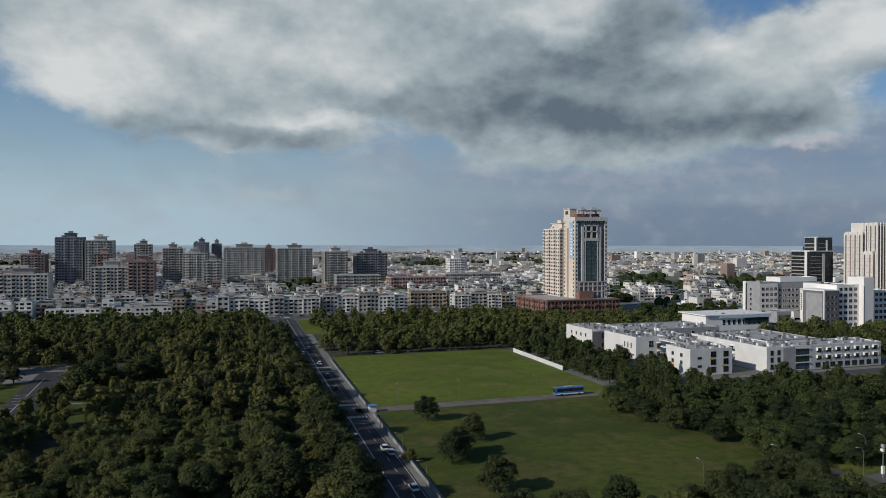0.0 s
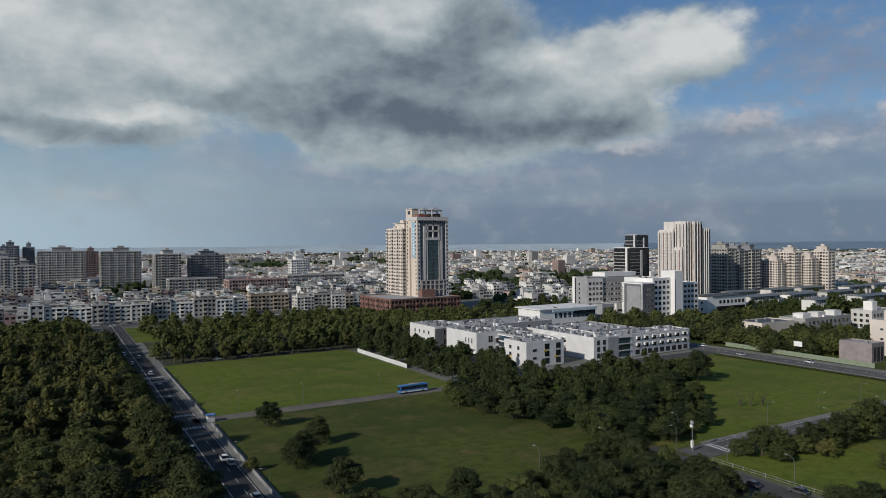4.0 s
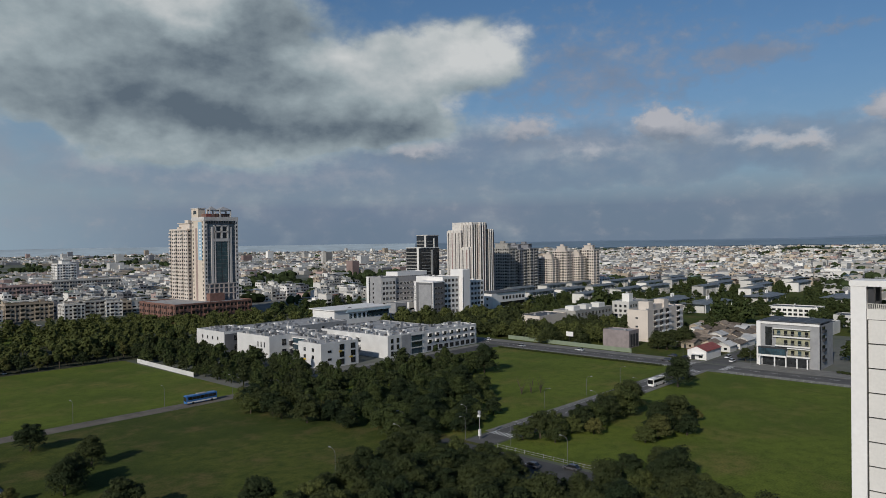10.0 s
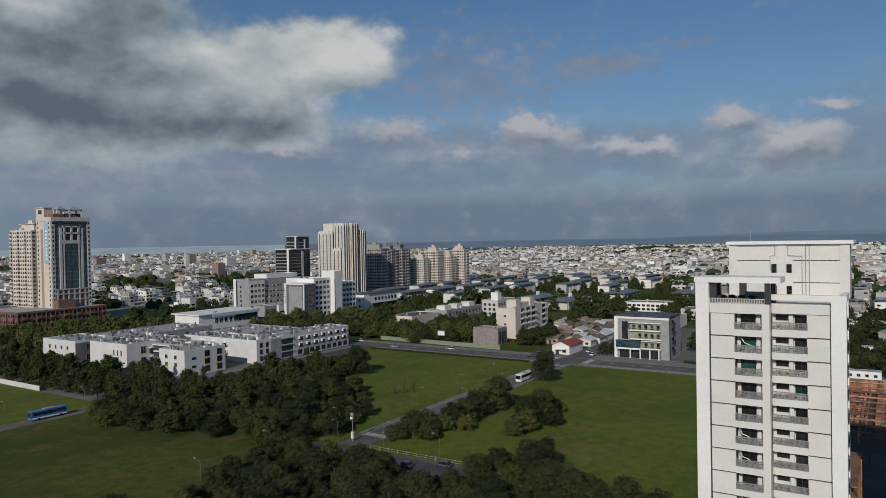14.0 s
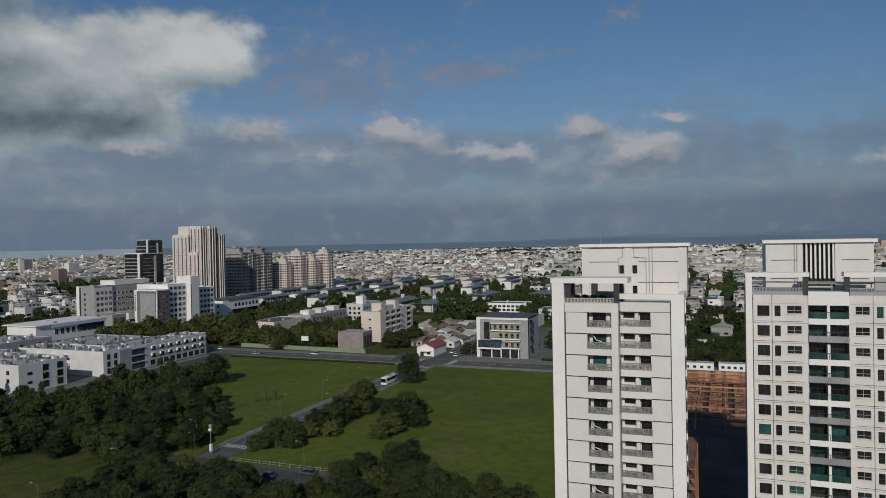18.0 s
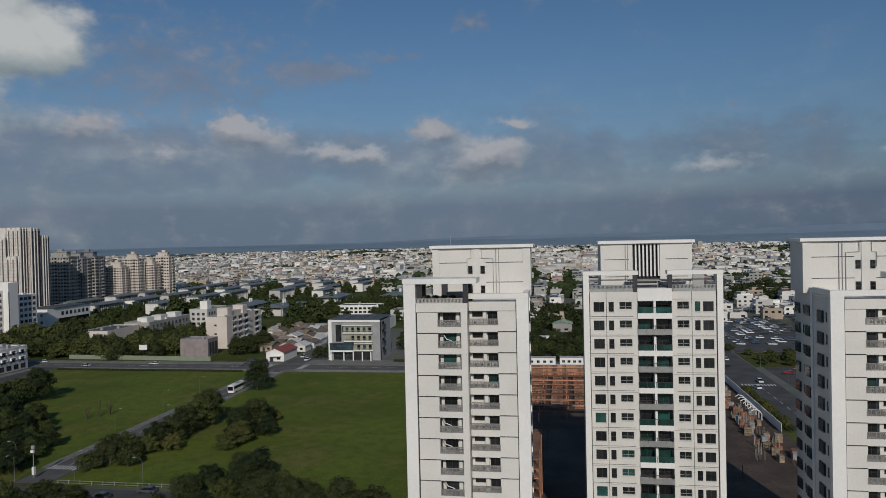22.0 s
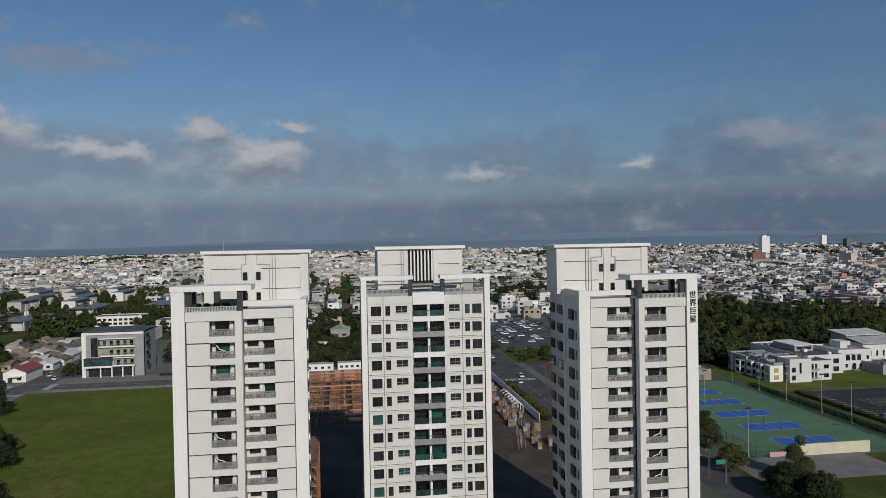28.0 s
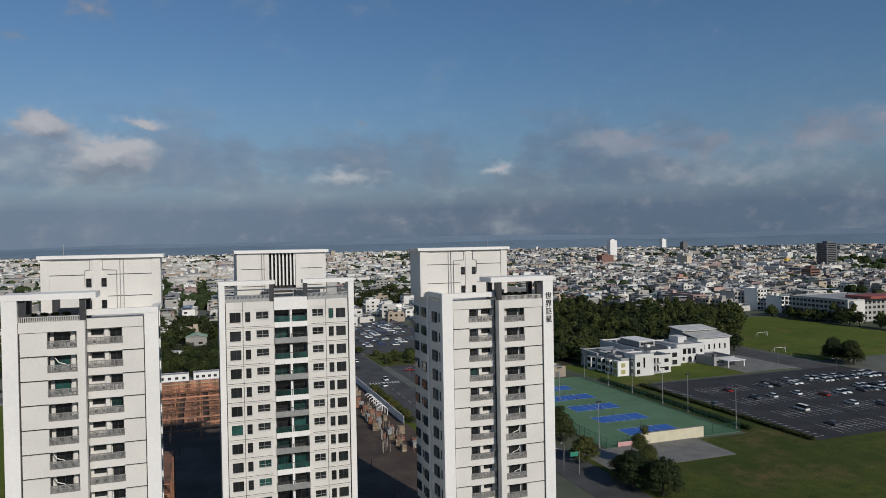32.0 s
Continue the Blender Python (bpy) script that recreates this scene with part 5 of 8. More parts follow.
CREAM_TOWN = mat("town_cream", (0.66, 0.585, 0.51), 0.75, 0.06, 0.1)
block("apartment_block", -182, -140, 722, 745, 31, W1, "grey apartment block behind the park", floors=9)
block("apartment_block", -104, -72, 717, 740, 37, W1, "pale grey balconied apartment tower", floors=12, huts=2)
block("apartment_block", -72, -50, 712, 740, 42, W3, "red-brown tiled apartment tower", floors=13)
block("apartment_tower", -180, -150, 969, 995, 66, W4, "tall dark blue-grey apartment tower", floors=20, glass=GLASS_BLUE)
block("apartment_tower", -146, -115, 962, 990, 62, W1, "tall grey apartment tower", floors=19, glass=GLASS_BLUE)
block("apartment_block", -60, -36, 1005, 1030, 52, W1, "grey apartment tower with a gabled top", floors=16)
block("apartment_block", -34, -4, 973, 998, 46, W1, "pale apartment tower with a rounded roof", floors=14)
block("apartment_slab", 19, 78, 1110, 1130, 52, W1, "wide pale apartment slab with balcony bands", floors=15)
block("apartment_slab", 93, 144, 1065, 1085, 51, W1, "wide pale apartment slab with balcony bands", floors=15)
block("apartment_block", -8, 14, 905, 925, 38, W1, "grey apartment house among the towers", floors=11)
block("apartment_block", -128, -108, 905, 925, 47, W3, "pinkish brown apartment tower", floors=14)
block("apartment_block", -215, -190, 960, 985, 45, W3, "pinkish brown apartment tower", floors=14)
block("apartment_block", -100, -78, 1060, 1085, 57, W1, "grey apartment tower with a domed roof", floors=17)
block("apartment_block", -25, -2, 1180, 1205, 60, W4, "slate grey apartment tower far off", floors=18, glass=GLASS_BLUE)
block("apartment_block", 2, 17, 1190, 1210, 58, W4, "slate grey apartment tower far off", floors=18, glass=GLASS_BLUE)
block("apartment_block", 84, 106, 1250, 1270, 50, W3, "reddish apartment tower far off", floors=15)
block("apartment_block", -240, -200, 760, 790, 36, W3, "brick red apartment block behind the park", floors=11)
block("parking_block", 138, 190, 815, 835, 22, W1, "long grey building with open floors", floors=6)
block("market_block", 196, 262, 790, 815, 20, W3, "long pink and white market block", floors=5)
block("factory_block", 300, 380, 905, 940, 18, W1, "long grey works building with window rows", floors=4)
block("apartment_block", 338, 362, 1000, 1020, 36, W0, "white and dark apartment block far off", floors=10)
block("apartment_block", 140, 170, 919, 945, 48, W1, "grey apartment tower behind the shops", floors=15)
block("apartment_block", 183, 225, 928, 950, 46, W4, "dark apartment block with green netting", floors=14)
for bx0, bx1, by, bh, bw_ in ((5, 14, 604, 16, W0), (14.3, 30, 605, 13, W0), (30.3, 46, 606, 12, W0), (46.3, 58, 605, 14, W1), (58.3, 74, 607, 12.5, W0), (74.3, 88, 606, 13, W0), (91, 104, 609, 14, W1), (104.3, 122, 610, 12, W0), (122.3, 140, 609, 14.5, W1),
                              (140.3, 154, 608, 13, W0), (154.3, 167, 609, 11.5, W0), (174, 209, 628, 14, W2), (212, 228, 613, 12, W0), (228.3, 244, 614, 13.5, W1), (244.3, 258, 612, 12, W0)):
    front = block("shop_house", bx0, bx1, by, by + 14, bh, bw_, "four storey shop house with open balconies", floors=4, huts=2, group="street front")
    box_part("sheet_roof", SHOP_ROOFS[int(bx0) % 3], front, 1.0, bx1 - bx0 - 1.0, 3, 12.5, bh + 2.3, bh + 2.5)
podium = block("mall_podium", 256, 322, 514, 575, 13.5, BRICK, "long red brick podium building", floors=3, huts=1)
box_part("roof_deck", ROOF_GREY, podium, 0.3, 65.7, 0.3, 60.7, 13.5, 13.7)
block("apartment_tower", 287, 305, 553, 584, 72, CREAM_TOWN, "cream apartment tower with balcony stacks", floors=19, base=13.5)
banded("office_block", 565, 595, 557, 580, 52, "dark glass office block with pale floor bands")
banded("office_block", 577, 595, 558, 575, 66, "narrow glass office tower with pale frames", base=52.3)
block("apartment_slab", 652, 668, 500, 530, 50, W1, "grey and dark banded apartment slab", floors=14)
block("apartment_slab", 668.4, 684, 497, 527, 48, W4, "dark grey apartment slab with pale bands", floors=14, band=W1)
block("apartment_slab", 684.4, 702, 494, 524, 49, W4, "dark grey apartment slab with pale bands", floors=14, band=W1)
for k in range(4):
    block("apartment_block", 722 + 17 * k, 735 + 17 * k, 488 - 9 * k, 508 - 9 * k, (36, 45, 38, 46)[k], mat("pale_rose_tile", (0.60, 0.535, 0.475), 0.75, 0.06, 0.1), "tan apartment tower with a stepped roof", floors=13, group="tan towers", huts=2)

# ---- nearer buildings ----
def win_mesh(w, h, face, hood=False, frame_mat=None):
    """A window frame, sometimes with a box hood, and the pane set back in it."""
    bm, pane = BM(), BM()

    def q(a0, a1, d0, d1, z0, z1, m, to=None):
        to = to or bm
        n = len(to.faces)
        if face == "w":
            bx(to, d0, d1, a0, a1, z0, z1)
        else:
            bx(to, a0, a1, d0, d1, z0, z1)
        to.faces.ensure_lookup_table()
        for f in to.faces[n:]:
            f.material_index = m

    q(0, w, -0.05, 0.08, 0, h, 0, pane)
    t = 0.09
    for a in ((-t, 0), (w, w + t), (w / 2 - 0.03, w / 2 + 0.03)):
        q(a[0], a[1], -0.12, 0.05, -t, h + t, 0)
    q(0, w, -0.12, 0.05, -t, 0, 0)
    q(0, w, -0.12, 0.05, h, h + t, 0)
    if hood:
        q(-0.25, w + 0.25, -0.9, 0.0, h + t, h + 0.3, 1)
        q(-0.25, -0.1, -0.9, 0.0, h * 0.45, h + t, 1)
        q(w + 0.1, w + 0.25, -0.9, 0.0, h * 0.45, h + t, 1)
    return mesh_of("window", bm, (frame_mat or ALU, WHITE)), mesh_of("pane", pane, GLASS)


def house(name, x0, x1, y0, y1, h, wall, label, category="building", base=0.0, roof=None, units=0, parapet=0.6, group=""):
    """A near building: walls with a parapet, a roof deck and roof units; windows are added by windows()."""
    t = thing(name, label, category, x0, y0, 0, 0, group)
    W, D = x1 - x0, y1 - y0
    bm = BM()
    bx(bm, 0, W, 0, D, base - (0.2 if base == 0 else 0), h)
    p = 0.3
    for a in ((0, W, 0, p), (0, W, D - p, D), (0, p, p, D - p), (W - p, W, p, D - p)):
        bx(bm, a[0], a[1], a[2], a[3], h, h + parapet)
    part("wall", bm, wall, t)
    box_part("roof_deck", roof or ROOF_GREY, t, p, W - p, p, D - p, h, h + 0.06)
    rng = random.Random(int(x0 * 3 + y0 * 5))
    for i in range(units):
        w, d, z = rng.uniform(0.8, 2.4), rng.uniform(0.8, 1.8), rng.uniform(0.6, 1.7)
        ux, uy = rng.uniform(0.6, max(0.7, W - w - 0.6)), rng.uniform(0.6, max(0.7, D - d - 0.6))
        bm = BM()
        bx(bm, ux, ux + w, uy, uy + d, h + 0.06, h + z)
        bx(bm, ux - 0.06, ux + w + 0.06, uy - 0.06, uy + d + 0.06, h + z, h + z + 0.08)
        part("roof_unit", bm, rng.choice((ALU, WHITE, GREY, GREY, GREY_DARK)), t)
    t["size"] = (W, D, h)
    return t


def windows(t, face, a0, a1, n, zs, w, h, hood=False, frame_mat=None):
    """A row of n windows between a0 and a1 along a face, at each height of zs. w: west, s: south, n: north face."""
    f = "w" if face == "w" else "s"
    me, pane = win_mesh(w, h, f, hood, frame_mat)
    D = t["size"][1]
    for z in zs:
        for i in range(n):
            a = a0 + (a1 - a0) * (i + 0.5) / n - w / 2
            if face == "w":
                ob = put("window", me, t, 0, a, z)
            elif face == "s":
                ob = put("window", me, t, a, 0, z)
            else:
                ob = put("window", me, t, a + w, D, z)
                ob.rotation_euler = (0, 0, math.pi)
            put("pane", pane, ob, 0, 0, 0)


# school: white wings round a courtyard
sa = house("school_wing", 203, 224, 352, 382, 11, SCHOOL_WHITE, "white three storey school wing with flat roof", "school", units=22, group="school wings")
box_part("wall_panel", GREY_DARK, sa, 0.4, 20.8, -0.03, 0.0, 0, 10.4, "dark grey facade panel")
windows(sa, "s", 4, 17, 2, (1.2, 6.5), 2.4, 3.0)
windows(sa, "w", 4, 26, 4, (6.8,), 1.2, 1.8)
sb = house("school_wing", 208, 226, 316, 347, 11, SCHOOL_WHITE, "white school wing with a tall plain end wall", "school", units=34, group="school wings")
windows(sb, "s", 6, 12, 1, (0.9, 6.2), 2.6, 3.2)
for zz in (1.4, 5.6):
    box_part("hood", STEEL_DARK, sb, 12.4, 16.6, -1.2, 0.0, zz, zz + 2.6)
    box_part("hood_top", WHITE, sb, 12.2, 16.8, -1.4, 0.0, zz + 2.6, zz + 2.9)
windows(sb, "w", 3, 12, 3, (5.6,), 0.8, 2.6)
sl = house("school_link", 222, 237, 288, 316, 10.4, GREY, "dark glazed link between two school wings", "school", units=24, group="school wings")
for zz in (0.6, 3.9, 7.2):
    box_part("glazing", GLASS_BLUE, sl, -0.06, 0.1, 1, 27, zz, zz + 2.5)
    box_part("floor_edge", WHITE, sl, -0.5, 0.1, 0.5, 27.5, zz + 2.5, zz + 2.85)
sc = house("school_wing", 206, 229, 270, 288, 11.4, SCHOOL_WHITE, "white school wing with yellow window panels", "school", units=24, group="school wings")
windows(sc, "s", 9, 23, 2, (1.0, 4.5, 8.0), 2.6, 2.5, frame_mat=STEEL_DARK)
windows(sc, "s", 2, 8, 1, (3.6, 7.4), 2.0, 0.9, frame_mat=STEEL_DARK)
windows(sc, "w", 3, 16, 2, (4.4, 7.8), 1.6, 1.6)
YELLOW = mat("yellow_panel", (0.62, 0.42, 0.06), 0.6, 0.05, 1.0)
for px_, pz in ((10.6, 6.75), (17.2, 3.4)):
    box_part("panel", YELLOW, sc, px_, px_ + 2.2, -0.08, 0.02, pz, pz + 0.9, "yellow panel")
box_part("panel", YELLOW, sc, -0.08, 0.02, 12, 14, 3.2, 4.2, "yellow panel")
sd = house("school_wing", 246, 316, 267, 283, 11, SCHOOL_WHITE, "long white school wing with box hood windows", "school", units=40, group="school wings")
windows(sd, "s", 28, 69, 7, (4.4, 7.9), 2.8, 2.0, True)
windows(sd, "s", 28, 69, 9, (0.8,), 2.8, 2.2, frame_mat=STEEL_DARK)
windows(sd, "s", 1, 9, 2, (4.4, 7.7, 1.2), 1.5, 2.2, frame_mat=STEEL_DARK)
box_part("wall_panel", GREY, sd, 9.5, 16.5, -0.12, 0.0, 0, 11)
box_part("wall_panel", mat("pale_grey_panel", (0.50, 0.50, 0.51), 0.7, 0.05, 0.4), sd, 26, 69.6, -0.04, 0.0, 0, 11.4, "pale grey facade panel")
for zz in (0.5, 3.9, 7.3):
    box_part("glazing", GLASS_BLUE, sd, 17, 25, -0.08, 0.1, zz, zz + 2.8)
    box_part("floor_edge", GREY, sd, 16.7, 25.3, -0.6, 0.1, zz + 2.8, zz + 3.05)
se = house("school_wing", 246, 262, 283, 322, 11, SCHOOL_WHITE, "white school wing with hooded windows on its side", "school", units=34, group="school wings")
windows(se, "w", 2, 30, 3, (7.0, 3.2), 2.8, 2.2, True, STEEL_DARK)
for a in (5.3, 14.6, 24.0):
    box_part("blind", GREY_DARK, se, -0.9, 0.0, a, a + 3.4, 3.0, 5.2)
for x0, x1, y0, y1, h in ((226, 246, 316.5, 352, 10), (262.4, 300, 290, 330, 10.4), (230, 290, 353, 385, 9.6)):
    q = house("school_hall", x0, x1, y0, y1, h, GREY, "low school hall with a cluttered grey roof", "school", units=34, group="school wings")
    windows(q, "s", 2, x1 - x0 - 2, 5, (h - 3,), 1.8, 1.6)

# white and light blue block behind the school
kb = house("clinic_block", 300, 350, 378, 402, 13, WHITE, "white block with blue glass and flat roof slabs", units=6)
windows(kb, "s", 12, 48, 9, (7.5,), 2.2, 3.2, frame_mat=mat("pale_blue_frame", (0.35, 0.50, 0.58), 0.5, 0.05, 1.0))
box_part("glazing", GLASS_BLUE, kb, 30, 49, -0.5, 0.1, 8.2, 11.6)
box_part("fascia", mat("pale_blue_panel", (0.48, 0.60, 0.66), 0.5, 0.05, 1.0), kb, 10, 50.4, -1.3, 0.1, 11.9, 13.5)
windows(kb, "s", 3, 10, 2, (1.5, 5.5), 1.8, 1.8)
box_part("roof_slab", WHITE, kb, -1, 51, -1.2, 27, 13.6, 14.2, "thin white roof slab")
kg = house("gate_frame", 366, 378, 388, 398, 13, GREY, "grey open frame porch before the hospital")
# Dark sheets stand for the shade between the porch posts
for a in (0.5, 6.2):
    box_part("opening", STEEL_DARK, kg, a + 0.8, a + 4.4, -0.1, 0.05, 1, 11)

# hospital
ha = house("hospital_wing", 376, 392, 415, 432, 31, GREY, "grey hospital wing with white end frame", "hospital", units=4, parapet=1.2)
windows(ha, "w", 7, 11, 1, tuple(4 + 3.6 * i for i in range(7)), 1.4, 1.6)
box_part("edge_frame", WHITE, ha, -0.3, 0.05, 14.2, 17, 0, 32)
box_part("edge_frame", STEEL_DARK, ha, -0.25, 0.05, 12.9, 14.1, 0, 31)
windows(ha, "s", 1.0, 15.8, 4, tuple(5.6 + 4.1 * i for i in range(6)), 2.3, 2.0, frame_mat=GREY)
box_part("wall_panel", CREAM, ha, 0.2, 16, -0.04, 0.02, 0, 31)
hb = house("hospital_wing", 392.2, 425, 416, 434, 31, mat("taupe_tile", (0.40, 0.375, 0.355), 0.7, 0.06, 0.5), "wide grey hospital wing with window rows", "hospital", units=8)
windows(hb, "s", 1, 32, 8, tuple(13 + 4.1 * i for i in range(4)), 2.6, 1.7, frame_mat=WHITE)
hp = house("hospital_podium", 390, 420, 398, 415.5, 11.5, CREAM, "cream hospital podium with window bands", "hospital", units=3)
for zz in (2.2, 6.2):
    box_part("glazing", GLASS, hp, 1, 29, -0.06, 0.1, zz, zz + 1.4)
hc = house("hospital_tower", 389, 402, 371, 391, 27.5, GREY_DARK, "dark grey hospital tower with a white edge", "hospital", units=2)
windows(hc, "w", 5, 9, 1, tuple(3 + 3.6 * i for i in range(6)), 1.3, 1.5)
box_part("wall_panel", GREY, hc, -0.1, 0.02, 1.5, 15.0, 0, 26.5)
box_part("edge_frame", WHITE, hc, -0.3, 0.05, 17.8, 20, 0, 28.4)
windows(hc, "s", 1.5, 11.5, 3, tuple(3 + 4.0 * i for i in range(6)), 1.9, 1.7, frame_mat=GREY)
hd = house("hospital_wing", 402.2, 421, 373, 402, 31.5, WHITE, "white hospital wing with square windows", "hospital", units=3)
windows(hd, "s", 1.0, 18.2, 4, tuple(4 + 4.0 * i for i in range(7)), 2.5, 2.0, frame_mat=GREY)
box_part("edge_frame", WHITE, hc, -0.3, 13.2, -0.3, 20.2, 28.1, 29.0, "white top frame")
box_part("edge_frame", WHITE, hc, -0.34, 0.6, -0.34, 0.3, 0, 28.1, "white corner frame")
for k in range(8):
    box_part("name_bar", STEEL_DARK, hc, -0.38, -0.3, 18.5, 19.4, 24.6 - 1.5 * k, 25.6 - 1.5 * k)
he = house("hospital_core", 421.2, 430, 369, 382, 36.5, WHITE, "blank white stair tower of the hospital", "hospital")
box_part("edge_joint", STEEL_DARK, he, -0.05, 0.4, -0.12, 0.02, 2, 31)
hf = house("hospital_wing", 430.2, 452, 373, 400, 27, WHITE, "white hospital wing beside the stair tower", "hospital", units=4)
windows(hf, "s", 1, 21, 5, tuple(4 + 4.0 * i for i in range(6)), 2.5, 2.0, frame_mat=GREY)
hg = house("hospital_roof_block", 398, 432, 419, 433, 34.5, WHITE, "white plant room on the hospital roof", "hospital", base=31.7)
an = house("hospital_annex", 482, 531, 389, 416, 12.5, WHITE, "white annex with dark flat roof", units=3, roof=ROOF_DARK)
windows(an, "s", 14, 48, 7, (7.4,), 2.4, 2.6, frame_mat=STEEL_DARK)
box_part("glazing", GLASS, an, 12, 48, -0.05, 0.1, 1, 5)
windows(an, "w", 3, 24, 5, (7.4, 2.0), 1.8, 2.0)
box_part("roof_slab", ROOF_DARK, an, 6, 49.6, -0.8, 20, 13.2, 13.7)

# four storey office with loggias and solar roof
of = house("office", 344, 370, 87.5, 118, 19.2, GREY, "grey four storey office with white framed loggias", "office")
box_part("solar_roof", ROOF_DARK, of, 0.5, 27, -0.3, 30, 20.6, 20.9, "dark solar panels in rows")
for a in (8, 15.5, 23):
    box_part("panel_gap", ALU, of, 0.6, 26.9, a, a + 0.15, 20.9, 20.95)
for a in (2, 10, 18, 26, 29):
    box_part("roof_post", STEEL_DARK, of, 1.0, 1.3, a, a + 0.3, 19.2, 20.6)
box_part("edge_frame", WHITE, of, -0.6, 3, 28.9, 31, 0, 20.4, "white edge frame")
box_part("edge_frame", WHITE, of, -0.6, 0.2, 0, 28.9, 19.4, 20.4, "white edge frame")
box_part("pier", GREY, of, -0.5, 2, 0.0, 4.2, 0, 19.4)
LOG = mat("loggia_inside", (0.36, 0.345, 0.24), 0.8, 0.15, 0.8)
for zz, a0, a1 in ((14.2, 4.6, 22.2), (10.0, 4.6, 21.2), (5.4, 4.6, 15.2)):
    box_part("loggia_back", LOG, of, -0.08, 0.02, a0, a1, zz, zz + 3.2)
    box_part("loggia_frame", WHITE, of, -1.5, 0.0, a0 - 0.2, a1 + 0.2, zz - 0.55, zz, "white loggia slab")
    if zz != 10.0:
        box_part("loggia_frame", WHITE, of, -1.5, 0.0, a0 - 0.2, a1 + 0.2, zz + 3.2, zz + 3.55, "white loggia slab")
    bm = BM()
    n = int((a1 - a0) / 0.45)
    for i in range(n):
        bx(bm, -1.42, -1.36, a0 + 0.45 * i, a0 + 0.45 * i + 0.08, zz, zz + 1.0)
    bx(bm, -1.45, -1.33, a0, a1, zz + 1.0, zz + 1.08)
    part("railing", bm, ALU, of)
    for i in range(int((a1 - a0) / 3.4)):
        q = a0 + 0.7 + 3.4 * i
        box_part("door", GLASS_BLUE if i % 3 == 1 else GLASS, of, -0.14, -0.08, q, q + 1.7, zz + 0.1, zz + 2.4)
for i in range(4):
    box_part("loggia_post", WHITE, of, -1.5, -1.1, 22.0, 22.4, 14.2, 17.4)
box_part("canopy", STEEL_DARK, of, -3.2, 0, 15.4, 29.6, 8.4, 8.9)
box_part("glazing", GLASS_BLUE, of, -3.0, -2.8, 15.6, 29.4, 5.5, 8.4)
box_part("floor_edge", WHITE, of, -3.2, 0, 15.4, 29.6, 4.6, 5.4)
for i in range(9):
    a = 15.7 + 1.5 * i
    box_part("mullion", STEEL_DARK, of, -3.08, -2.78, a, a + 0.12, 5.4, 8.4)
box_part("glazing", GLASS, of, -0.1, 0.05, 5, 28, 0.3, 4.2)
for a in (5, 10, 15.4, 21, 28.6):
    box_part("column", WHITE, of, -2.6, -2.0, a, a + 0.6, 0, 4.6)
box_part("glazing", GLASS, of, -0.1, 0.05, 23.2, 26.6, 9.4, 18.0)
for zz in (3.4, 8, 12.6, 16.4):
    box_part("balcony", STEEL_DARK, of, 5, 10, -1.0, 0, zz, zz + 1.1)
    box_part("glazing", GLASS, of, 4.8, 10.4, -0.05, 0.1, zz + 0.2, zz + 2.6)

of.location.y, of.scale = 91.4, (0.8, 0.872, 1.0)

# apartment houses and workshop along the street
ap = house("apartment_house", 379, 426, 191, 204, 17.6, CREAM_TOWN, "cream five storey apartment house with balconies", units=4)
for k in range(5):
    for i in range(5):
        if i == 3:
            continue
        bm = BM()
        bx(bm, 7 + 7.6 * i, 12.4 + 7.6 * i, -1.5, 0, 0.0, 0.25)
        bx(bm, 7 + 7.6 * i, 12.4 + 7.6 * i, -1.5, -1.35, 0.25, 1.15)
        ob = part("balcony", bm, WHITE, ap)
        ob.location = (0, 0, 1.0 + 3.5 * k)
        box_part("glazing", GLASS, ap, 7.4 + 7.6 * i, 12 + 7.6 * i, -0.05, 0.1, 1.3 + 3.5 * k, 3.6 + 3.5 * k)
for a in (7, 27):
    box_part("stair_head", CREAM_TOWN, ap, a, a + 6, 3, 9.5, 17.6, 22.6)
box_part("stair_head", CREAM_TOWN, ap, 14, 27, 4, 11.5, 17.6, 20.2)
windows(ap, "w", 3, 11, 1, (3, 8, 13), 1.4, 0.9)
a2 = house("apartment_house", 482, 512, 258, 272, 12, W0, "white three storey house with balconies", units=2)
windows(a2, "s", 1, 29, 7, (1.2, 4.6, 8.2), 2.2, 2.0)
windows(a2, "w", 1, 13, 3, (1.2, 4.6, 8.2), 1.8, 1.8)
box_part("stair_head", W0, a2, 6, 12, 3, 9, 12, 18)
wk = house("workshop", 351, 362, 188, 204, 9, mat("mauve_tile", (0.30, 0.255, 0.25), 0.8, 0.1, 0.5), "mauve tiled workshop with tall openings", units=1)
# Openings are closed dark sheets, coloured as the unlit inside
for a in (1.5, 4.6, 7.7):
    box_part("opening", STEEL_DARK, wk, a, a + 2.2, -0.06, 0.1, 0.5, 7.5)
tp = house("temple_house", 384, 416, 270, 288, 9, CREAM_TOWN, "cream house half hidden by trees", units=3, roof=ROOF_DARK)
windows(tp, "w", 2, 20, 4, (2, 6), 1.6, 1.6)
tq = house("roof_top_house", 418, 468, 264, 282, 10, W1, "grey house with white roof huts", units=6)
windows(tq, "s", 2, 48, 10, (6.4, 2.4), 2.2, 2.2)
for a in (4, 20, 38):
    box_part("roof_hut", W0, tq, a, a + 8, 4, 11, 10, 13.2)
rt = thing("red_tent", "red and white peaked market tents", "tent", 372, 268)
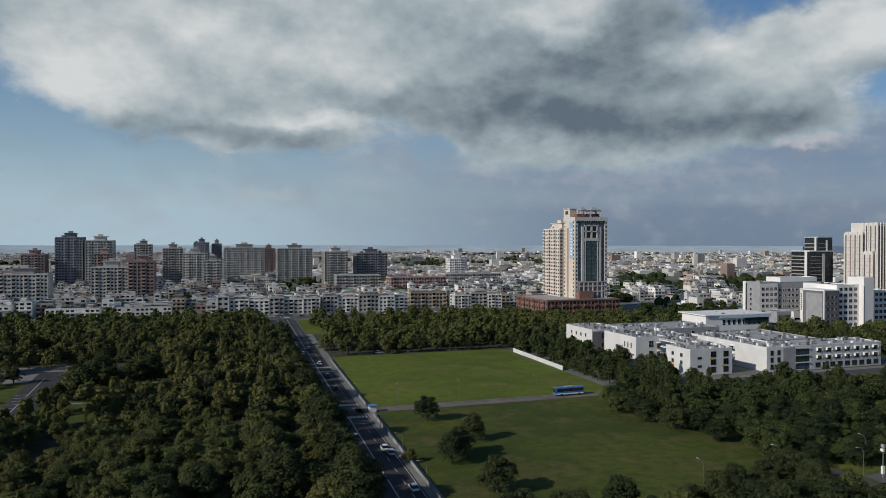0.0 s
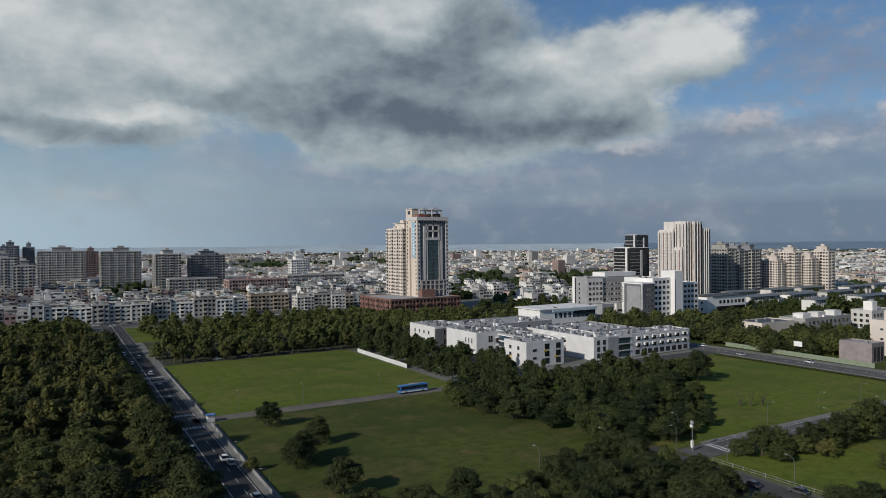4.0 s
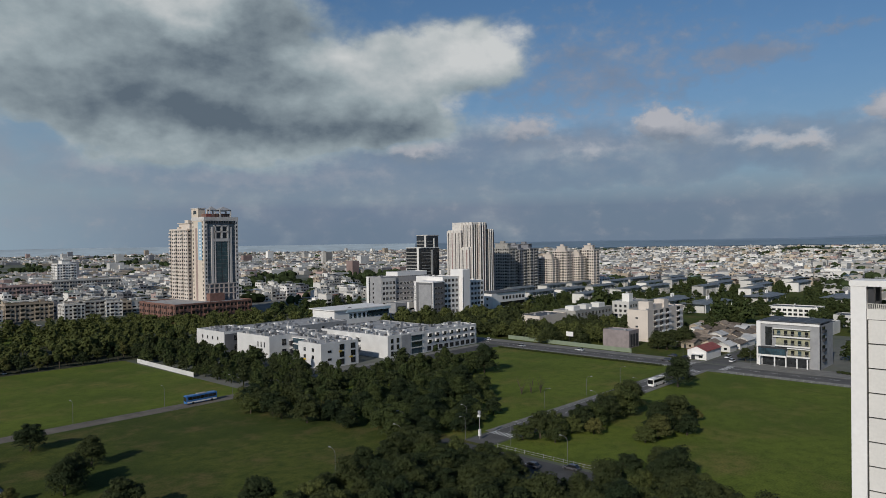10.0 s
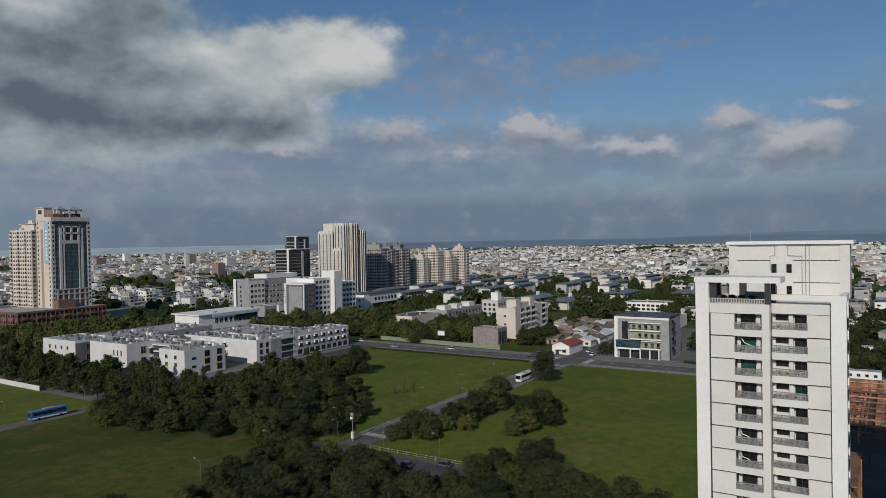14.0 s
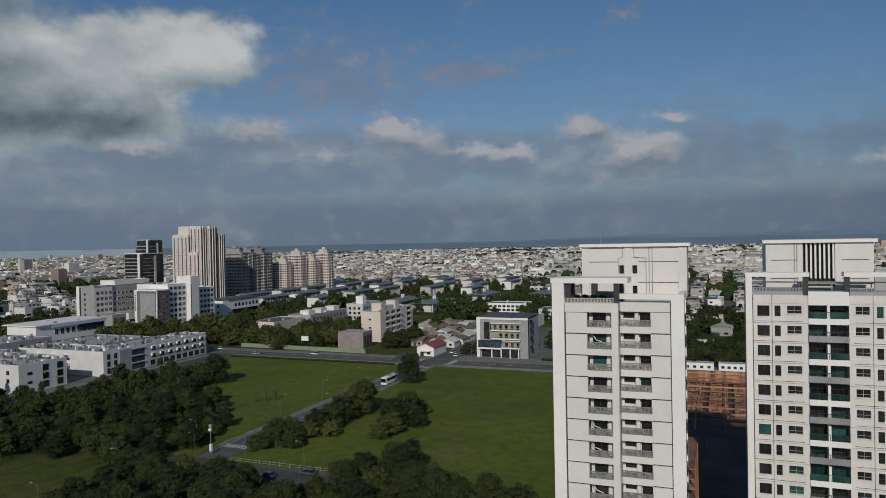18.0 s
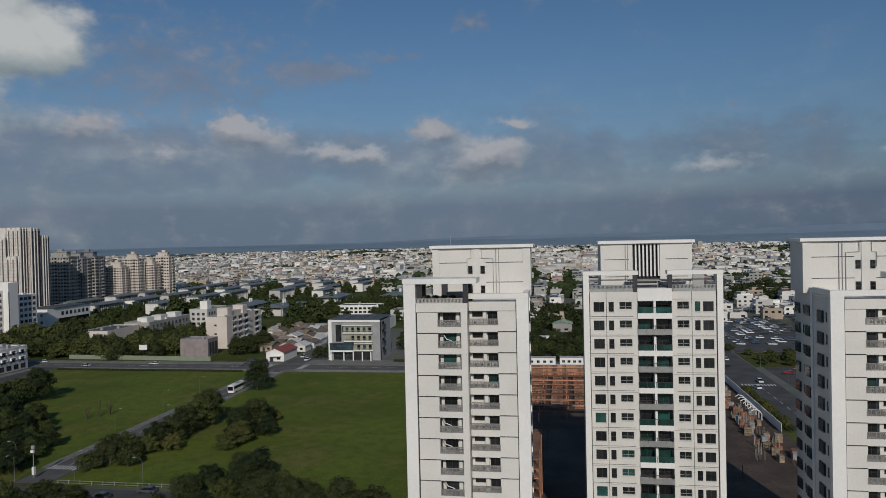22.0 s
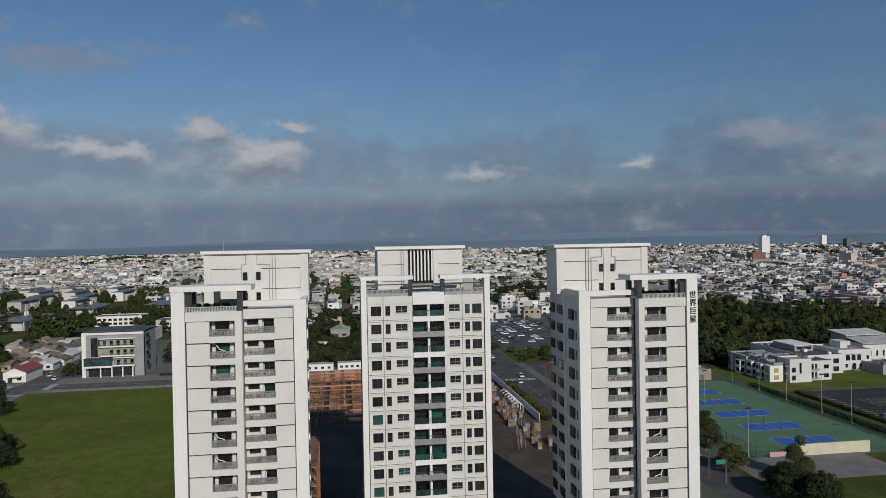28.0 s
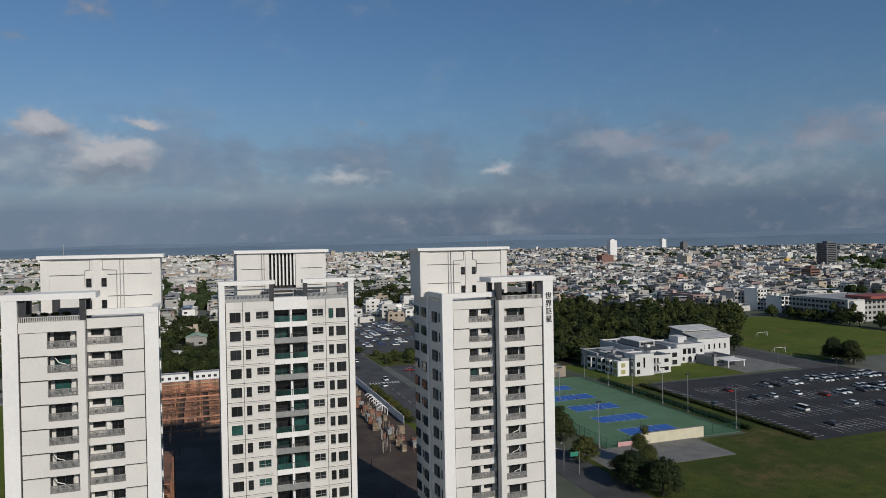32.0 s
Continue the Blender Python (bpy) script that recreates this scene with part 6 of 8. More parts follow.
for i in range(4):
    bm = BM()
    v = [bm.verts.new(p) for p in ((0, 0, 2.4), (3.4, 0, 2.4), (3.4, 3.4, 2.4), (0, 3.4, 2.4), (1.7, 1.7, 4.4))]
    for f in ((0, 1, 4), (1, 2, 4), (2, 3, 4), (3, 0, 4), (3, 2, 1, 0)):
        bm.faces.new([v[j] for j in f])
    ob = part("canopy", bm, RED if i % 2 else WHITE, rt)
    ob.location = (-2.5 + i * 1.2, 7 - 4.2 * i, 0)
    bm = BM()
    for a, b_ in ((0.1, 0.1), (3.3, 0.1), (0.1, 3.3), (3.3, 3.3)):
        cyl(bm, a, b_, 0, 2.4, 0.05, n=6)
    ob = part("pole_frame", bm, ALU, rt)
    ob.location = (-2.5 + i * 1.2, 7 - 4.2 * i, 0)

# green hoarding along the street
hd_ = thing("hoarding", "pale green metal hoarding along the street", "fence", 338.5, 180)
bm = BM()
bx(bm, 0, 0.08, 0.05, 2.95, 0, 2.3)
for i in range(10):
    bx(bm, -0.04, 0.0, 0.15 + 0.29 * i, 0.27 + 0.29 * i, 0, 2.3)
hp_m = mesh_of("panel", bm, mat("hoarding_green", (0.24, 0.285, 0.20), 0.6, 0.06, 0.4))
for i in range(28):
    q = put("panel", hp_m, hd_, 0.16 * i * 0.9, 3 * i, 0)
sg = thing("billboard", "small white billboard on a post", "sign", 345, 222)
box_part("board", WHITE, sg, 0, 0.2, -2.3, 2.3, 4.6, 7.2)
box_part("post", STEEL_DARK, sg, 0.05, 0.25, -0.15, 0.15, 0, 4.6)


def gable(name, x0, x1, y0, y1, h, rise, wall, roof, label, along="x", group=""):
    t = thing(name, label, "house", x0, y0, 0, 0, group)
    W, D = x1 - x0, y1 - y0
    bm = BM()
    bx(bm, 0, W, 0, D, -0.2, h)
    if along == "x":
        for x in (0.0, W):
            v = [bm.verts.new(p) for p in ((x, 0, h), (x, D, h), (x, D / 2, h + rise))]
            bm.faces.new(v if x else v[::-1])
    else:
        for y in (0.0, D):
            v = [bm.verts.new(p) for p in ((0, y, h), (W, y, h), (W / 2, y, h + rise))]
            bm.faces.new(v[::-1] if y else v)
    part("wall", bm, wall, t)
    o = 0.5
    for s in (0, 1):
        bm = BM()
        if along == "x":
            e, m = (-o, D / 2) if s == 0 else (D + o, D / 2)
            ez = h - rise * o / (D / 2)
            pts = [(-o, e, ez), (W + o, e, ez), (W + o, m, h + rise), (-o, m, h + rise)]
        else:
            e, m = (-o, W / 2) if s == 0 else (W + o, W / 2)
            ez = h - rise * o / (W / 2)
            pts = [(e, -o, ez), (e, D + o, ez), (m, D + o, h + rise), (m, -o, h + rise)]
        lo = [bm.verts.new((p[0], p[1], p[2] + 0.02)) for p in pts]
        hi = [bm.verts.new((p[0], p[1], p[2] + 0.18)) for p in pts]
        bm.faces.new(hi)
        bm.faces.new(lo[::-1])
        for i in range(4):
            j = (i + 1) % 4
            bm.faces.new((lo[i], lo[j], hi[j], hi[i]))
        bmesh.ops.recalc_face_normals(bm, faces=bm.faces)
        part("roof", bm, roof, t)
    if W > 5:
        box_part("window", GLASS, t, -0.05, 0.05, D * 0.2, D * 0.4, 1.0, 2.2)
        box_part("door", STEEL_DARK, t, -0.05, 0.05, D * 0.6, D * 0.8, 0, 2.1)
    return t


rh = gable("red_roof_house", 339, 357, 140.5, 150, 4.6, 2.0, WHITE, RED, "white gabled house with a red sheet roof")
box_part("awning", WHITE, rh, -2.0, 0, 1.5, 7, 2.7, 2.9)
TILE = mat("old_roof_tile", (0.25, 0.20, 0.155), 0.9, 0.2, 0.5, random_=0.35)
SHEET = mat("pale_roof_sheet", (0.58, 0.57, 0.54), 0.6, 0.12, 0.3, random_=0.2)


def village():
    rng = random.Random(9)
    for j in range(6):
        for i in range(8):
            x, y = 370 + 12.4 * i + rng.uniform(-1.2, 1.2), 141 + 9.4 * j + rng.uniform(-0.8, 0.8)
            if y + 8 > 187 and x < 436:
                continue
            w, d = rng.uniform(8.5, 11), rng.uniform(6.5, 8)
            pale = rng.random() < 0.3
            gable("cottage", x, x + w, y, y + d, rng.uniform(2.8, 3.8), rng.uniform(1.2, 1.9), W0 if rng.random() < 0.5 else W2, SHEET if pale else TILE,
                  "low old cottage with a pale sheet roof" if pale else "low old cottage with a brown tiled roof", rng.choice("xy"), "village cottages")


village()


def academy(x, y, L, D, h, label="white campus building with fins and solar roof"):
    t = thing("campus_building", label, "building", x, y, 0, 0, "campus buildings")
    bm = BM()
    bx(bm, 0, L, 1.5, D, -0.2, h)
    bx(bm, 0, L * 0.13, 0, 1.5, -0.2, h)
    part("wall", bm, W0, t)
    box_part("glazing", GLASS, t, L * 0.14, L, 1.4, 1.55, 0.6, h - 0.8)
    for k in range(1, 3):
        box_part("floor_edge", W0, t, L * 0.14, L, 0.6, 1.5, h * k / 3 - 0.2, h * k / 3 + 0.2)
    n = int(L / 3.0)
    bm = BM()
    bx(bm, 0, 0.5, 0.1, 0.9, 0, h)
    fin = mesh_of("fin", bm, W0)
    for i in range(n):
        put("fin", fin, t, L * 0.16 + (L * 0.82) * i / n, 0, 0)
    bm = BM()
    v = [bm.verts.new(p) for p in ((-0.5, -1, h + 0.3), (L + 0.5, -1, h + 0.3), (L + 0.5, D + 1, h + 0.3), (-0.5, D + 1, h + 0.3), (-0.5, D * 0.5, h + 1.9), (L + 0.5, D * 0.5, h + 1.9))]
    for f in ((0, 1, 5, 4), (3, 4, 5, 2), (0, 4, 3), (1, 2, 5), (0, 3, 2, 1)):
        bm.faces.new([v[i] for i in f])
    bmesh.ops.recalc_face_normals(bm, faces=bm.faces)
    part("roof", bm, ROOF_SOLAR, t, "grey solar panel roof")
    return t


for ax, ay, al in ((547, 396, 44), (598, 392, 44), (652, 388, 44), (560, 345, 40), (628, 345, 46), (682, 340, 46), (796, 424, 50), (852, 398, 44), (890, 362, 46), (908, 322, 50), (742, 420, 44),
                   (690, 440, 44), (735, 372, 44), (800, 372, 44), (845, 335, 44), (640, 440, 40), (580, 440, 40), (770, 305, 44), (708, 296, 44), (756, 258, 44), (826, 290, 46), (700, 246, 40), (812, 236, 46), (880, 262, 46)):
    academy(ax, ay, al, 12, 9.5)


def pavilion(x, y, L, D, h):
    t = thing("solar_pavilion", "low pavilion with a wide solar roof", "building", x, y, 0, 0, "solar pavilions")
    bm = BM()
    bx(bm, 3, L - 3, 3, D - 3, -0.2, h)
    part("wall", bm, W0, t)
    for i in range(6):
        box_part("column", W0, t, 1 + (L - 2.6) * i / 5, 1.5 + (L - 2.6) * i / 5, 1, 1.5, 0, h)
    bm = BM()
    v = [bm.verts.new(p) for p in ((0, 0, h), (L, 0, h), (L, D, h), (0, D, h), (D * 0.4, D / 2, h + 2.4), (L - D * 0.4, D / 2, h + 2.4))]
    for f in ((0, 1, 5, 4), (2, 3, 4, 5), (0, 4, 3), (1, 2, 5), (0, 3, 2, 1)):
        bm.faces.new([v[i] for i in f])
    bmesh.ops.recalc_face_normals(bm, faces=bm.faces)
    part("roof", bm, ROOF_SOLAR, t, "grey solar panel roof")
    for a in (0.45, 0.52):
        box_part("chimney", WHITE, t, L * a, L * a + 1.2, D * 0.4, D * 0.4 + 1.2, h + 1.5, h + 5)


pavilion(560, 262, 52, 24, 7)
pavilion(546, 226, 56, 24, 7)
pavilion(640, 210, 50, 24, 7)
pavilion(660, 150, 56, 26, 7)
for hx, hy in ((470, 118), (520, 96), (560, 150), (470, 60)):
    q = house("campus_hall", hx, hx + 18, hy, hy + 34, 7, W0, "long low white hall among trees", units=3, roof=ROOF_DARK)
    windows(q, "w", 2, 32, 8, (1.2, 4.2), 2.4, 1.6)

# trees round the houses
rng_t = random.Random(31)
extra, broad = [], []
for cx, cy, n, sp, sc_ in ((366, 312, 12, 16, 1.05), (392, 300, 12, 16, 1.1), (364, 240, 12, 14, 1.0), (392, 246, 8, 14, 1.0), (357, 172, 3, 5, 0.9), (378, 171, 4, 6, 0.95), (497, 190, 8, 12, 1.25), (549, 312, 7, 12, 1.3),
                           (385, 118, 4, 5, 0.8), (350, 122, 3, 4, 0.7), (396, 419, 2, 3, 0.9), (420, 345, 10, 22, 1.0), (455, 340, 8, 20, 1.0), (440, 232, 8, 22, 0.9), (345, 236, 7, 10, 0.7), (350, 262, 8, 14, 0.8), (372, 214, 9, 12, 0.8), (352, 300, 8, 16, 0.9), (344, 330, 8, 14, 0.8), (350, 360, 8, 16, 0.9)):
    for i in range(n):
        a, r = rng_t.uniform(0, math.tau), sp * math.sqrt(rng_t.random())
        if n > 6:
            (broad if cx < 460 else extra).append((cx + r * math.cos(a), cy + r * math.sin(a), sc_ * rng_t.uniform(0.75, 1.25)))
        else:
            tree(cx + r * math.cos(a), cy + r * math.sin(a), rng_t.choice((0, 1, 3, 1)), sc_ * rng_t.uniform(0.85, 1.1), "street trees")
broad += [(x, y, 0.75 + 0.5 * q) for x, y, q in scatter(45, 344, 378, 206, 372, 8.6, lambda x, y: not (226 > y > 216 and x < 350) and noise.noise((x * 0.05, y * 0.05, 6.0)) > -0.35)]
wood("street_wood", broad[::2], "spreading dark green trees along the street", LEAF_DARK_SHADED, (0, 1, 2), 46, LIGHT)
wood("street_wood", broad[1::2], "spreading green trees along the street", LEAF, (0, 1, 2), 47, LIGHT)
spots = extra + [(x, y, 0.5 + 0.35 * q) for x, y, q in scatter(41, 440, 660, 20, 400, 13.0, lambda x, y: noise.noise((x * 0.02, y * 0.02, 0)) > -0.15 and not (376 < x < 482 and 96 < y < 176))]
spots += [(x, y, 0.5 + 0.35 * q) for x, y, q in scatter(42, 540, 960, 130, 470, 14.0, lambda x, y: noise.noise((x * 0.02, y * 0.02, 0)) > -0.1)]
spots += [(x, y, 0.7 + 0.4 * q) for x, y, q in scatter(43, 376, 440, 60, 92, 9.0)]
spots += [(x, y, 0.7 + 0.4 * q) for x, y, q in scatter(44, 330, 420, 395, 520, 11.0, lambda x, y: y > 470 or (x < 366 and y > 455))]
wood("campus_wood", spots, "green trees between campus roofs and houses", LEAF, (0, 1, 2), 41)

# ---- tall towers in the town ----
def office_tower():
    t = thing("office_tower", "tall tan office tower with blue glass front and pyramid crown", "tower", 290, 531)
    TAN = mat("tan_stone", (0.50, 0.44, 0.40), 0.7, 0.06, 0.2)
    # Lighter copy of the tan stone: sun on the west put into colour
    TAN_SUNLIT = mat("tan_stone_sunlit", (0.66, 0.57, 0.47), 0.7, 0.05, 0.2)
    PALE = mat("pale_stone", (0.60, 0.57, 0.54), 0.65, 0.05, 0.2)
    DK = mat("blue_glass_wall", (0.10, 0.135, 0.165), 0.2, 0.2, 0.3, fine=1.0, spec=0.7)
    TEAL = mat("teal_glass_bay", (0.055, 0.105, 0.115), 0.15, 0.2, 0.3, fine=1.0, spec=0.7)
    BAND = mat("glass_spandrel", (0.17, 0.17, 0.175), 0.6, 0.1, 0.3)
    W, D, H, B = 30.5, 20.0, 82.0, 13.5
    bm = BM()
    bx(bm, 0.3, W - 0.3, 0.3, D, B, H)
    part("wall", bm, TAN, t)
    box_part("west_wall", TAN_SUNLIT, t, 0.0, 0.4, 0, D, B, H, "tan stone wall, sunlight put into its lighter colour")
    box_part("west_strip", mat("rose_stone", (0.36, 0.27, 0.235), 0.7, 0.06, 0.2), t, -0.06, 0.05, 11.0, 14.2, B, H - 9, "rose stone strip")
    for a in (2.0, 17.2):
        for k in range(19):
            z = B + 3.4 * k + 2
            box_part("window", GLASS, t, -0.08, 0.05, a, a + 1.2, z, z + 1.8)
    box_part("banner", mat("sky_banner", (0.34, 0.50, 0.62), 0.6, 0.1, 0.2), t, -0.15, -0.02, 3.6, 9.5, 47, 78, "pale blue advertising banner")
    for k in range(9):
        box_part("banner_bar", WHITE, t, -0.19, -0.15, 5.4, 7.6, 50 + 2.6 * k, 51.4 + 2.6 * k)
    box_part("glazing", DK, t, 2.6, W - 2.6, -0.05, 0.3, B, H - 5.5, "blue-grey glass wall")
    for k in range(19):
        z = B + 3.5 * k
        box_part("spandrel", BAND, t, 2.6, W - 2.6, -0.10, -0.05, z, z + 0.45)
    for a, w in ((0, 2.6), (W - 2.6, 2.6)):
        box_part("corner_pier", PALE, t, a, a + w, -0.5, 0.4, B, H - 3)
        for k in range(19):
            z = B + 3.4 * k + 2
            box_part("window", GLASS, t, a + 0.8, a + 1.8, -0.56, -0.5, z, z + 1.6)
    for a, w in ((6.0, 1.9), (9.0, 0.8), (20.7, 0.8), (22.6, 1.9)):
        box_part("pier", PALE, t, a, a + w, -0.8, 0.0, 27, H - 8)
    box_part("bay", PALE, t, 8.4, 22.1, -1.0, -0.1, H - 20, H - 17.6, "pale stone cornice")
    for a in (9.9, 15.6):
        box_part("glazing", TEAL, t, a, a + 5.0, -0.5, -0.05, 29, H - 20, "teal glass bay")
        for k in range(10):
            box_part("mullion", BAND, t, a, a + 5.0, -0.56, -0.5, 31 + 3.2 * k, 31.18 + 3.2 * k)
    box_part("mullion", STEEL_DARK, t, 14.9, 15.6, -0.45, -0.05, 29, H - 20)
    for a in (9.0, 14.6, 20.2):
        box_part("portal", PALE, t, a, a + 1.3, -1.1, -0.1, H - 17.6, H - 6.5)
    for z in (H - 12.6, H - 7.6):
        box_part("portal", PALE, t, 8.4, 22.1, -1.1, -0.1, z, z + 1.1)
    for a in (10.4, 16.0):
        box_part("window", GLASS, t, a, a + 4.1, -0.3, -0.05, H - 16.9, H - 8)
    for z in (19, 23.5, 27):
        box_part("cornice", TAN, t, 2.6, W - 2.6, -0.9, 0.0, z, z + 0.9)
    for i in range(6):
        a = 3.4 + 4.3 * i
        box_part("lower_pier", TAN, t, a, a + 1.0, -0.85, 0.0, B, 27)
    box_part("parapet", PALE, t, -0.3, W + 0.3, -0.6, D + 0.2, H - 3, H)
    for i in range(12):
        a = 1.8 + (W - 3.6) * i / 12
        box_part("window", GLASS, t, a, a + 1.3, -0.66, -0.55, H - 5.2, H - 3.2)
    box_part("corner_turret", TAN_SUNLIT, t, 0, 6, 9, D, H, H + 7)
    box_part("turret_window", GLASS, t, -0.05, 0.1, 12, 17, H + 2.5, H + 5.5)
    box_part("turret_slab", PALE, t, -0.5, 6.5, 8.5, D + 0.5, H + 7, H + 7.6)
    for cx, w in ((6.2, 6.0), (15.5, 10.5)):
        for dx in (0, w - 0.9):
            for dy in (0, w * 0.7):
                box_part("crown_post", PALE, t, cx + dx, cx + dx + 0.9, 2 + dy, 2.9 + dy, H, H + 6)
        for dy in (0, w * 0.7):
            box_part("crown_beam", PALE, t, cx + 0.9, cx + w - 0.9, 2.1 + dy, 2.8 + dy, H + 5.1, H + 6)
        bm = BM()
        v = [bm.verts.new(p) for p in ((cx - 0.4, 1.6, H + 6), (cx + w + 0.4, 1.6, H + 6), (cx + w + 0.4, 3.3 + w * 0.7, H + 6), (cx - 0.4, 3.3 + w * 0.7, H + 6), (cx + w / 2, 2.4 + w * 0.35, H + 9))]
        for f in ((0, 1, 4), (1, 2, 4), (2, 3, 4), (3, 0, 4), (3, 2, 1, 0)):
            bm.faces.new([v[i] for i in f])
        part("pyramid_roof", bm, GREY, t)
    box_part("roof_box", BRICK, t, 3, 14, 2, 9, H, H + 2.6)
    box_part("roof_box", BRICK, t, 16, 28, 8, 16, H, H + 3.2)
    box_part("roof_sign", RED, t, 2.2, 6.5, 0.2, 0.6, H + 0.3, H + 2.6, "red rooftop sign without lettering")
    for i in range(9):
        box_part("roof_rail", GREY, t, 14 + 1.8 * i, 14.15 + 1.8 * i, 0.3, 0.45, H, H + 1.3)
    box_part("base_block", BRICK, t, 1, 14, -6, 0, B, B + 6.5, "red brick entrance block")
    return t


office_tower()


def striped_tower():
    """Bodies of several heights; dark and rose strips between white upright fins."""
    t = thing("apartment_tower", "tall white and brown striped apartment tower", "tower", 560, 480)
    BR = mat("brown_stripe", (0.085, 0.068, 0.066), 0.6, 0.1, 0.3)
    PK = mat("rose_stripe", (0.27, 0.15, 0.14), 0.7, 0.1, 0.3)
    IV = mat("ivory_tile", (0.66, 0.62, 0.57), 0.7, 0.05, 0.3)
    bodies = ((4, 30, 4, 34, 78, 2), (0, 12, 18, 40, 70, 0), (0, 10, 6, 18, 52, 1), (14, 27, 0, 4, 78, 3), (30, 40, 0, 26, 71, 0))
    for x0, x1, y0, y1, h, style in bodies:
        bm = BM()
        bx(bm, x0, x1, y0, y1, -0.2, h)
        bx(bm, x0 + 1, x1 - 1, y0 + 1, y1 - 1, h, h + 1)
        part("wall", bm, IV, t)
        for face, a0, a1 in (("w", y0, y1), ("s", x0, x1)):
            n = max(2, int((a1 - a0) / (5.0 if face == "w" else 3.3)))
            step = (a1 - a0) / n
            # South stripes are wider, which also puts semi-shade into that face
            share = 0.24 if face == "w" else 0.70
            for i in range(n):
                a = a0 + step * (i + 0.5 - share / 2)
                m = {0: (BR, BR, PK), 1: (PK, BR, IV), 2: (BR, GLASS, BR), 3: (GLASS, PK, BR)}[style][i % 3]
                if face == "w":
                    box_part("stripe", m, t, x0 - 0.10, x0 + 0.05, a, a + step * share, 2, h - 2)
                    box_part("fin", IV, t, x0 - 0.6, x0, a0 + step * i - 0.2, a0 + step * i + 0.2, 2, h + 1)
                else:
                    box_part("stripe", m, t, a, a + step * share, y0 - 0.10, y0 + 0.05, 2, h - 2)
                    box_part("fin", WHITE if i % 2 else IV, t, a0 + step * i - 0.32, a0 + step * i + 0.32, y0 - 0.8, y0, 2, h + 1)
        bm = BM()
        for k in range(int((h - 6) / 3.2)):
            z = 3.2 * k + 5
            bx(bm, x0 - 0.25, x0 - 0.08, y0 + 0.5, y1 - 0.5, z, z + 0.3)
            bx(bm, x0 + 0.5, x1 - 0.5, y0 - 0.22, y0 - 0.08, z, z + 0.3)
        part("floor_bands", bm, GREY, t)["kind"] = "stuff"
    for k in range(20):
        z = 14 + 3.2 * k
        for a in (21, 26, 31):
            box_part("window", GLASS, t, 3.8, 4.02, a, a + 1.6, z, z + 1.7)
    box_part("crown_panel", IV, t, 3.6, 4.0, 20, 34.4, 60, 79, "pale upper wall panel")
    t.location.x, t.scale = 564, (0.9, 0.9, 1.0)
    return t


striped_tower()


# ---- vehicles ----
def car_meshes(paint, van=False):
    bm = BM()
    L, W, H = (4.5, 1.8, 0.85) if not van else (5.2, 1.9, 1.0)
    pts = [(-L / 2, 0.30), (-L / 2, H * 0.8), (-L / 2 + 0.2, H), (L / 2 - 0.9, H), (L / 2 - 0.05, H * 0.82), (L / 2, 0.35)]
    a = [bm.verts.new((p[0], -W / 2, p[1])) for p in pts]
    b = [bm.verts.new((p[0], W / 2, p[1])) for p in pts]
    for i in range(len(pts)):
        j = (i + 1) % len(pts)
        bm.faces.new((a[i], a[j], b[j], b[i]))
    bm.faces.new(a[::-1])
    bm.faces.new(b)
    T = 1.48 if not van else 2.0
    rx0, rx1, sx0, sx1 = (-L / 2 + 0.75, L / 2 - 1.95, -L / 2 + 0.15, L / 2 - 1.05) if not van else (-L / 2 + 0.1, L / 2 - 1.2, -L / 2, L / 2 - 0.6)
    roof = [bm.verts.new(p) for p in ((rx0, -W / 2 + 0.2, T), (rx1, -W / 2 + 0.2, T), (rx1, W / 2 - 0.2, T), (rx0, W / 2 - 0.2, T))]
    top = [bm.verts.new((p.co.x, p.co.y, T + 0.05)) for p in roof]
    bm.faces.new(top)
    for i in range(4):
        j = (i + 1) % 4
        bm.faces.new((roof[i], roof[j], top[j], top[i]))
    body = mesh_of("body", bm, paint)
    bm = BM()
    lo = [bm.verts.new(p) for p in ((sx0, -W / 2 + 0.06, H), (sx1, -W / 2 + 0.06, H), (sx1, W / 2 - 0.06, H), (sx0, W / 2 - 0.06, H))]
    hi = [bm.verts.new((p[0], p[1], T)) for p in ((rx0, -W / 2 + 0.2), (rx1, -W / 2 + 0.2), (rx1, W / 2 - 0.2), (rx0, W / 2 - 0.2))]
    for i in range(4):
        j = (i + 1) % 4
        bm.faces.new((lo[i], lo[j], hi[j], hi[i]))
    glass = mesh_of("cabin_glass", bm, GLASS)
    return body, glass, L, W


TYRE = mat("tyre_rubber", (0.02, 0.02, 0.02), 0.9, 0.05, 3.0)
bm = BM()
n_ = 12
ra = [bm.verts.new((0.33 * math.cos(i * math.tau / n_), -0.11, 0.33 + 0.33 * math.sin(i * math.tau / n_))) for i in range(n_)]
rb = [bm.verts.new((0.33 * math.cos(i * math.tau / n_), 0.11, 0.33 + 0.33 * math.sin(i * math.tau / n_))) for i in range(n_)]
for i in range(n_):
    bm.faces.new((ra[i], ra[(i + 1) % n_], rb[(i + 1) % n_], rb[i]))
bm.faces.new(ra)
bm.faces.new(rb[::-1])
WHEEL = mesh_of("wheel", bm, TYRE)
CARS = []
for cname, col in (("white", (0.75, 0.75, 0.75)), ("silver", (0.42, 0.43, 0.44)), ("black", (0.02, 0.02, 0.022)), ("dark grey", (0.09, 0.09, 0.10)), ("red", (0.28, 0.02, 0.02)), ("dark blue", (0.03, 0.05, 0.13))):
    CARS.append((cname, car_meshes(mat("car_" + cname.replace(" ", "_"), col, 0.25, 0.02, 1.0, spec=0.7))))


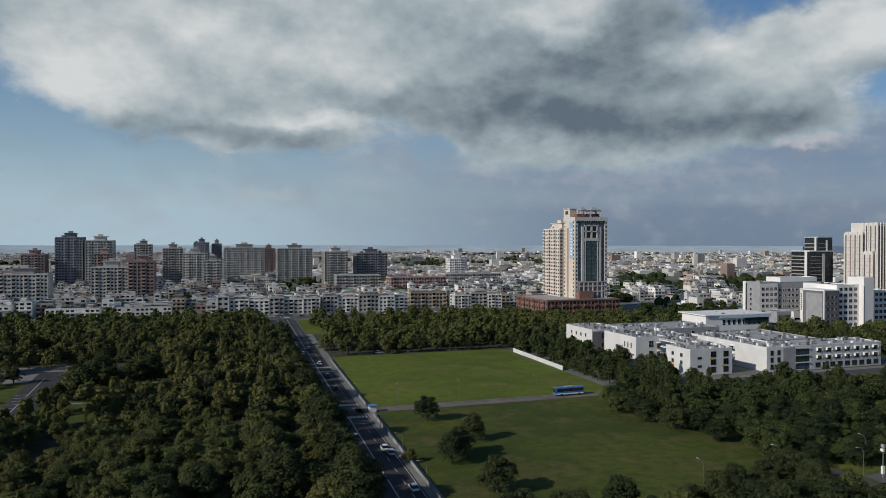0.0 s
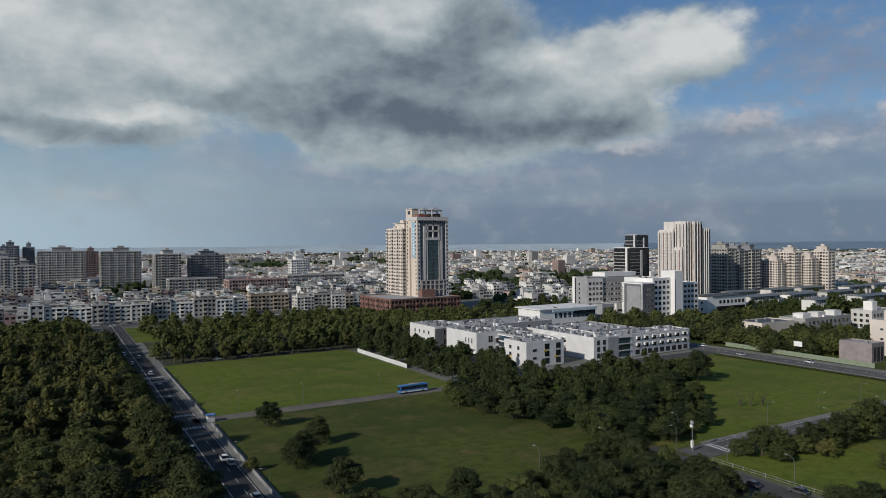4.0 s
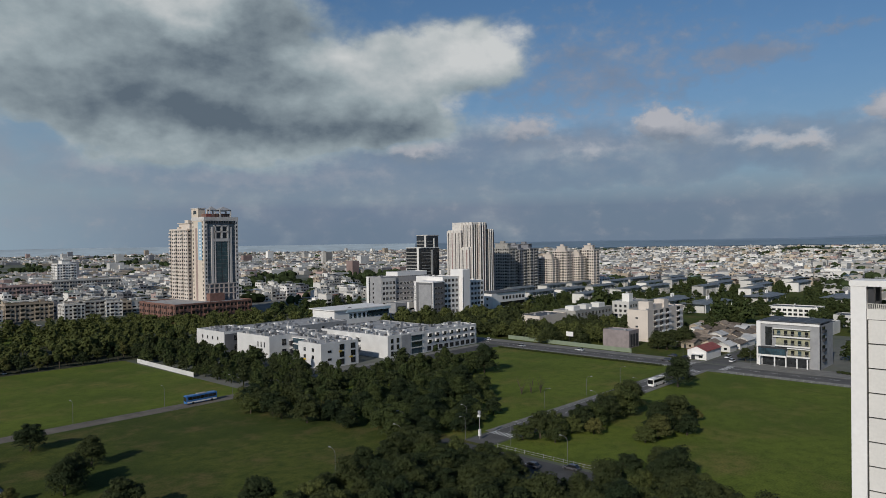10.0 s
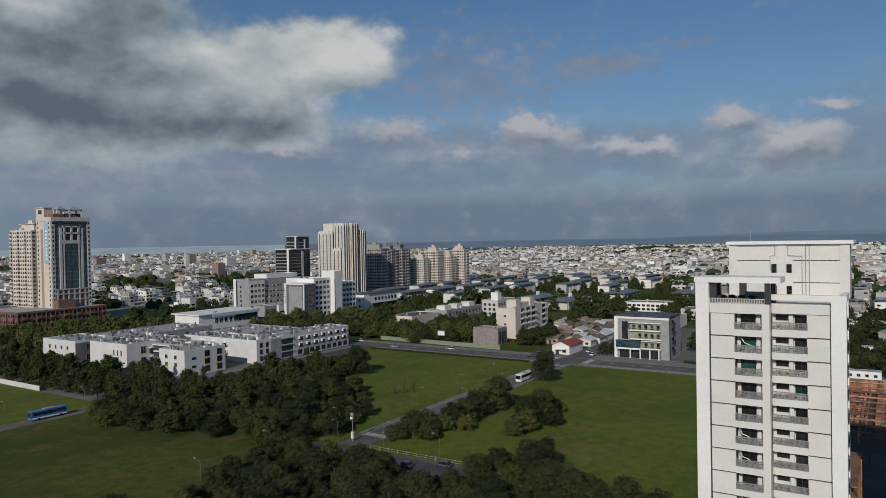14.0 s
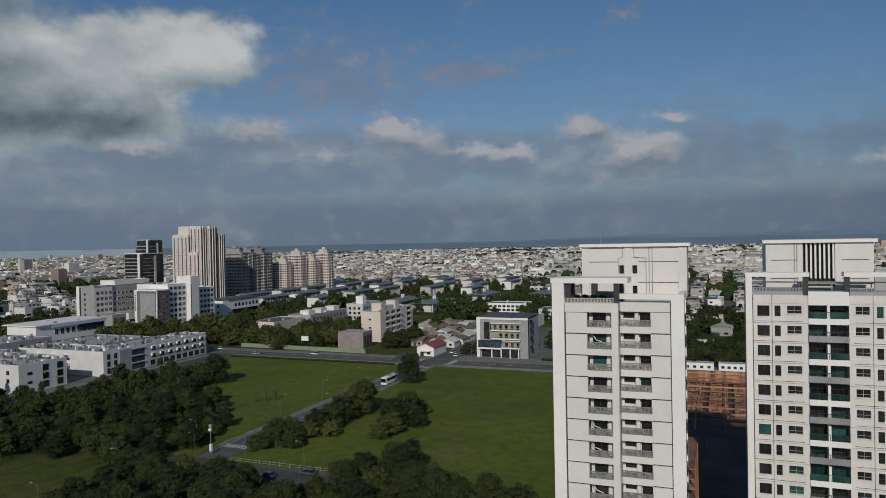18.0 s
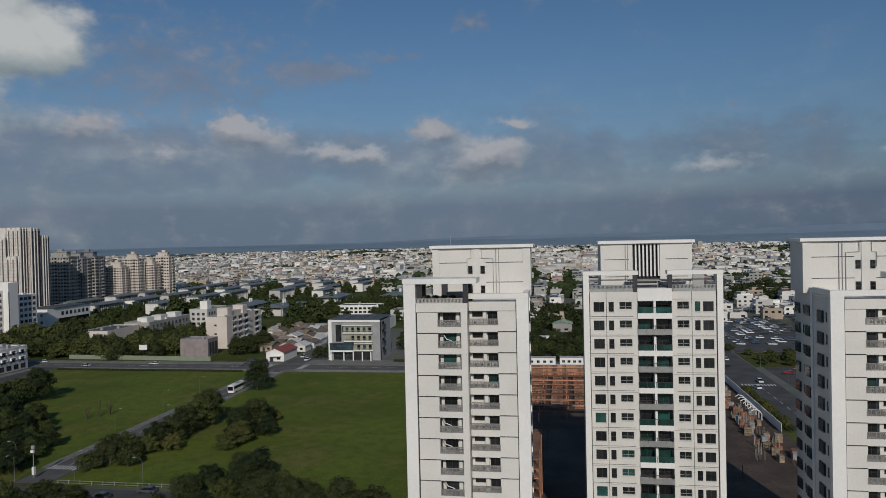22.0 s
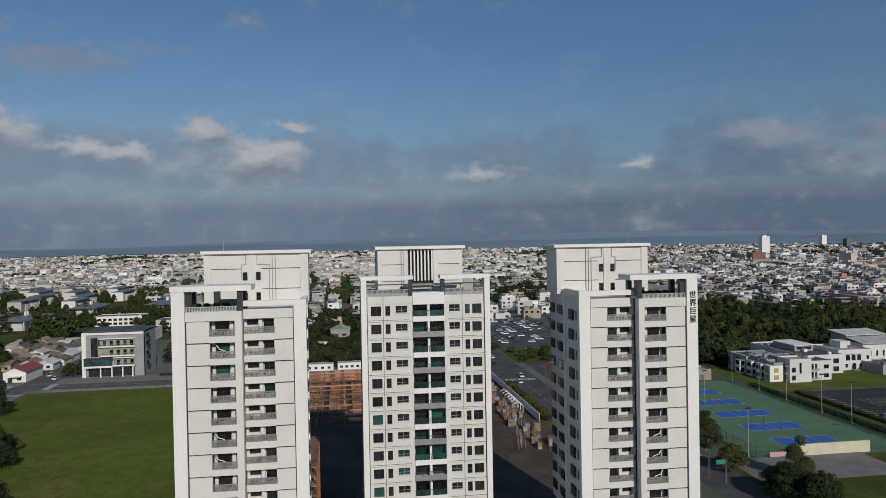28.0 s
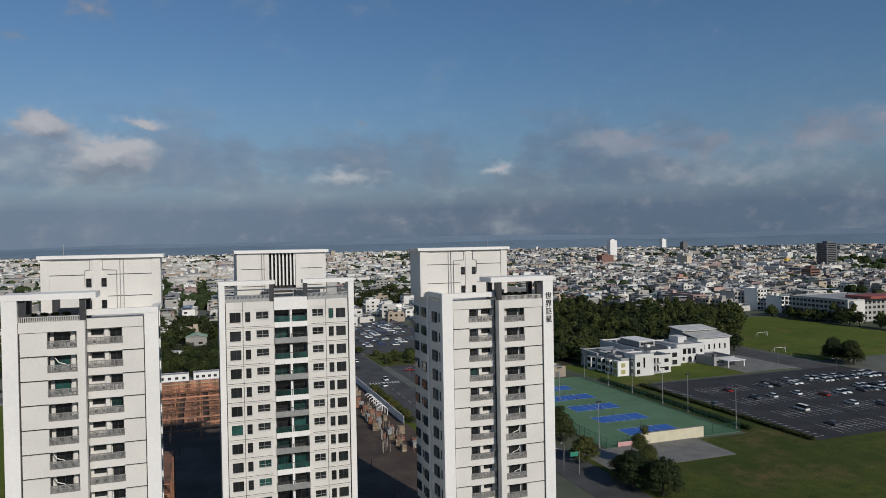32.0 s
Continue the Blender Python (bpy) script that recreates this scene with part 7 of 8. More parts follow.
def car(x, y, rz, k=0, group="parked cars", state="parked on asphalt", wheels=True):
    cname, (body, glass, L, W) = CARS[k]
    t = thing("car", f"{cname} car {state}", "car", x, y, 0.06, rz, group)
    put("body", body, t, 0, 0, 0)
    put("cabin_glass", glass, t, 0, 0, 0)
    for dx in (-L / 2 + 0.8, L / 2 - 0.85) if wheels else ():
        for dy in (-W / 2 + 0.1, W / 2 - 0.1):
            put("wheel", WHEEL, t, dx, dy, 0)
    return t


def bus(x, y, rz, paint, label, L=12.0):
    t = thing("bus", label, "bus", x, y, 0.06, rz)
    bm = BM()
    bx(bm, -L / 2, L / 2, -1.25, 1.25, 0.35, 3.3)
    bmesh.ops.bevel(bm, geom=bm.edges[:], offset=0.14, segments=2, affect="EDGES")
    part("body", bm, paint, t)
    for s in (-1, 1):
        n = int(L / 1.6)
        for i in range(n):
            a = -L / 2 + 0.5 + (L - 1) * i / n
            box_part("window", GLASS, t, a, a + (L - 1) / n - 0.1, s * 1.24, s * 1.28, 1.75, 2.85)
        box_part("skirt_stripe", WHITE, t, -L / 2 + 0.3, L / 2 - 0.3, s * 1.245, s * 1.27, 0.6, 1.1, "white side stripe")
    box_part("windscreen", GLASS, t, L / 2 - 0.02, L / 2 + 0.03, -1.1, 1.1, 1.3, 2.9)
    box_part("windscreen", GLASS, t, -L / 2 - 0.03, -L / 2 + 0.02, -1.1, 1.1, 1.5, 2.9)
    box_part("roof_unit", GREY, t, -2, 1.5, -0.8, 0.8, 3.3, 3.55)
    for dx in (-L / 2 + 2.2, L / 2 - 2.6):
        for dy in (-1.12, 1.12):
            ob = put("wheel", WHEEL, t, dx, dy, 0)
            ob.scale = (1.45, 1.4, 1.45)
    return t


bus(134.4, 250.9, 180, BLUE, "blue coach with dark windows on the field lane", 12.5)
bus(270, 132.5, 180, WHITE, "white city bus with a dark windscreen on the cross road", 11)
def av(u, y):
    """A place on the avenue: metres right of its middle line, and along it."""
    return (36.3 + u + 0.0357 * y, y)


for cu, cy, cr, ck in ((4.6, 166, 88, 0), (4.4, 201, 88, 0), (5.2, 196, 88, 1), (-2.0, 214, -92, 0), (1.8, 290, 88, 2), (2, 318, 88, 3), (-5, 300, -92, 0), (-4.5, 268, -92, 1), (2, 352, 88, 0), (-3, 385, -92, 3), (-4, 420, -92, 0), (2, 405, 88, 1)):
    car(*av(cu, cy), cr, ck, "cars on the road", "on the road")
for cx, cy, cr, ck in ((326, 155, 95, 3), (343, 129.5, 0, 0), (352, 135, 180, 0), (328, 205, 90, 0), (321, 238, -90, 1), (338, 151, 90, 2), (339.5, 158, 90, 3), (157, 101, 92, 3), (152, 110, 90, 3),
                       (330, 270, 120, 0), (288, -72, 10, 0), (300, -76, 180, 0), (334, -70, 100, 2), (352, -74, 10, 0), (318, -92, 80, 4)):
    car(cx, cy, cr, ck, "cars on the road", "on the road")
car(87, 377, 5, 0, "parked cars", "parked on the grass edge")
car(104, 379, 80, 0, "parked cars", "parked on the grass edge")
rng_c = random.Random(12)
for i in range(26):
    car(-10 + 11.5 * i + rng_c.uniform(-2, 2), 574 + 11 * (i % 2) + rng_c.uniform(-1, 1), 0 if i % 2 else 180, rng_c.choice((0, 0, 1, 3, 2)), "street traffic", "on the cross street", False)

# ---- courts, car park and buildings on the south side ----
slab("pavement", PAVE, 158, 176, -139, -100, 0.10, "pale concrete forecourt by the courts", "pavement")
slab("sports_court", GREEN_COURT, 176, 273, -156, -109, 0.12, "green painted sports court surface", "sports court")
slab("road", ASPHALT, 60, 335, -98, -86, 0.06, "asphalt side street by the courts", "road")
slab("road", ASPHALT, 225, 520, -82, -66, 0.065, "asphalt street behind the building site", "road")
slab("road", ASPHALT, 150, 520, -274, -256, 0.06, "asphalt street by the sports ground", "road")
slab("car_park", ASPHALT_DARK_SHADED, 160, 247, -276, -169.5, 0.07, "dark asphalt car park with white bays", "car park")
slab("lawn", GRASS, 250, 300, -252, -160, 0.05, "green lawn before the white house", "lawn")
slab("lawn", GRASS_DRY, 150, 250, -176, -157, 0.062, "rough grass strip beside the courts", "lawn")
slab("sports_field", GRASS, 262, 420, -398, -279, 0.05, "worn grass football pitch", "sports field")
slab("lawn", GRASS_DRY, 60, 150, -330, -230, 0.05, "rough dry grass beyond the car park", "lawn")
slab("car_park", ASPHALT, 376, 534, -142, -84, 0.07, "full asphalt car park", "car park")
for cx in (188.4, 204.6, 221.2, 238.0, 254.6):
    c = thing("ball_court", "blue ball court with white border lines and net", "sports court", cx, -132, 0.12, 0, "ball courts")
    box_part("surface", BLUE_COURT, c, -3.9, 3.9, -9.1, 9.1, 0.0, 0.02)
    for a, b_, d, e in ((-3.9, 3.9, -9.1, -9.0), (-3.9, 3.9, 9.0, 9.1), (-3.9, -3.8, -9, 9), (3.8, 3.9, -9, 9), (-3.8, 3.8, -0.05, 0.05), (-3.8, 3.8, -3.1, -3.0), (-3.8, 3.8, 3.0, 3.1)):
        box_part("line", PAINT, c, a, b_, d, e, 0.02, 0.028)
    for a in (-4.6, 4.6):
        bm = BM()
        cyl(bm, a, 0, 0, 1.6, 0.06, n=8)
        part("net_post", bm, STEEL_DARK, c)
w = thing("practice_wall", "cream rendered practice wall of the courts", "wall", 175.7, -142.3)
box_part("wall", mat("cream_wall", (0.62, 0.57, 0.42), 0.8, 0.06, 0.4), w, 0, 0.35, 0, 22.5, 0, 3.2)
box_part("coping", PAVE, w, -0.05, 0.4, 0, 22.5, 3.2, 3.35)
FENCE_G = mat("fence_green", (0.03, 0.10, 0.06), 0.5, 0.1, 1.0)


def fence(x0, y0, x1, y1, h, step, material, label, rails=3, wires=0):
    """Posts and rails along a straight line; wires: close upright bars."""
    L = math.hypot(x1 - x0, y1 - y0)
    t = thing("fence", label, "fence", x0, y0, 0, math.degrees(math.atan2(y1 - y0, x1 - x0)))
    bm = BM()
    cyl(bm, 0, 0, 0, h, 0.06, n=6)
    post = mesh_of("post", bm, material)
    n = max(1, int(L / step))
    for i in range(n + 1):
        put("post", post, t, L * i / n, 0, 0)
    for k in range(rails):
        z = h * (k + 0.6) / rails
        box_part("rail", material, t, 0, L, -0.025, 0.025, z, z + 0.06)
    if wires:
        bm = BM()
        m = int(L / wires)
        for i in range(m):
            bx(bm, L * i / m, L * i / m + 0.02, -0.01, 0.01, 0.1, h)
        for k in range(int(h / 0.3)):
            bx(bm, 0, L, -0.008, 0.008, 0.3 * k, 0.3 * k + 0.015)
        part("mesh", bm, material, t)["kind"] = "stuff"
    return t


fence(176, -109, 273, -109, 3.4, 3, FENCE_G, "tall green wire fence of the courts", 3, 0.6)
fence(176, -156, 273, -156, 3.4, 3, FENCE_G, "tall green wire fence of the courts", 3, 0.6)
fence(176, -119.5, 176, -109, 3.4, 3, FENCE_G, "tall green wire fence of the courts", 3, 0.4)
fence(176, -156, 176, -142.5, 3.4, 3, FENCE_G, "tall green wire fence of the courts", 3, 0.4)
fence(262, -279, 420, -279, 1.6, 4, mat("fence_tan", (0.35, 0.24, 0.12), 0.7, 0.1, 1.0), "low tan posts round the pitch", 1)
fence(252, -177, 300, -177, 1.4, 4, GREY_DARK, "low dark fence by the lawn", 2)
fence(160.3, 96, 160.3, 128, 1.2, 3, GREY, "low grey railing by the road", 2)
fence(311.8, 62, 311.8, 122, 1.1, 3, ALU, "low metal railing along the field", 2)
fence(311.8, 146, 311.8, 246, 1.1, 3, ALU, "low metal railing along the field", 2)
box_ = thing("banner", "pink and white banner on the court fence", "banner", 175.6, -118)
box_part("cloth", mat("pink_cloth", (0.62, 0.35, 0.34), 0.8, 0.1, 2.0), box_, -0.05, 0, 0, 5.5, 0.3, 1.6)


def mast(x, y, h, label="tall grey floodlight pole"):
    t = thing("floodlight", label, "lamp", x, y, 0, 0, "floodlights")
    bm = BM()
    cyl(bm, 0, 0, 0, h, 0.12, 0.07, 8)
    part("pole", bm, GREY, t)
    bm = BM()
    bx(bm, -0.05, 0.05, -0.9, 0.9, h - 0.1, h)
    for a in (-0.8, -0.2, 0.4):
        bx(bm, -0.25, 0.15, a, a + 0.4, h, h + 0.35)
    part("lamp_head", bm, STEEL_DARK, t)
    bm = BM()
    bx(bm, -0.25, 0.25, -0.25, 0.25, 0, 0.8)
    part("base", bm, PAVE, t)


for mx, my, mh in ((179, -157.3, 13), (202, -157.3, 13), (216, -157.3, 13), (235, -157.3, 13), (252, -157.3, 13), (271, -157.3, 13), (178, -107.8, 13), (236, -126.5, 12)):
    mast(mx, my, mh)


def hedge(x0, x1, y0, y1, h, seed, label):
    rng = np.random.default_rng(seed)
    L, D = x1 - x0, y1 - y0
    n = int(max(L, D) / 1.6)
    V, F, base = [], [], 0
    for i in range(n):
        cx, cy = x0 + L * (i + 0.5) / n, y0 + D * (i + 0.5) / n
        v = leaf_cloud(rng, [(cx, cy, h * 0.55, 1.1, h * 0.5)], 60, 0.28)
        V.append(v)
        F.extend((np.arange(len(v)).reshape(-1, 3) + base).tolist())
        base += len(v)
        bv, bf = blob(rng, cx, cy, h * 0.5, 0.95, h * 0.45, 6, 4)
        V.append(np.array(bv))
        F.extend((np.array(bf) + base).tolist())
        base += len(bv)
    me = bpy.data.meshes.new("hedge")
    me.from_pydata(np.concatenate(V).tolist(), [], F)
    me.materials.append(LEAF_DARK_SHADED)
    tagged(new("hedge", me), label, "hedge")


hedge(160, 246, -168.6, -168.6, 1.1, 5, "dark clipped hedge round the car park")
hedge(176, 262, -160, -160, 1.3, 6, "dark hedge along the courts")
hedge(337.5, 341.0, 62, 84, 1.2, 7, "low hedge before the office")
hedge(311, 311, 150, 246, 0.8, 8, "low hedge along the field")


def car_park():
    bm = BM()
    z0, z1 = 0.05, 0.085
    rng = random.Random(8)
    # a row along the hedge, then islands of back-to-back bays with wide aisles between
    x = 163
    while x < 243:
        bx(bm, x - 0.06, x + 0.06, -175.4, -170.4, z0, z1)
        if rng.random() < 0.05:
            car(x + 1.3, -172.8, rng.choice((90, -90)), rng.choice((0, 1, 3)), "parked cars")
        x += 2.6
    for bx0 in (163.0, 181.5, 201.0, 221.0):
        for by0, n in ((-183.5, 8), (-210.5, 8), (-237.0, 8), (-263.0, 4)):
            bx(bm, bx0 + 5.44, bx0 + 5.56, by0 - 2.6 * n, by0, z0, z1)
            for i in range(n + 1):
                y = by0 - 2.6 * i
                bx(bm, bx0 + 0.2, bx0 + 5.44, y - 0.06, y + 0.06, z0, z1)
                bx(bm, bx0 + 5.56, bx0 + 10.8, y - 0.06, y + 0.06, z0, z1)
                if i == n:
                    continue
                for side in (2.7, 8.3):
                    busy = 0.14 if by0 > -190 else (0.34 if by0 > -220 else 0.80)
                    if rng.random() < busy + (0.12 if bx0 < 180 and by0 < -200 else 0):
                        car(bx0 + side, y - 1.3, rng.choice((0, 180)), rng.choice((0, 0, 0, 0, 1, 2, 3, 3, 4)), "parked cars")
    solid("bay_marking", bm, PAINT, "white parking bay lines on asphalt", "road marking", "structure")
    for i in range(30):
        for y in (-137, -129, -122, -115, -108, -101, -92):
            x = 400 + 4.2 * i
            if rng.random() < 0.48 and x > 392 - (y + 92) * 0.2:
                car(x, y, 90, rng.choice((0, 0, 1, 2, 3, 3, 5)), "parked cars in the far lot", wheels=False)


car_park()
vn = thing("van", "white and dark delivery van in the car park", "van", 189.8, -194.6, 0.07, 0)
vb, vg, vl, vw = car_meshes(WHITE, True)
put("body", vb, vn, 0, 0, 0)
put("cabin_glass", vg, vn, 0, 0, 0)
for dx in (-1.7, 1.7):
    for dy in (-0.85, 0.85):
        put("wheel", WHEEL, vn, dx, dy, 0)

# community house: grey staggered wing with white bays, white corner cube, cube with arches, hall with a raised roof
LIME = mat("lime_panel", (0.40, 0.37, 0.14), 0.6, 0.05, 1.0)


def arch_mesh(w, h):
    """A dark round-headed opening that faces west, with its sill at the base."""
    bm = BM()
    r = w / 2
    ring = [(r * math.cos(math.pi * k / 10), h - r + r * math.sin(math.pi * k / 10)) for k in range(11)] + [(-r, 0), (r, 0)]
    front = [bm.verts.new((-0.07, y, z)) for y, z in ring]
    rear = [bm.verts.new((0.03, y, z)) for y, z in ring]
    bm.faces.new(front)
    for k in range(len(ring)):
        m = (k + 1) % len(ring)
        bm.faces.new((front[k], rear[k], rear[m], front[m]))
    return mesh_of("arch", bm, GLASS)


def community_house():
    g = "community house"
    # long grey wing that steps back, with three bays on its shaded side
    for x0, x1, y0, y1, h, lab in ((272.0, 284.5, -192, -173.6, 7.6, "grey wing of the community house with white bays"), (284.5, 299.0, -190, -171.8, 7.0, "long grey wing of the community house with a flat roof")):
        q = house("community_house", x0, x1, y0, y1, h, GREY, lab, units=2, roof=ROOF_DARK, group=g)
        W, D = x1 - x0, y1 - y0
        for a in ((0.6, 7.4) if x0 < 280 else (0.8,)):
            bay = box_part("bay", WHITE, q, a, a + 3.6, D + 0.004, D + 2.6, 0, h - 1.3)
            for z in (0.9, 3.9):
                box_part("bay_window", GLASS, bay, a + 0.5, a + 3.1, D + 2.6, D + 2.66, z, z + 1.7)
                box_part("bay_window", GLASS, bay, a - 0.06, a, D + 0.5, D + 2.1, z, z + 1.7)
            box_part("bay_roof", GREY, bay, a - 0.2, a + 3.8, D + 0.01, D + 2.8, h - 1.3, h - 1.1)
        # Flat dark sheet on the wall, coloured as the shade of a recess
        box_part("recess", GREY_DARK, q, W * 0.40, W * 0.56, D, D + 0.06, 0.2, h - 0.6)
        box_part("roof_terrace", ROOF_GREY, q, W * 0.15, W * 0.85, D * 0.15, D * 0.6, h + 0.06, h + 0.7)
        box_part("roof_edge", WHITE, q, -0.1, W + 0.1, D - 0.1, D + 0.25, h + 0.6, h + 0.85)
    # bay with lime panels beside the corner cube
    q = house("community_house", 266.4, 272.0, -188, -173.0, 7.2, GREY, "grey link of the community house with lime yellow bay", units=0, roof=ROOF_DARK, group=g)
    bay = box_part("bay", WHITE, q, -0.2, 4.0, 15.004, 17.0, 0, 6.6)
    box_part("bay_side", WHITE, bay, -0.25, -0.2, 11.2, 17.0, 0, 6.6)
    for z in (0.6, 3.5):
        box_part("panel", LIME, bay, 0.6, 3.4, 17.0, 17.08, z, z + 2.3, "lime yellow panel")
        box_part("panel", LIME, bay, -0.33, -0.25, 13.2, 15.2, z + 0.3, z + 2.1, "lime yellow panel")
    # white corner cube with tall slits, then a deep balcony bay and a lower end
    q = house("community_house", 263.0, 271.5, -187.2, -177.7, 8.9, SCHOOL_WHITE, "white corner cube of the community house with tall windows", units=0, roof=ROOF_GREY, group=g)
    box_part("slit_window", GLASS, q, -0.06, 0.02, 4.4, 5.3, 3.6, 8.0)
    for z in (1.0, 4.2):
        w = box_part("window", GLASS, q, -0.06, 0.02, 7.0, 8.6, z, z + 1.9)
        box_part("window_frame", STEEL_DARK, w, -0.09, -0.06, 7.72, 7.86, z, z + 1.9)
        box_part("window", GLASS, q, 1.6, 3.2, 9.48, 9.56, z, z + 1.9)
    q = house("community_house", 265.6, 276, -198.0, -187.2, 7.4, SCHOOL_WHITE, "white balcony wing of the community house", units=2, roof=ROOF_DARK, group=g)
    for z in (0.3, 3.9):
        box_part("opening", STEEL_DARK, q, -0.06, 0.02, 6.4, 10.4, z, z + 2.9)
        box_part("balcony", WHITE, q, -1.3, 0.0, 6.2, 10.6, z + 0.0, z + 0.25)
        box_part("railing", GREY, q, -1.3, -1.2, 6.2, 10.6, z + 0.25, z + 1.1)
        box_part("column", WHITE, q, -1.0, -0.7, 8.2, 8.6, z + 0.25, z + 3.3)
        box_part("window", GLASS, q, -0.06, 0.02, 1.2, 3.4, z + 0.8, z + 2.4)
    # rear wing with strips of windows and roof terraces behind white parapets
    q = house("community_house", 277, 318, -212, -194, 7.6, SCHOOL_WHITE, "white rear wing of the community house with roof terraces", units=4, roof=ROOF_DARK, group=g)
    windows(q, "w", 1.5, 16.5, 4, (1.0, 4.4), 2.4, 1.9, frame_mat=STEEL_DARK)
    box_part("roof_block", GREY, q, 14, 30, 4, 13, 7.66, 10.2)
    box_part("roof_block_slab", WHITE, q, 13.4, 30.6, 3.4, 13.6, 10.2, 10.5)
    box_part("roof_block_window", GLASS, q, 13.94, 14.0, 5, 12, 8.4, 9.6)
    # cube with three arched windows, a round-headed door and a small one above
    q = house("community_house", 282, 300, -229.5, -213.6, 8.4, SCHOOL_WHITE, "white cube of the community house with arched windows", units=2, roof=ROOF_GREY, group=g)
    small, door = arch_mesh(1.9, 2.5), arch_mesh(2.0, 3.0)
    for k in range(3):
        put("arched_window", small, q, 0, 6.0 + 2.7 * k, 4.3)
        box_part("hood", GREY, q, -0.5, 0, 4.9 + 2.7 * k, 7.1 + 2.7 * k, 6.9, 7.05)
    put("arched_door", door, q, 0, 8.4, 0.1)
    for y, z in ((4.6, 1.2), (11.4, 1.2), (14.0, 4.6), (1.2, 4.6)):
        box_part("window", GLASS, q, -0.06, 0.02, y, y + 1.2, z, z + 1.6)
    box_part("step", PAVE, q, -2.2, 0, 6.8, 10.0, 0, 0.35)
    box_part("roof_house", SCHOOL_WHITE, q, 8, 15, 4, 9, 8.46, 11.4)
    # low annex and its canopy
    q = house("community_house", 269.4, 284, -236.5, -224.6, 3.5, GREY, "low grey annex with a flat roof", units=1, roof=ROOF_DARK, group=g)
    windows(q, "w", 1, 11, 4, (1.2,), 1.4, 1.2)
    box_part("canopy", WHITE, q, -6, 0.2, -1, 9, 2.9, 3.2)
    for a in (-0.6, 8.2):
        box_part("column", WHITE, q, -5.6, -5.2, a, a + 0.4, 0, 2.9)
    # hall: white front with arched slits, sheet roof in two steps and a long clerestory
    q = house("community_hall", 290, 312, -251.5, -232, 9.2, SCHOOL_WHITE, "white hall with a raised sheet roof and clerestory", units=0, group=g)
    slit = arch_mesh(0.9, 2.6)
    for i in range(5):
        put("arched_window", slit, q, 0, 3.0 + 3.2 * i, 4.2)
    for z0, xa, xb, rise in ((9.84, -1.0, 11.0, 1.6), (12.2, 10.0, 22.5, 1.2)):
        bm = BM()
        v = [bm.verts.new((x, y, z0 + dz + (rise if x == xb else 0))) for dz in (0, 0.3) for x, y in ((xa, -0.8), (xb, -0.8), (xb, 20.3), (xa, 20.3))]
        for f in ((3, 2, 1, 0), (4, 5, 6, 7), (0, 1, 5, 4), (1, 2, 6, 5), (2, 3, 7, 6), (3, 0, 4, 7)):
            bm.faces.new([v[i] for i in f])
        part("roof", bm, SHEET, q, "pale sloping sheet roof")
    box_part("clerestory", GREY, q, 11.0, 21.5, 0, 19.5, 9.8, 12.2)
    for i in range(7):
        box_part("clerestory_window", GLASS, q, 10.94, 11.0, 0.8 + 2.7 * i, 2.9 + 2.7 * i, 11.5, 12.3)


community_house()
slab("forecourt", PAVE, 251, 289, -256, -226, 0.075, "pale paved forecourt of the community house", "pavement")
c4 = house("store_shed", 276, 284, -151, -141, 4, W2, "low tan store shed behind the court")
box_part("door", GREY_DARK, c4, -0.06, 0.05, 3, 5, 0, 2.4)
# school with a red roof
rs = house("red_roof_school", 364, 414, -470, -414, 15, W1, "grey school block with a red roof end", "school", units=4)
windows(rs, "n", 2, 58, 16, (1.5, 5.1, 8.8, 12.2), 2.2, 1.8)
windows(rs, "w", 14, 54, 10, (1.5, 5.1, 8.8, 12.2), 2.2, 1.8)
box_part("roof", RED, rs, -4, 16, 2, 40, 15.7, 17.4, "red sheet roof")
box_part("stair_tower", CREAM, rs, -3, 0.2, 44, 54, 0, 15)
for gx, gy, gr in ((338, -321, 0), (288, -285, 0)):
    g = thing("football_goal", "white tubular football goal on the pitch", "goal", gx, gy, 0.05, gr)
    bm = BM()
    for pts in (((0, 0, 0), (0, 0, 2.4)), ((0, 7.3, 0), (0, 7.3, 2.4)), ((0, 0, 2.4), (0, 7.3, 2.4)), ((0, 0, 2.4), (2, 0, 0)), ((0, 7.3, 2.4), (2, 7.3, 0))):
        tube(bm, pts, 0.09)
    part("frame", bm, WHITE, g)
for hx0, hx1, hy0, hy1, hh, hm in ((456, 470, -436, -423, 17, W0), (474, 490, -430, -416, 14, W1), (434, 450, -440, -426, 12, W0), (470, 520, -330, -316, 8, W4), (500, 540, -410, -396, 10, W3), (530, 556, -350, -336, 9, W1)):
    block("town_house", hx0, hx1, hy0, hy1, hh, hm, "small town house beyond the wood", faces="w", group="south houses")

# ---- building site behind the towers ----


def bar(name, material, x, y, z):
    bm = BM()
    bx(bm, 0, x, 0, y, 0, z)
    return mesh_of(name, bm, material)


FORM_BEAM, FORM_SLEEPER, FORM_POST = bar("beam", RUST, 4.2, 0.22, 0.25), bar("sleeper", RUST, 0.2, 6.4, 0.3), bar("post", RUST, 0.15, 0.2, 2.2)
for i in range(11):
    for k in range(3):
        f = thing("formwork_stack", "orange rusty steel formwork on the site", "formwork", 250 + 5.2 * i, -9 + 8.4 * k, 0, 0, "formwork")
        for a in range(5):
            put("beam", FORM_BEAM, f, 0, 1.5 * a, 0.6 * (a % 3) + 0.3)
        for a in (0.2, 2.0, 3.9):
            put("sleeper", FORM_SLEEPER, f, a, 0, 0)
            put("post", FORM_POST, f, a, 0.1, 0.3)
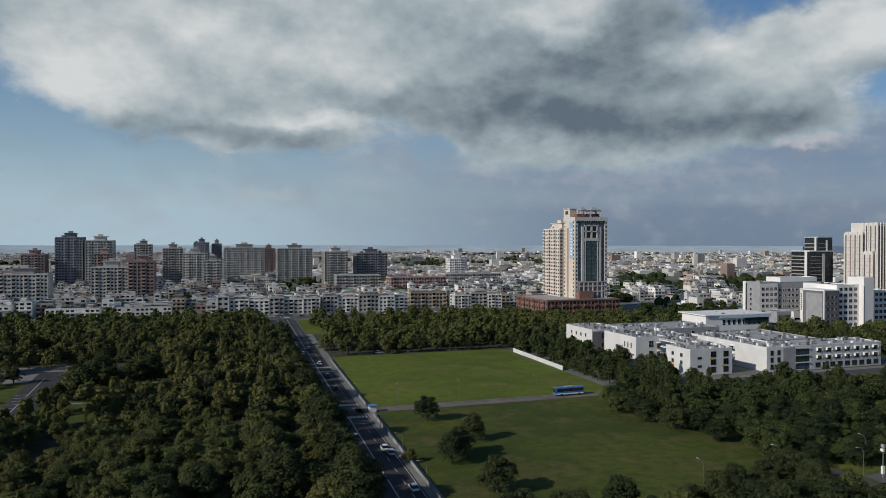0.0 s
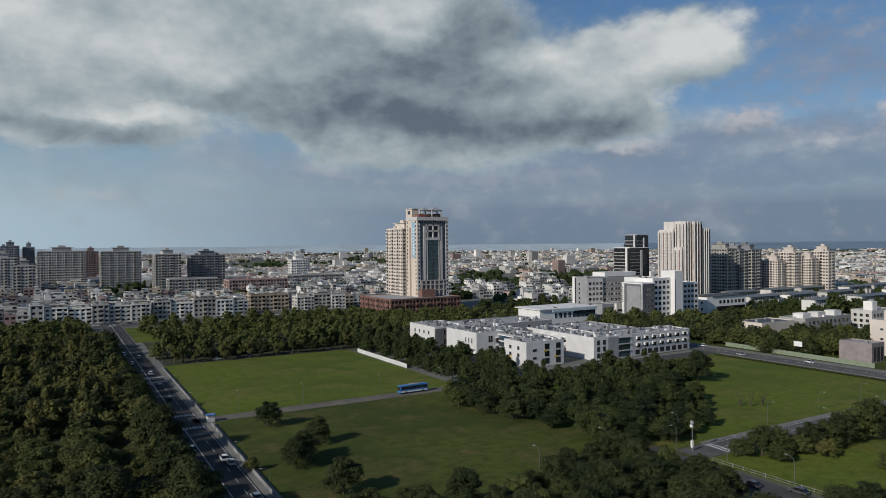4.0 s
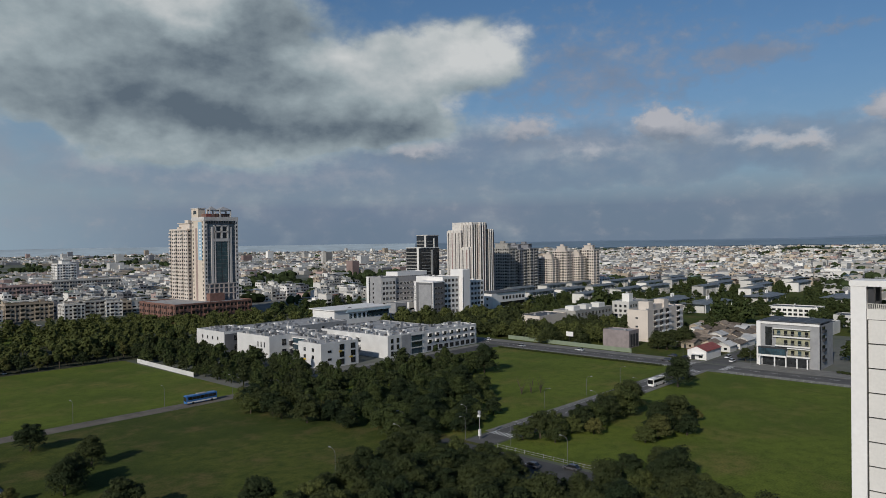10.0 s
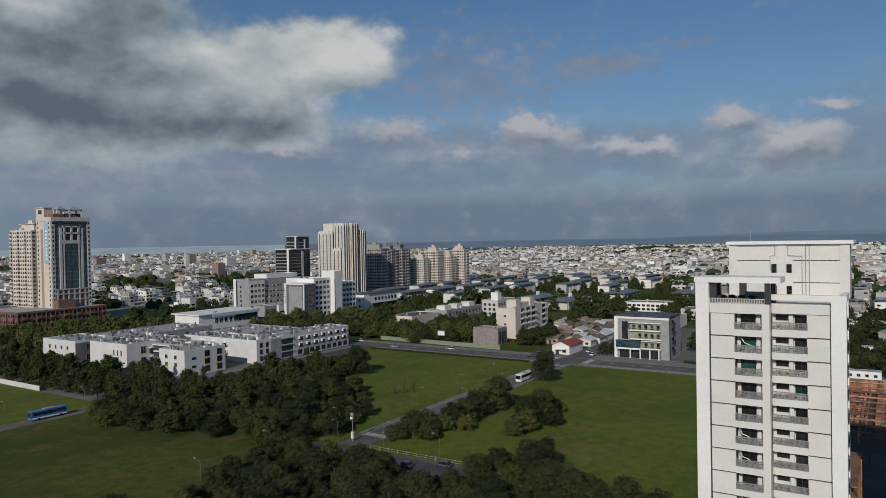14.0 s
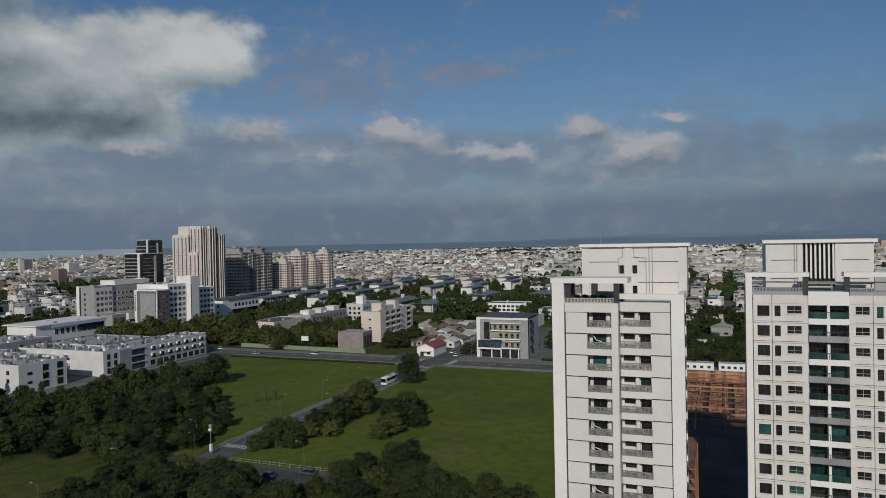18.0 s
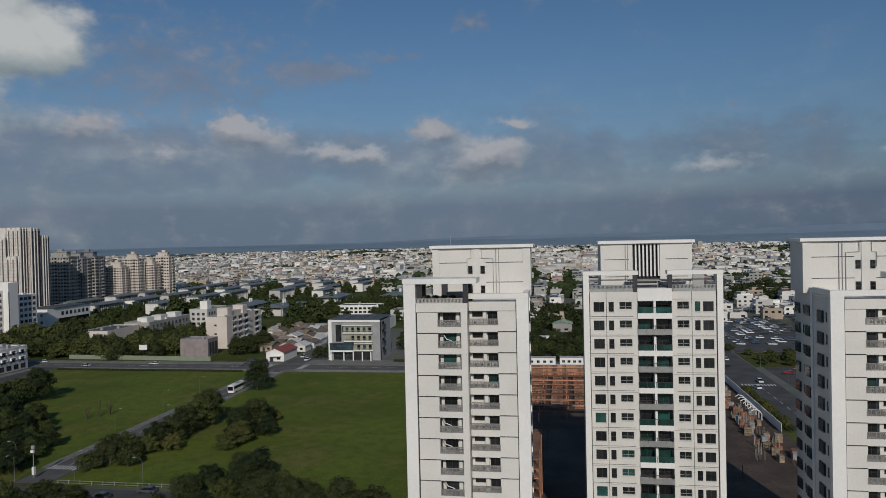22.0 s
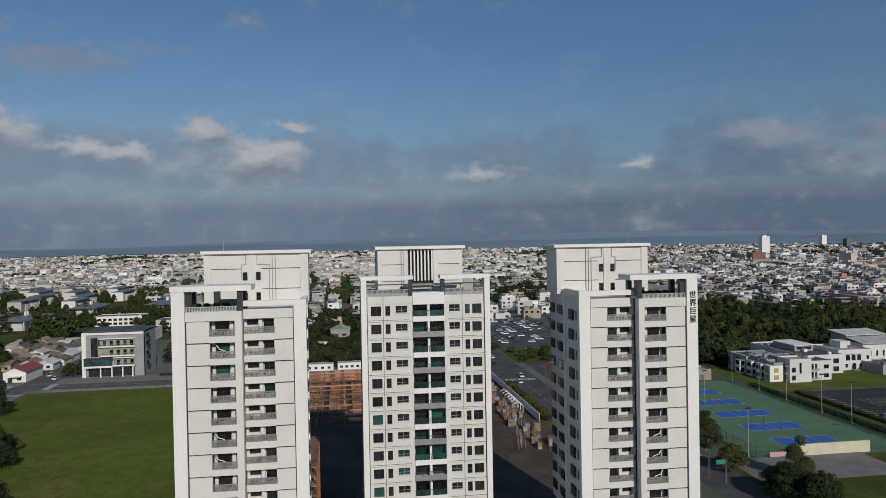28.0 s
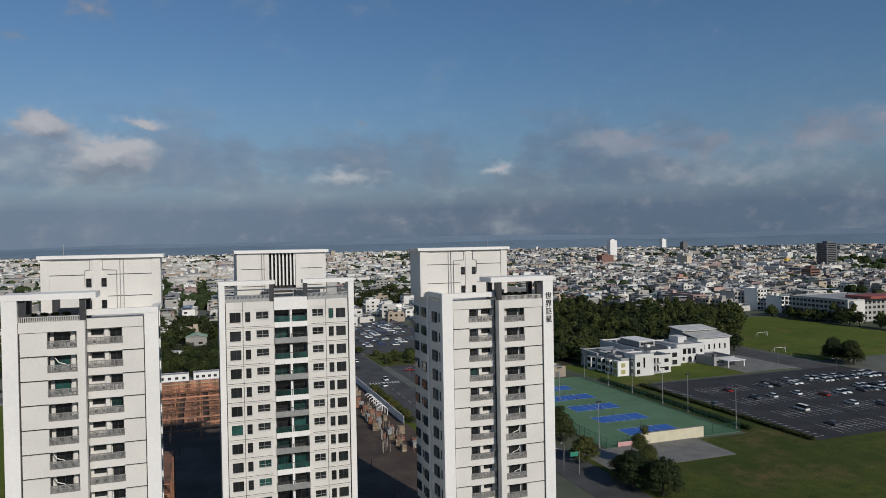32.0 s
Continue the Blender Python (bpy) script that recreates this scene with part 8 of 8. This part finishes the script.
            put("post", FORM_POST, f, a, 6.0, 0.3)
rw = thing("retaining_wall", "rusty sheet pile wall with timber walings", "wall", 309, -12)
for i in range(28):
    box_part("pile", RUST, rw, 0.15 * (i % 2), 0.5 + 0.15 * (i % 2), i * 1.0, i * 1.0 + 0.96, 0, 4.6)
for z in (1.4, 3.4):
    box_part("waling", mat("pale_timber", (0.46, 0.33, 0.20), 0.8, 0.1, 1.0), rw, -0.35, -0.02, 0, 28, z, z + 0.35)
for ox, oy, ow in ((313, -9, 9), (313, 1, 12), (322, -22, 12), (318, 16, 10), (336, -8, 11), (335, 5, 13), (408, 6, 10)):
    q = house("site_office", ox, ox + 5, oy, oy + ow, 3.2, WHITE, "white prefabricated site office", units=0, parapet=0.1)
    windows(q, "w", 0.5, ow - 0.5, 4, (1.1,), 1.2, 1.0)
ht = gable("green_hut", 452, 464, -4, 8, 5, 1.5, W1, mat("pale_green_sheet", (0.36, 0.50, 0.36), 0.6, 0.1, 0.4), "hut with a pale green sheet roof")
sp = thing("scaffold", "rusty scaffold tower on the building site", "scaffold", 150, 6)
for i in range(7):
    for a in (0, 4.5):
        box_part("standard", RUST, sp, i * 4, i * 4 + 0.15, a, a + 0.15, 0, 14)
    for k in range(7):
        box_part("ledger", RUST, sp, i * 4, i * 4 + 0.1, 0, 4.5, 2 * k + 1, 2 * k + 1.1)
for k in range(7):
    box_part("deck", RUST, sp, 0, 24, 0.2, 4.3, 2 * k + 1.1, 2 * k + 1.2)
slab("site_floor", mat("site_earth", (0.092, 0.066, 0.050), 0.95, 0.2, 0.1, fine=1.0), 132, 312, -64, 24, 0.08, "bare brown earth of the building site", "ground")
wf = thing("site_fence", "white site fence with round openings", "fence", 225, -63)
bm = BM()
bx(bm, 0, 2.9, 0, 0.1, 0, 2.6)
bx(bm, 0, 2.9, -0.05, 0.15, 2.6, 2.75)
wfm = mesh_of("panel", bm, WHITE)
for i in range(26):
    put("panel", wfm, wf, 3 * i, 0, 0)
for i in range(7):
    bm = BM()
    tube(bm, [(0, 0, 0), (0, 0, 2.2), (0, 0.8, 3.2), (0, 2.2, 3.6), (0, 3.2, 3.0)], 0.16)
    put("hoop", mesh_of("hoop", bm, WHITE), wf, 14 + 3.5 * i, 2, 0)
cr = thing("white_canopy", "white wave canopy roof over a stop", "canopy", 562, -172)
for i in range(7):
    bm = BM()
    arc = [(6 * m / 6, 3.4 + 1.8 * math.sin(math.pi * m / 6)) for m in range(7)]
    for x_ in (-4.0, 4.0):
        tube(bm, [(x_, a, z) for a, z in arc], 0.15)
    for (a, z), (b_, z2) in zip(arc, arc[1:]):
        for o in (0.0, 0.12):
            bm.faces.new([bm.verts.new(p) for p in ((-4, a, z + o), (4, a, z + o), (4, b_, z2 + o), (-4, b_, z2 + o))])
    put("vault", mesh_of("vault", bm, WHITE), cr, 0, 6 * i, 0)
    box_part("post", WHITE, cr, -0.1, 0.1, 6 * i, 6 * i + 0.2, 0, 4)


# stacked material along the site fence, and a forest of props in the pit
STACK = [mat("site_timber", (0.30, 0.235, 0.165), 0.9, 0.2, 0.8, random_=0.3), mat("site_block_grey", (0.34, 0.335, 0.32), 0.9, 0.15, 0.8), mat("site_brick_red", (0.30, 0.14, 0.09), 0.9, 0.2, 0.8)]
rng_s = random.Random(14)
REBAR = [bar("bar", m_, 0.12, 0.12, h_) for m_, h_ in ((STACK[0], 2.4), (STACK[1], 3.1), (RUST, 2.0))]
for i in range(52):
    f = thing("material_stack", ("stack of pale timber boards on the site", "stack of grey concrete blocks on the site", "stack of red bricks on the site")[i % 3], "building material", 196 + 2.0 * i + rng_s.uniform(-0.6, 0.6), -59.5 + rng_s.uniform(-1.5, 6.5), 0.08,
              rng_s.uniform(-12, 12), "site stacks")
    w_, d_ = rng_s.uniform(0.8, 2.4), rng_s.uniform(0.8, 2.6)
    for k in range(rng_s.randint(2, 4)):
        box_part("layer", STACK[i % 3], f, 0.1 * (k % 2), w_ - 0.1 * (k % 2), 0, d_, 0.62 * k, 0.62 * k + 0.55)
for i in range(26):
    f = thing("rebar_bundle", "bundle of rusty bars standing by the site fence", "building material", 194 + 4.05 * i + rng_s.uniform(-0.8, 0.8), -56 + rng_s.uniform(-3, 6), 0.08, rng_s.uniform(0, 180), "rebar bundles")
    for k in range(6):
        put("bar", REBAR[k % 3], f, rng_s.uniform(-1.2, 1.2), rng_s.uniform(-1.2, 1.2), 0)
pr = thing("prop_field", "dense dark steel props standing in the pit", "props", 150, -34, 0.08)
prop_m = [bar("prop", STEEL_DARK, 0.14, 0.14, 2.6 + 0.5 * q) for q in range(4)]
for i in range(40):
    put("prop", prop_m[i % 4], pr, rng_s.uniform(0, 96), rng_s.uniform(-26, 52), 0)
for i in range(9):
    f = thing("site_beam_row", "rusty steel beams lying across the pit", "beams", 232 + 8.5 * i, -12, 3.0 + 0.1 * (i % 2), 0, "pit beams")
    box_part("beam", RUST, f, 0, 0.6, 0, 34, 0, 0.5)
    for a in (3, 12, 21, 30):
        box_part("post", RUST, f, 0.1, 0.5, a, a + 0.4, -3.0, 0)
# green wedge and bushes at the junction, crosswalk, signal and belt of trees past the far car park
slab("lawn", GRASS_DRY, 334, 374, -108, -83, 0.07, "rough green corner at the junction", "lawn")
slab("lawn", GRASS_DRY, 225, 288, -66, -63.2, 0.09, "weedy verge along the site fence", "lawn")
for i in range(16):
    tree(227 + 3.7 * i, -66.2 + 0.5 * (i % 2), (5, 2)[i % 2], 0.30 + 0.08 * (i % 3), "verge bushes", "low green bush beside the site fence")
for bx_, by_, bs in ((340, -88, 0.5), (346, -94, 0.6), (352, -90, 0.55), (338, -99, 0.6), (350, -102, 0.7), (360, -96, 0.6), (366, -88, 0.5), (358, -104, 0.7), (380, -82, 0.55), (388, -81, 0.5)):
    tree(bx_, by_, 5, bs, "junction trees", "low spreading green tree at the junction")
bm = BM()
for i in range(11):
    bx(bm, 293, 296.4, -80.5 + 1.2 * i, -79.9 + 1.2 * i, 0.05, 0.085)
for i in range(10):
    bx(bm, 318 + 1.3 * i, 318.6 + 1.3 * i, -65, -62, 0.05, 0.085)
for x in range(230, 290, 8):
    bx(bm, x, x + 4, -74.1, -73.95, 0.05, 0.085)
for x in range(380, 520, 8):
    bx(bm, x, x + 4, -74.1, -73.95, 0.05, 0.085)
solid("road_marking", bm, PAINT, "white crosswalk and lane lines at the junction", "road marking", "structure")
spots = [(x, y, 0.8 + 0.4 * q) for x, y, q in scatter(61, 640, 760, -250, -90, 9.0)]
spots += [(x, y, 0.75 + 0.35 * q) for x, y, q in scatter(62, 462, 560, -66, 40, 10.0, lambda x, y: noise.noise((x * 0.03, y * 0.03, 1.0)) > -0.2)]
wood("lot_wood", spots, "green trees beyond the far car park", LEAF_DARK_SHADED, (0, 1, 2), 61)


tree(158.5, -109, 6, 0.98, "forecourt trees", "slender tall dark green tree by the forecourt")
tree(157, -110, 5, 0.6, "forecourt trees", "low spreading green tree by the forecourt")


# ---- street lamps, signals, fences ----
def lamp_meshes():
    bm = BM()
    tube(bm, [(0, 0, 0), (0, 0, 7.2), (0, 0.4, 8.2), (0, 1.4, 8.7), (0, 2.4, 8.8)], [0.075, 0.055, 0.05, 0.045, 0.04], 8)
    pole = mesh_of("pole", bm, GREY_DARK)
    bm = BM()
    bx(bm, -0.16, 0.16, 2.1, 2.9, 8.7, 8.88)
    return pole, mesh_of("lamp_head", bm, GREY)


POLE, HEAD = lamp_meshes()


def lamp(x, y, rz, s=0.86):
    t = thing("street_lamp", "curved grey metal street lamp", "street lamp", x, y, 0, rz, "street lamps")
    t.scale = (s, s, s)
    put("pole", POLE, t, 0, 0, 0)
    put("lamp_head", HEAD, t, 0, 0, 0)


for ly in (164, 190, 222, 262, 300, 338, 376):
    lamp(*av(7.4, ly), 88)
for ly in (248, 286, 320, 356):
    lamp(*av(-7.0, ly), -92)
for lx, ly, lr in ((66, 254.5, 0), (90, 254.5, 0), (122, 254.5, 0),
                   (150, 254.5, 0), (140, 147, 20), (113, 143, 0), (152, 158, 30), (164, 126, 180), (170, 148, 0), (208, 144.5, 180), (236, 144.5, 180), (262, 144.5, 180), (214, 127, 0), (244, 127, 0), (160, 104, 0), (160, 140, 90),
                   (315, 168, -90), (315, 200, -90), (315, 232, -90), (334, 150, 90), (334, 118, 90), (315, 100, -90), (159, -86, 0), (164, -89, 40), (262, -255, 0), (300, -255, 0), (230, -255, 0), (290, -84, 180), (330, -84, 180)):
    lamp(lx, ly, lr)
sgn_ = thing("road_sign", "green road sign on a bent pole", "sign", 160, -91)
bm = BM()
tube(bm, [(0, 0, 0), (0, 0, 5.6), (-1.5, 2, 5.9)], 0.09)
part("pole", bm, ALU, sgn_)
box_part("board", mat("sign_green", (0.03, 0.24, 0.16), 0.5, 0.05, 1.0), sgn_, -1.3, -1.2, 1.0, 3.2, 5.1, 6.2)
sm = thing("signal_mast", "white camera mast with boxes at the junction", "mast", 163.6, 137.4)
bm = BM()
cyl(bm, 0, 0, 0, 8.2, 0.10, 0.07, 8)
part("pole", bm, GREY, sm)
box_part("box", WHITE, sm, -0.5, 0.0, -0.4, 0.4, 6.8, 7.5)
box_part("box", GREY, sm, -0.3, 0.3, -0.4, 0.4, 7.8, 8.6)
box_part("cabinet", WHITE, sm, -0.35, 0.35, -0.3, 0.3, 1.0, 3.0)


def white_fence(x0, y0, x1, y1, h, label, material=None):
    L = math.hypot(x1 - x0, y1 - y0)
    t = thing("field_fence", label, "fence", x0, y0, 0, math.degrees(math.atan2(y1 - y0, x1 - x0)))
    bm = BM()
    bx(bm, 0.05, 2.55, -0.04, 0.04, 0.15, h)
    bx(bm, 0.0, 0.12, -0.08, 0.08, 0, h + 0.15)
    for i in range(5):
        bx(bm, 0.2 + 0.47 * i, 0.5 + 0.47 * i, -0.06, -0.04, 0.3, h - 0.15)
    me = mesh_of("panel", bm, material or mat("fence_pale_grey", (0.27, 0.27, 0.265), 0.7, 0.14, 0.5, random_=0.35))
    n = int(L / 2.6)
    for i in range(n):
        put("panel", me, t, 2.6 * i, 0, 0)


white_fence(*av(8.6, 130), *av(8.6, 244), 1.25, "pale panel fence between pavement and field")
white_fence(*av(8.6, 256), *av(8.6, 366), 1.25, "pale panel fence between pavement and field")
white_fence(157.5, 300, 158.5, 361, 2.2, "low white wall at the field edge", SCHOOL_WHITE)
kk = thing("kiosk", "small blue and white kiosk on the corner", "kiosk", 54.5, 247)
box_part("body", WHITE, kk, -1.2, 1.2, -1.0, 1.0, 0, 2.2)
box_part("roof", BLUE, kk, -1.5, 1.5, -1.3, 1.3, 2.2, 2.5)
dt = thing("bare_tree", "bare grey leafless tree on the field", "tree", 222, 165)
for s in range(3):
    rg = random.Random(s)
    bm = BM()
    for i in range(7):
        a, r = rg.uniform(0, math.tau), rg.uniform(1, 2.6)
        tube(bm, [(0, 0, 0), (r * 0.25 * math.cos(a), r * 0.25 * math.sin(a), 2.4), (r * math.cos(a), r * math.sin(a), rg.uniform(4.5, 7))], [0.16, 0.09, 0.03], 5)
    put("branchwork", mesh_of("branches", bm, BARK), dt, 3.2 * s, -2.2 * s, 0)
tree(168, -97, 0, 0.8, "court trees", "leafy tree with an open crown by the courts")
tree(152, -99, 0, 0.75, "court trees", "leafy tree with an open crown by the courts")
tree(146, -97.5, 1, 0.85, "court trees")
tree(139, -101, 1, 0.85, "court trees")
tree(196, -103, 1, 0.85, "court trees")
tree(188, -101, 1, 0.8, "court trees")
tree(206, -104, 1, 0.8, "court trees")
for tx, ty in ((257, -283), (252, -287), (262, -289), (246, -283)):
    tree(tx, ty, 3, 0.85, "pitch trees", "dark round tree beside the pitch")

# ---- far town ----
def open_land(x, y, az, d):
    """Land that is built or planted singly, so that no far house stands on it."""
    if az < 36:
        return y < 628
    if az < 50:
        return d < 575 or (x > 330 and y < 480)
    if az < 76:
        return d < 960
    if az < 118:
        return x < 475 or (y > 40 and d < 760)
    return d < 600


ROOFS = [SHEET, mat("grey_roof_sheet", (0.30, 0.31, 0.32), 0.6, 0.1, 0.2), mat("blue_roof_sheet", (0.16, 0.24, 0.36), 0.5, 0.1, 0.2), mat("rust_roof_sheet", (0.32, 0.15, 0.10), 0.7, 0.15, 0.3),
         mat("green_roof_sheet", (0.18, 0.28, 0.20), 0.6, 0.1, 0.2), mat("dark_roof", (0.09, 0.09, 0.095), 0.7, 0.1, 0.2)]


def belt_green(az, d):
    """The long belt of trees beyond the tall office tower."""
    if 12 < az < 27.5 and 1750 < d < 2700 and noise.noise((az * 0.4, d * 0.003, 5.0)) > -0.2:
        return True
    return 29 < az < 47 and 830 < d < 1320 and noise.noise((az * 0.3, d * 0.004, 2.0)) > -0.25


def far_tower(x, y, w, d, floors, wall, label, bands):
    """A high block far out in the town: walls, roof house and a window strip for each floor."""
    t = thing("high_rise", label, "building", x, y)
    h = 3.2 * floors
    box_part("wall", wall, t, 0, w, 0, d, -0.2, h)
    box_part("roof_house", wall, t, w * 0.25, w * 0.7, d * 0.3, d * 0.7, h, h + 3.5)
    if bands:
        for f in range(floors):
            box_part("window_strip", GLASS, t, -0.15, 0.0, d * 0.08, d * 0.92, 3.2 * f + 1.0, 3.2 * f + 2.5)
            box_part("window_strip", GLASS, t, w * 0.08, w * 0.92, d, d + 0.15, 3.2 * f + 1.0, 3.2 * f + 2.5)


far_tower(1900, -1225, 18, 24, 17, WHITE, "slim white tower over the far town", False)
far_tower(2960, -2190, 22, 24, 16, WHITE, "pale tower at the edge of the town", False)
far_tower(2900, -2270, 26, 26, 11, GREY_DARK, "dark block at the edge of the town", False)
far_tower(975, -1085, 22, 24, 14, GREY_DARK, "dark high block in the far town", True)
far_tower(664, -712, 14, 15, 6, BRICK, "brown block in the southern town", True)
far_tower(1395, -890, 24, 30, 7, BRICK, "brown block in the far town", False)
far_tower(700, -548, 12, 15, 4, mat("pink_paint", (0.45, 0.24, 0.20), 0.8, 0.08, 0.3), "pink house beyond the wood", False)
far_tower(1122, -1135, 14, 22, 3, YELLOW, "yellow sheet building in the far town", False)


def far_town():
    """Thousands of small distant houses, with roof sheds, in one mesh for each wall colour."""
    rng = np.random.default_rng(77)
    sets = [[[], []] for _ in CITY]

    def add(k, x0, x1, y0, y1, z0, z1):
        V, F = sets[k]
        b = len(V)
        V.extend([(x, y, z) for x in (x0, x1) for y in (y0, y1) for z in (z0, z1)])
        F.extend([(b, b + 1, b + 3, b + 2), (b + 4, b + 6, b + 7, b + 5), (b, b + 4, b + 5, b + 1), (b + 2, b + 3, b + 7, b + 6), (b + 1, b + 5, b + 7, b + 3)])

    count = 0
    while count < 12000:
        az = rng.uniform(-22, 152)
        d = 1040 * math.exp(rng.uniform(0, 1) ** 0.8 * math.log(4420 / 1040))
        x, y = d * math.sin(math.radians(az)), d * math.cos(math.radians(az))
        if open_land(x, y, az, d):
            continue
        if noise.noise((x * 0.0017, y * 0.0017, 4.0)) > 0.24 or belt_green(az, d):
            continue
        w, dp = rng.uniform(9, 34), rng.uniform(8, 24)
        h = rng.choice([3.6, 4.5, 6.0, 8.5, 10.5]) + rng.uniform(-0.6, 1.2)
        p = rng.random()
        if p < 0.011 * (1.6 if az < 40 else 0.3) and d > 1300:
            w, dp, h = rng.uniform(12, 30), rng.uniform(10, 18), rng.uniform(16, 34)
        elif p < 0.14:
            w, dp, h = rng.uniform(35, 80), rng.uniform(20, 50), rng.uniform(5, 10)
        if az > 112:
            k = rng.choice(5, p=[0.30, 0.30, 0.14, 0.10, 0.16])
        elif az < 55:
            k = rng.choice(5, p=[0.34, 0.28, 0.16, 0.12, 0.10])
        else:
            k = rng.choice(5, p=[0.50, 0.25, 0.14, 0.06, 0.05])
        add(k, x, x + w, y, y + dp, -0.2, h)
        if rng.random() < 0.8:
            q = rng.uniform(2.5, 5)
            sx, sy = rng.uniform(0, max(0.1, w - q)), rng.uniform(0, max(0.1, dp - q))
            add(rng.choice(3), x + sx, x + sx + q, y + sy, y + sy + q, h, h + rng.uniform(2, 3.4))
        count += 1
    # nearer streets: houses with window rows, parapets, huts, tanks and sheet roofs
    glassV, glassF = [], []
    roofs = [[[], []] for _ in ROOFS]

    def box(V, F, x0, x1, y0, y1, z0, z1):
        b = len(V)
        V.extend([(x, y, z) for x in (x0, x1) for y in (y0, y1) for z in (z0, z1)])
        F.extend([(b, b + 1, b + 3, b + 2), (b + 4, b + 6, b + 7, b + 5), (b, b + 4, b + 5, b + 1), (b + 2, b + 3, b + 7, b + 6), (b + 1, b + 5, b + 7, b + 3)])

    def street_house(x, y, w, dp, floors, k):
        h = 3.3 * floors
        add(k, x, x + w, y, y + dp, -0.2, h)
        for a in ((x, x + w, y, y + 0.3), (x, x + w, y + dp - 0.3, y + dp), (x, x + 0.3, y, y + dp), (x + w - 0.3, x + w, y, y + dp)):
            add(k, a[0], a[1], a[2], a[3], h, h + 0.9)
        side_y = y - 0.05 if y > -30 else y + dp - 0.05
        for f in range(floors):
            z = f * 3.3
            nw = max(1, int(w / 3.4))
            for i in range(nw):
                if rng.random() < 0.85:
                    q = x + w * (i + 0.2) / nw
                    box(glassV, glassF, q, q + w / nw * 0.6, side_y, side_y + 0.1, z + 0.9, z + 2.5)
            if rng.random() < 0.6:
                out = (y - 1.2, y) if y > -30 else (y + dp, y + dp + 1.2)
                add(k, x + 0.3, x + w - 0.3, out[0], out[1], z - 0.1, z + 0.9)
            nd = max(1, int(dp / 4))
            for i in range(nd):
                if rng.random() < 0.6:
                    q = y + dp * (i + 0.25) / nd
                    box(glassV, glassF, x - 0.05, x + 0.05, q, q + dp / nd * 0.45, z + 0.9, z + 2.4)
        q = min(w, dp) * rng.uniform(0.25, 0.45)
        sx, sy = x + rng.uniform(0.2, w - q), y + rng.uniform(0.2, dp - q)
        add(k, sx, sx + q, sy, sy + q, h, h + 2.8)
        if rng.random() < 0.75:
            r = rng.choice(len(ROOFS), p=[0.36, 0.22, 0.10, 0.10, 0.09, 0.13])
            V, F = roofs[r]
            rw = w * rng.uniform(0.4, 0.95)
            box(V, F, x + 0.2, x + rw, y + dp * 0.2, y + dp * 0.95, h + 2.4, h + 2.6)
        if rng.random() < 0.5:
            V, F = roofs[0]
            box(V, F, x + w * 0.7, x + w * 0.7 + 1.3, y + dp * 0.4, y + dp * 0.4 + 1.3, h + 0.1, h + 2.2)

    def streets(ax0, ax1, d0, d1, chance, tall=(1, 2, 2, 3, 3, 4)):
        """Rows of joined houses, with lanes between the rows."""
        y = -1300.0
        row = 0
        while y < 1300:
            x = -420.0
            while x < 1300:
                w = rng.uniform(5, 13) if rng.random() < 0.85 else rng.uniform(16, 34)
                d, az = math.hypot(x, y), math.degrees(math.atan2(x, y))
                if ax0 < az < ax1 and d0 < d < d1 and not open_land(x, y, az, d) and not open_land(x + w, y - 4, az, d) and rng.random() < chance and not belt_green(az, d) and noise.noise((x * 0.004, y * 0.004, 4.0)) < 0.36:
                    k = rng.choice(5, p=[0.46, 0.28, 0.12, 0.07, 0.07] if az < 112 else [0.34, 0.30, 0.12, 0.09, 0.15])
                    street_house(x, y + rng.uniform(-1.5, 1.5), w - 0.1, rng.uniform(10, 15), int(rng.choice(tall)) if w < 14 else int(rng.choice([1, 2, 2])), k)
                x += w + (rng.uniform(4, 9) if rng.random() < 0.12 else 0)
            y += 17.5 + (7 if row % 2 else 0)
            row += 1

    streets(-20, 50, 630, 1080, 0.86)
    streets(76, 118, 475, 1050, 0.5, (1, 1, 2, 2, 3))
    streets(118, 148, 600, 1200, 0.86, (1, 2, 2, 3, 3))
    streets(50, 76, 960, 1250, 0.8, (1, 2, 2, 3))
    raw("town_windows", glassV, glassF, GLASS, "dark windows of the town streets", "windows", "stuff")
    for (V, F), m in zip(roofs, ROOFS):
        if V:
            raw("town_roofs", V, F, m, "sheet roofs and tanks over the town streets", "roofs", "stuff")
    names = ("white", "grey", "tan", "pinkish", "dark")
    for (V, F), m, n in zip(sets, CITY, names):
        raw("far_town", V, F, m, f"distant sprawl of small {n} concrete houses", "houses", "stuff")
    # woods between the houses
    V, F, n = [], [], 0
    while n < 2300:
        az = rng.uniform(-22, 152)
        d = 700 * math.exp(rng.uniform(0, 1) * math.log(4200 / 700))
        x, y = d * math.sin(math.radians(az)), d * math.cos(math.radians(az))
        if noise.noise((x * 0.0017, y * 0.0017, 4.0)) < 0.20 and rng.random() < 0.6 and not belt_green(az, d):
            continue
        if open_land(x, y, az, d):
            continue
        for _ in range(3):
            r = rng.uniform(4, 9)
            v, f = blob(rng, x + rng.uniform(-14, 14), y + rng.uniform(-14, 14), rng.uniform(3, 5), r, rng.uniform(4, 6.5), 7, 5)
            b = len(V)
            V.extend(v)
            F.extend([tuple(i + b for i in q) for q in f])
        n += 1
    raw("far_woods", V, F, FAR_WOOD, "dark green tree clumps among the far houses", "trees", "stuff")


far_town()
